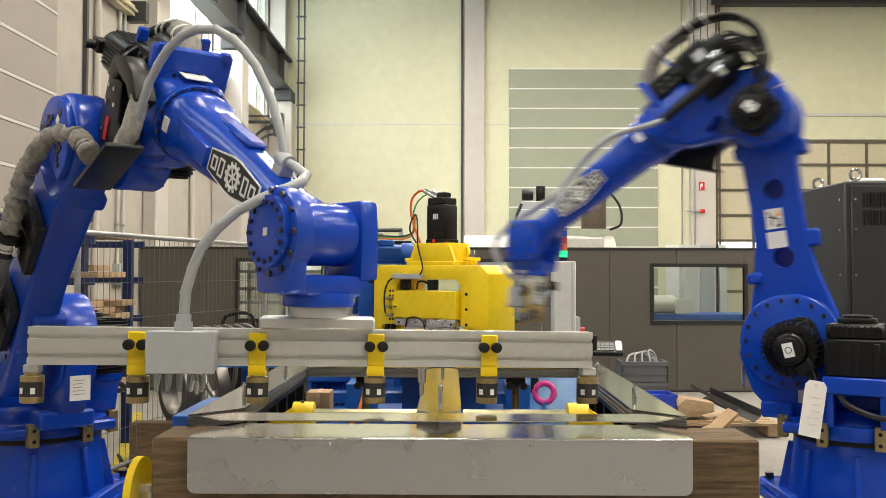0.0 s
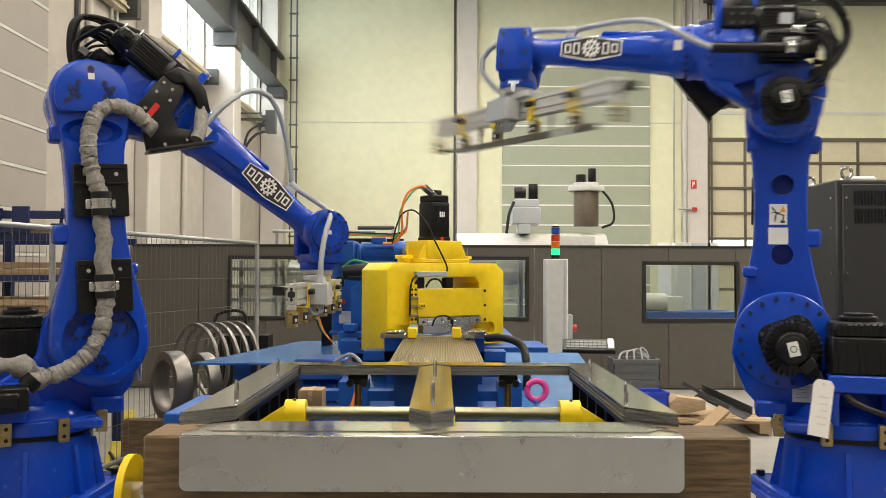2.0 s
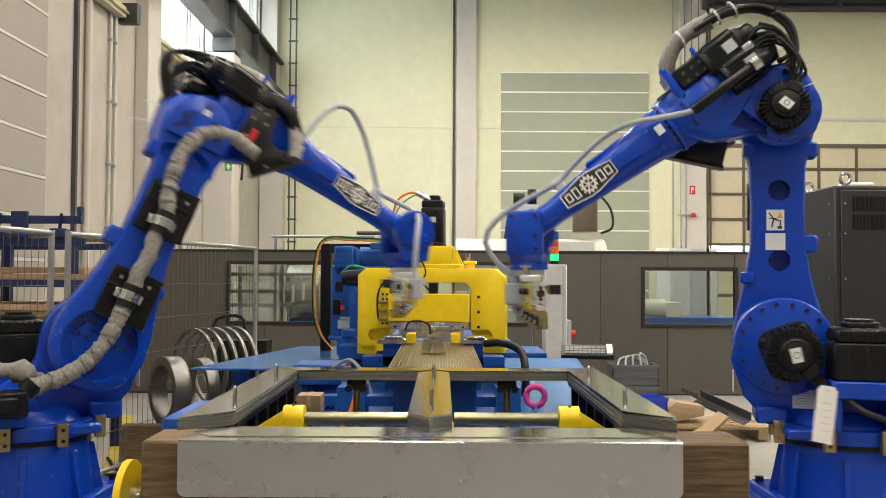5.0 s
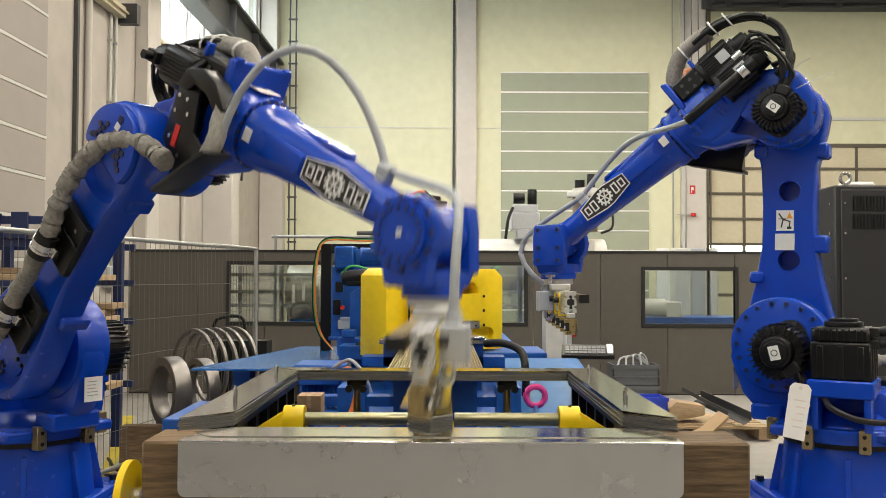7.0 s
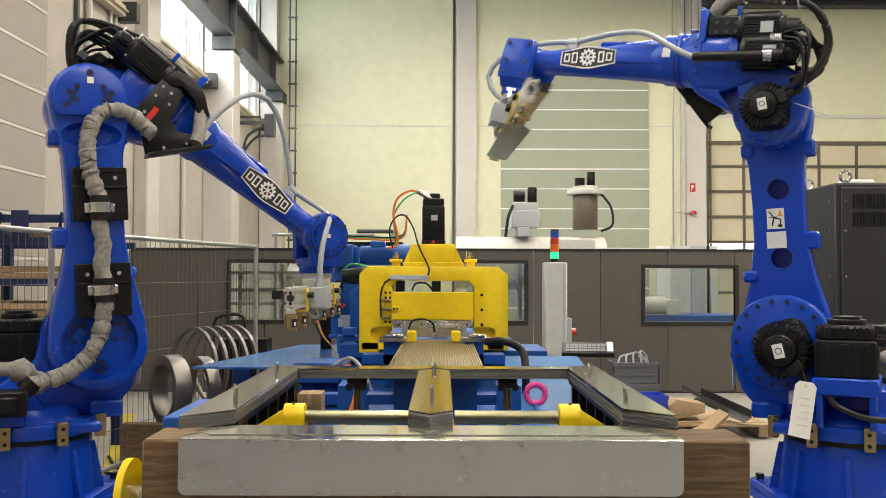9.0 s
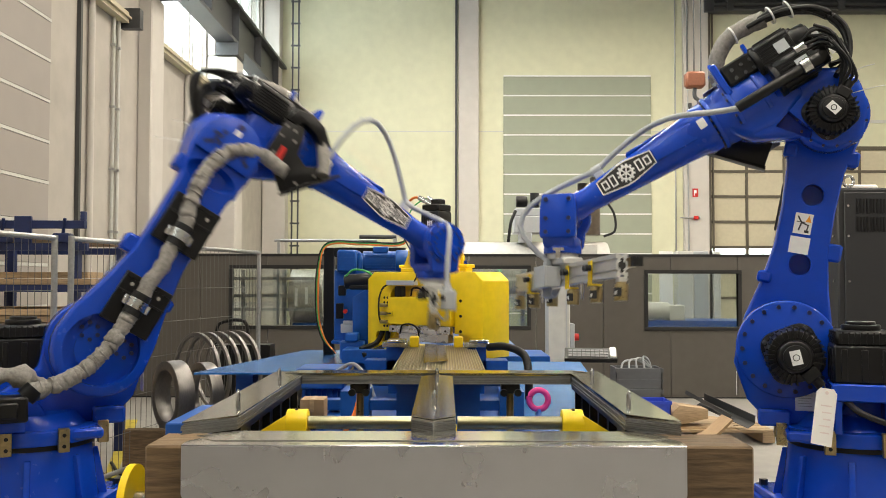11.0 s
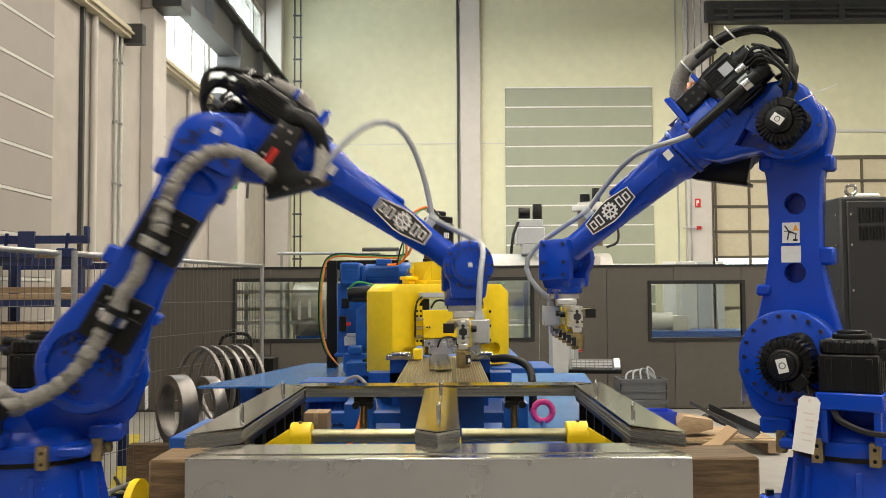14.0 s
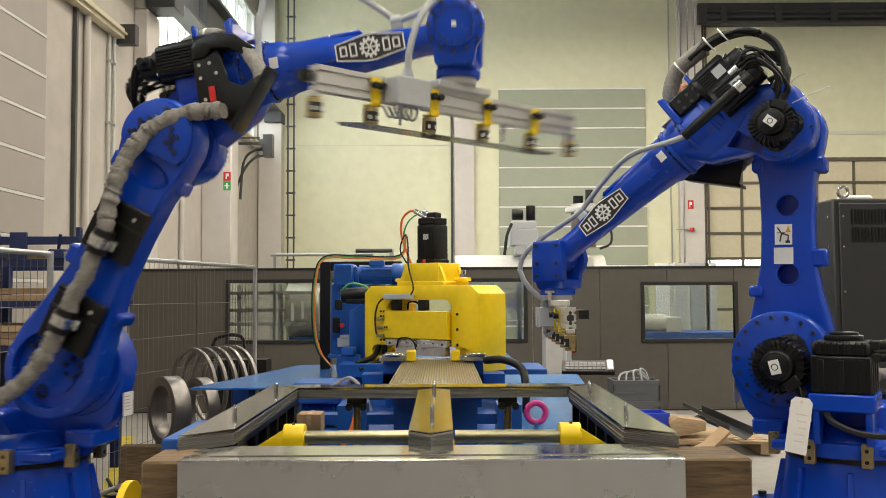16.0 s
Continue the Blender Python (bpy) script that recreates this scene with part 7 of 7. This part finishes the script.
# joint angles over time: swivel, shoulder, elbow, tool turn, tool tilt, tool lean
LEFT_JOINTS = (
    ((0, -47.9), (0.35, -47.9), (0.7, -48.2), (1, -44.6), (1.5, -1.9), (1.9, 29.6), (4.4, 29.6), (5.2, 30.4), (5.6, 30.4), (5.8, 30.4), (6.2, 14.4), (6.5, -1.7), (6.7, -23.9), (7, -35.7), (7.3, -34.0), (7.55, -34.0), (7.7, -35.7), (8, -39.5), (8.2, -38.3), (8.5, -0.4), (8.7, 17.1), (8.95, 29.6), (10.4, 29.6), (11, 28.4), (11.2, 30.4), (11.35, 30.4), (11.5, 25.5), (12, 29.0), (12.2, 3.7), (12.5, -35.6), (12.7, -44.8), (12.95, -46.4), (13.55, -46.4), (14, 9.8), (14.4, 30.4), (15.05, 30.4), (15.2, 24.7), (15.5, 25.3), (15.7, 29.5), (16, -9.4)),
    ((0, 43.9), (0.35, 43.9), (0.7, 42.5), (1, 16.0), (1.5, -25.7), (1.9, -3.0), (4.4, -3.0), (5.2, 30.6), (5.6, 36.6), (5.8, 36.6), (6.2, 17.2), (6.5, 21.8), (6.7, 35.8), (7, 43.4), (7.3, 40.7), (7.55, 40.7), (7.7, 43.4), (8, 12.9), (8.2, 6.2), (8.5, -25.8), (8.7, -22.7), (8.95, -3.0), (10.4, -3.0), (11, 30.6), (11.2, 36.6), (11.35, 36.6), (11.5, 28.9), (12, 3.4), (12.2, 7.3), (12.5, 1.6), (12.7, 14.0), (12.95, 19.3), (13.55, 19.3), (14, 28.1), (14.4, 36.6), (15.05, 36.6), (15.2, 28.5), (15.5, 15.2), (15.7, 3.9), (16, 26.7)),
    ((0, -27.4), (0.35, -27.4), (0.7, -25.7), (1, -38.0), (1.5, -29.0), (1.9, -37.0), (4.4, -37.0), (5.2, -29.9), (5.6, -34.9), (5.8, -34.9), (6.2, 0.6), (6.5, 6.1), (6.7, 2.6), (7, -26.6), (7.3, -29.4), (7.55, -29.4), (7.7, -26.6), (8, -38.7), (8.2, -37.3), (8.5, -28.7), (8.7, -30.4), (8.95, -37.0), (10.4, -37.0), (11, -29.9), (11.2, -34.9), (11.35, -34.9), (11.5, -30.4), (12, 7.9), (12.2, 4.0), (12.5, -7.5), (12.7, -34.3), (12.95, -38.6), (13.55, -38.6), (14, -34.4), (14.4, -34.9), (15.05, -34.9), (15.2, -32.6), (15.5, -7.7), (15.7, 7.0), (16, 8.7)),
    ((0, 187.6), (0.35, 187.6), (0.7, 190.7), (1, 264.6), (1.5, 268.4), (1.9, 268.8), (4.4, 268.8), (5.2, 271.0), (5.6, 271.0), (5.8, 271.0), (6.2, 270.5), (6.5, 270.0), (6.7, 271.0), (7, 268.7), (7.3, 270.5), (7.55, 270.5), (7.7, 268.7), (8, 267.1), (8.2, 267.4), (8.5, 267.6), (8.7, 267.2), (8.95, 268.8), (10.4, 268.8), (11, 271.0), (11.2, 271.0), (11.35, 271.0), (11.5, 270.0), (12, 271.3), (12.2, 268.3), (12.5, 295.5), (12.7, 267.5), (12.95, 269.4), (13.55, 269.4), (14, 268.8), (14.4, 271.0), (15.05, 271.0), (15.2, 272.4), (15.5, 270.0), (15.7, 270.6), (16, 222.5)),
    ((0, -0.9), (0.35, -0.9), (0.7, -0.6), (1, -0.1), (1.5, 0.3), (1.9, 0.4), (4.4, 0.4), (5.2, -1.0), (5.6, -1.0), (5.8, -1.0), (6.2, -1.7), (6.5, -2.4), (6.7, 5.9), (7, -0.2), (7.3, 1.2), (7.55, 1.2), (7.7, -0.2), (8, 0.9), (8.2, 0.2), (8.5, 0.6), (8.7, 1.1), (8.95, 0.4), (10.4, 0.4), (11, -1.0), (11.2, -1.0), (11.35, -1.0), (11.5, 1.2), (12, -0.5), (12.2, 0.3), (12.5, 25.2), (12.7, 0.3), (12.95, -0.1), (13.55, -0.1), (14, -0.9), (14.4, -1.0), (15.05, -1.0), (15.2, 0.5), (15.5, -0.6), (15.7, 0.1), (16, -0.0)),
    ((0, 0.5), (0.35, 0.5), (0.7, -0.3), (1, -0.6), (1.5, -0.3), (1.9, 0.1), (4.4, 0.1), (5.2, -0.2), (5.6, -0.2), (5.8, -0.2), (6.2, -0.1), (6.5, -0.1), (6.7, -4.1), (7, -0.0), (7.3, -1.4), (7.55, -1.4), (7.7, -0.0), (8, -2.3), (8.2, -1.7), (8.5, -0.1), (8.7, 1.1), (8.95, 0.1), (10.4, 0.1), (11, -0.2), (11.2, -0.2), (11.35, -0.2), (11.5, -0.6), (12, -2.0), (12.2, -0.3), (12.5, -14.0), (12.7, -2.2), (12.95, -1.1), (13.55, -1.1), (14, 0.1), (14.4, -0.2), (15.05, -0.2), (15.2, -0.9), (15.5, 0.3), (15.7, -4.7), (16, -3.2)),
)
RIGHT_JOINTS = (
    ((0, 152.4), (0.2, 155.6), (0.45, 151.7), (1.2, 151.7), (1.5, 159.7), (2, 162.6), (2.2, 193.1), (2.5, 207.1), (2.65, 208.1), (3.1, 208.1), (3.5, 213.3), (4, 226.2), (4.6, 193.4), (5.4, 148.7), (7.05, 148.7), (7.5, 154.7), (7.7, 149.8), (8.3, 149.8), (8.5, 157.3), (8.7, 156.9), (9, 152.0), (9.45, 193.1), (9.8, 193.1), (10.05, 193.1), (10.55, 169.3), (11.5, 156.5), (11.8, 148.7), (16, 148.7)),
    ((0, 7.2), (0.2, 26.0), (0.45, 37.0), (1.2, 37.0), (1.5, 24.3), (2, -0.6), (2.2, -5.4), (2.5, -0.8), (2.65, 2.2), (3.1, 2.2), (3.5, 7.6), (4, 20.2), (4.6, 1.6), (5.4, -1.0), (7.05, -1.0), (7.5, 32.1), (7.7, 38.9), (8.3, 38.9), (8.5, 29.9), (8.7, 23.1), (9, 2.3), (9.45, 10.5), (9.8, 24.5), (10.05, 24.5), (10.55, -8.8), (11.5, -11.3), (11.8, -1.0), (16, -1.0)),
    ((0, -37.6), (0.2, -34.5), (0.45, -34.6), (1.2, -34.6), (1.5, -24.9), (2, 4.1), (2.2, -2.8), (2.5, -37.8), (2.65, -42.2), (3.1, -42.2), (3.5, -39.2), (4, -35.0), (4.6, -33.5), (5.4, -37.9), (7.05, -37.9), (7.5, -34.0), (7.7, -33.6), (8.3, -33.6), (8.5, -34.1), (8.7, -19.6), (9, 5.5), (9.45, -22.8), (9.8, -36.8), (10.05, -36.8), (10.55, -27.8), (11.5, -35.3), (11.8, -37.9), (16, -37.9)),
    ((0, 88.0), (0.2, 89.5), (0.45, 90.9), (1.2, 90.9), (1.5, 100.0), (2, 122.3), (2.2, 215.1), (2.5, 257.0), (2.65, 270.9), (3.1, 270.9), (3.5, 211.9), (4, 94.0), (4.6, 90.5), (5.4, 86.9), (7.05, 86.9), (7.5, 90.0), (7.7, 89.8), (8.3, 89.8), (8.5, 89.2), (8.7, 88.3), (9, 92.0), (9.45, 180.0), (9.8, 180.0), (10.05, 180.0), (10.55, 121.5), (11.5, 90.0), (11.8, 86.9), (16, 86.9)),
    ((0, 4.0), (0.2, 6.8), (0.45, 0.4), (1.2, 0.4), (1.5, 0.6), (2, -0.5), (2.2, 0.8), (2.5, 0.9), (2.65, -0.3), (3.1, -0.3), (3.5, -0.2), (4, 0.6), (4.6, 0.5), (5.4, 0.4), (7.05, 0.4), (7.5, -1.6), (7.7, -0.3), (8.3, -0.3), (8.5, 3.3), (8.7, 0.8), (9, 0.0), (9.45, 0.0), (9.8, 0.0), (10.05, 0.0), (10.55, 2.3), (11.5, 3.6), (11.8, 0.4), (16, 0.4)),
    ((0, 2.2), (0.2, -0.5), (0.45, -0.1), (1.2, -0.1), (1.5, 0.3), (2, 2.7), (2.2, -3.3), (2.5, -1.2), (2.65, 0.6), (3.1, 0.6), (3.5, 1.1), (4, -2.0), (4.6, -1.3), (5.4, -0.5), (7.05, -0.5), (7.5, -0.7), (7.7, -0.0), (8.3, -0.0), (8.5, -0.6), (8.7, 0.2), (9, 14.0), (9.45, 0.0), (9.8, 0.0), (10.05, 0.0), (10.55, 1.2), (11.5, 1.8), (11.8, -0.5), (16, -0.5)),
)
JOINTS = (LEFT_JOINTS, RIGHT_JOINTS)


# angle of the swivelling punch head
SWIVEL = ((0, -SW), (1.1, -SW), (1.4, 0), (1.6, 0), (1.9, SW), (2.1, SW), (2.4, 0), (2.6, 0), (2.9, -SW), (4.2, -SW), (5.2, 0), (6.3, 20), (6.6, SW * 0.7), (6.9, SW), (8.6, SW), (8.9, 0), (9.3, 0), (10.2, -SW), (11.6, -SW), (11.9, 0), (12.1, 0), (12.5, SW), (15.5, SW), (15.9, -SW), (16, -SW))
# each sheet: robot, fed out by, picked at, laid down at, layer
CARRY = ((1, 0.3, 1.2, 3.1, 1), (0, 5.2, 5.7, 7.6, 1), (1, 7.9, 8.35, 10.0, 1), (0, 10.5, 11.3, 13.5, 1), (0, 14.2, 15.05, 99, 1))


# where each sheet comes to rest: x, y, turn
REST = ((CX + 0.635, 3.285, 270), (CX, 3.21, 270), (CX, 3.938, 180), (CX - 0.645, 3.285, 270), (CX, 3.2, 270))


def motions():
    times = [round(0.1 * k, 1) for k in range(161)]
    states = []
    for rb, joints in zip(ROBOTS, JOINTS):
        js = [curve(j) for j in joints]
        sts = [robot_state(js, t, rb) for t in times]
        states.append(sts)
        for key in ("turret", "lower", "upper", "fore", "wrist", "grip"):
            walk(rb[key], [(t, s[key]) for t, s in zip(times, sts)])
        for key, obs in rb["lines"].items():
            for k, ob in enumerate(obs):
                rows = []
                for t, s in zip(times, sts):
                    p, d = s[key][k]
                    q = d.to_track_quat("Z", "Y")
                    rows.append((t, Matrix.Translation(p) @ q.to_matrix().to_4x4()))
                walk(ob, rows)
    sw = curve(SWIVEL)
    walk(punch_head, [(t, pose(HX, HY, 0, 0, 0, sw(t))) for t in times])
    fall = curve(((0, 1.205), (0.08, 1.2), (0.28, 1.1716), (16, 1.1716)))
    walk(SHEETS[5], [(t, pose(CX, 2.5, fall(t))) for t in times])
    for k, (ob, (who, fed, pick, lay, layer)) in enumerate(zip(SHEETS, CARRY)):
        root = ROBOTS[who]["root"].matrix_basis
        hold = lambda t: root @ states[who][min(160, round(t * 10))]["grip"] @ pose(0, 0, -0.262)
        picked = hold(pick)
        start = pose(CX, 7.75, 1.17 + 0.004 * k, 0, 0, 90)
        at_pick = pose(picked.translation.x, picked.translation.y, 1.166, 0, 0, 90)
        rows = []
        psi0 = curve(JOINTS[who][3])(pick)
        for t in times:
            if t < pick:
                f = curve(((0, 0), (max(0.05, fed - 1.0), 0), (fed, 1), (17, 1)))(t) if fed > 1 else 1.0
                m = Matrix.Translation(start.translation.lerp(at_pick.translation, f)) @ pose(0, 0, 0, 0, 0, psi0)
            elif t <= lay:
                m = hold(t)
            else:
                x, y, turn = REST[k]
                m = pose(x, y, SHEET_Z + 0.0035, 0, 0, turn)
            rows.append((t, m))
        walk(ob, rows)


punch_head = pm
motions()
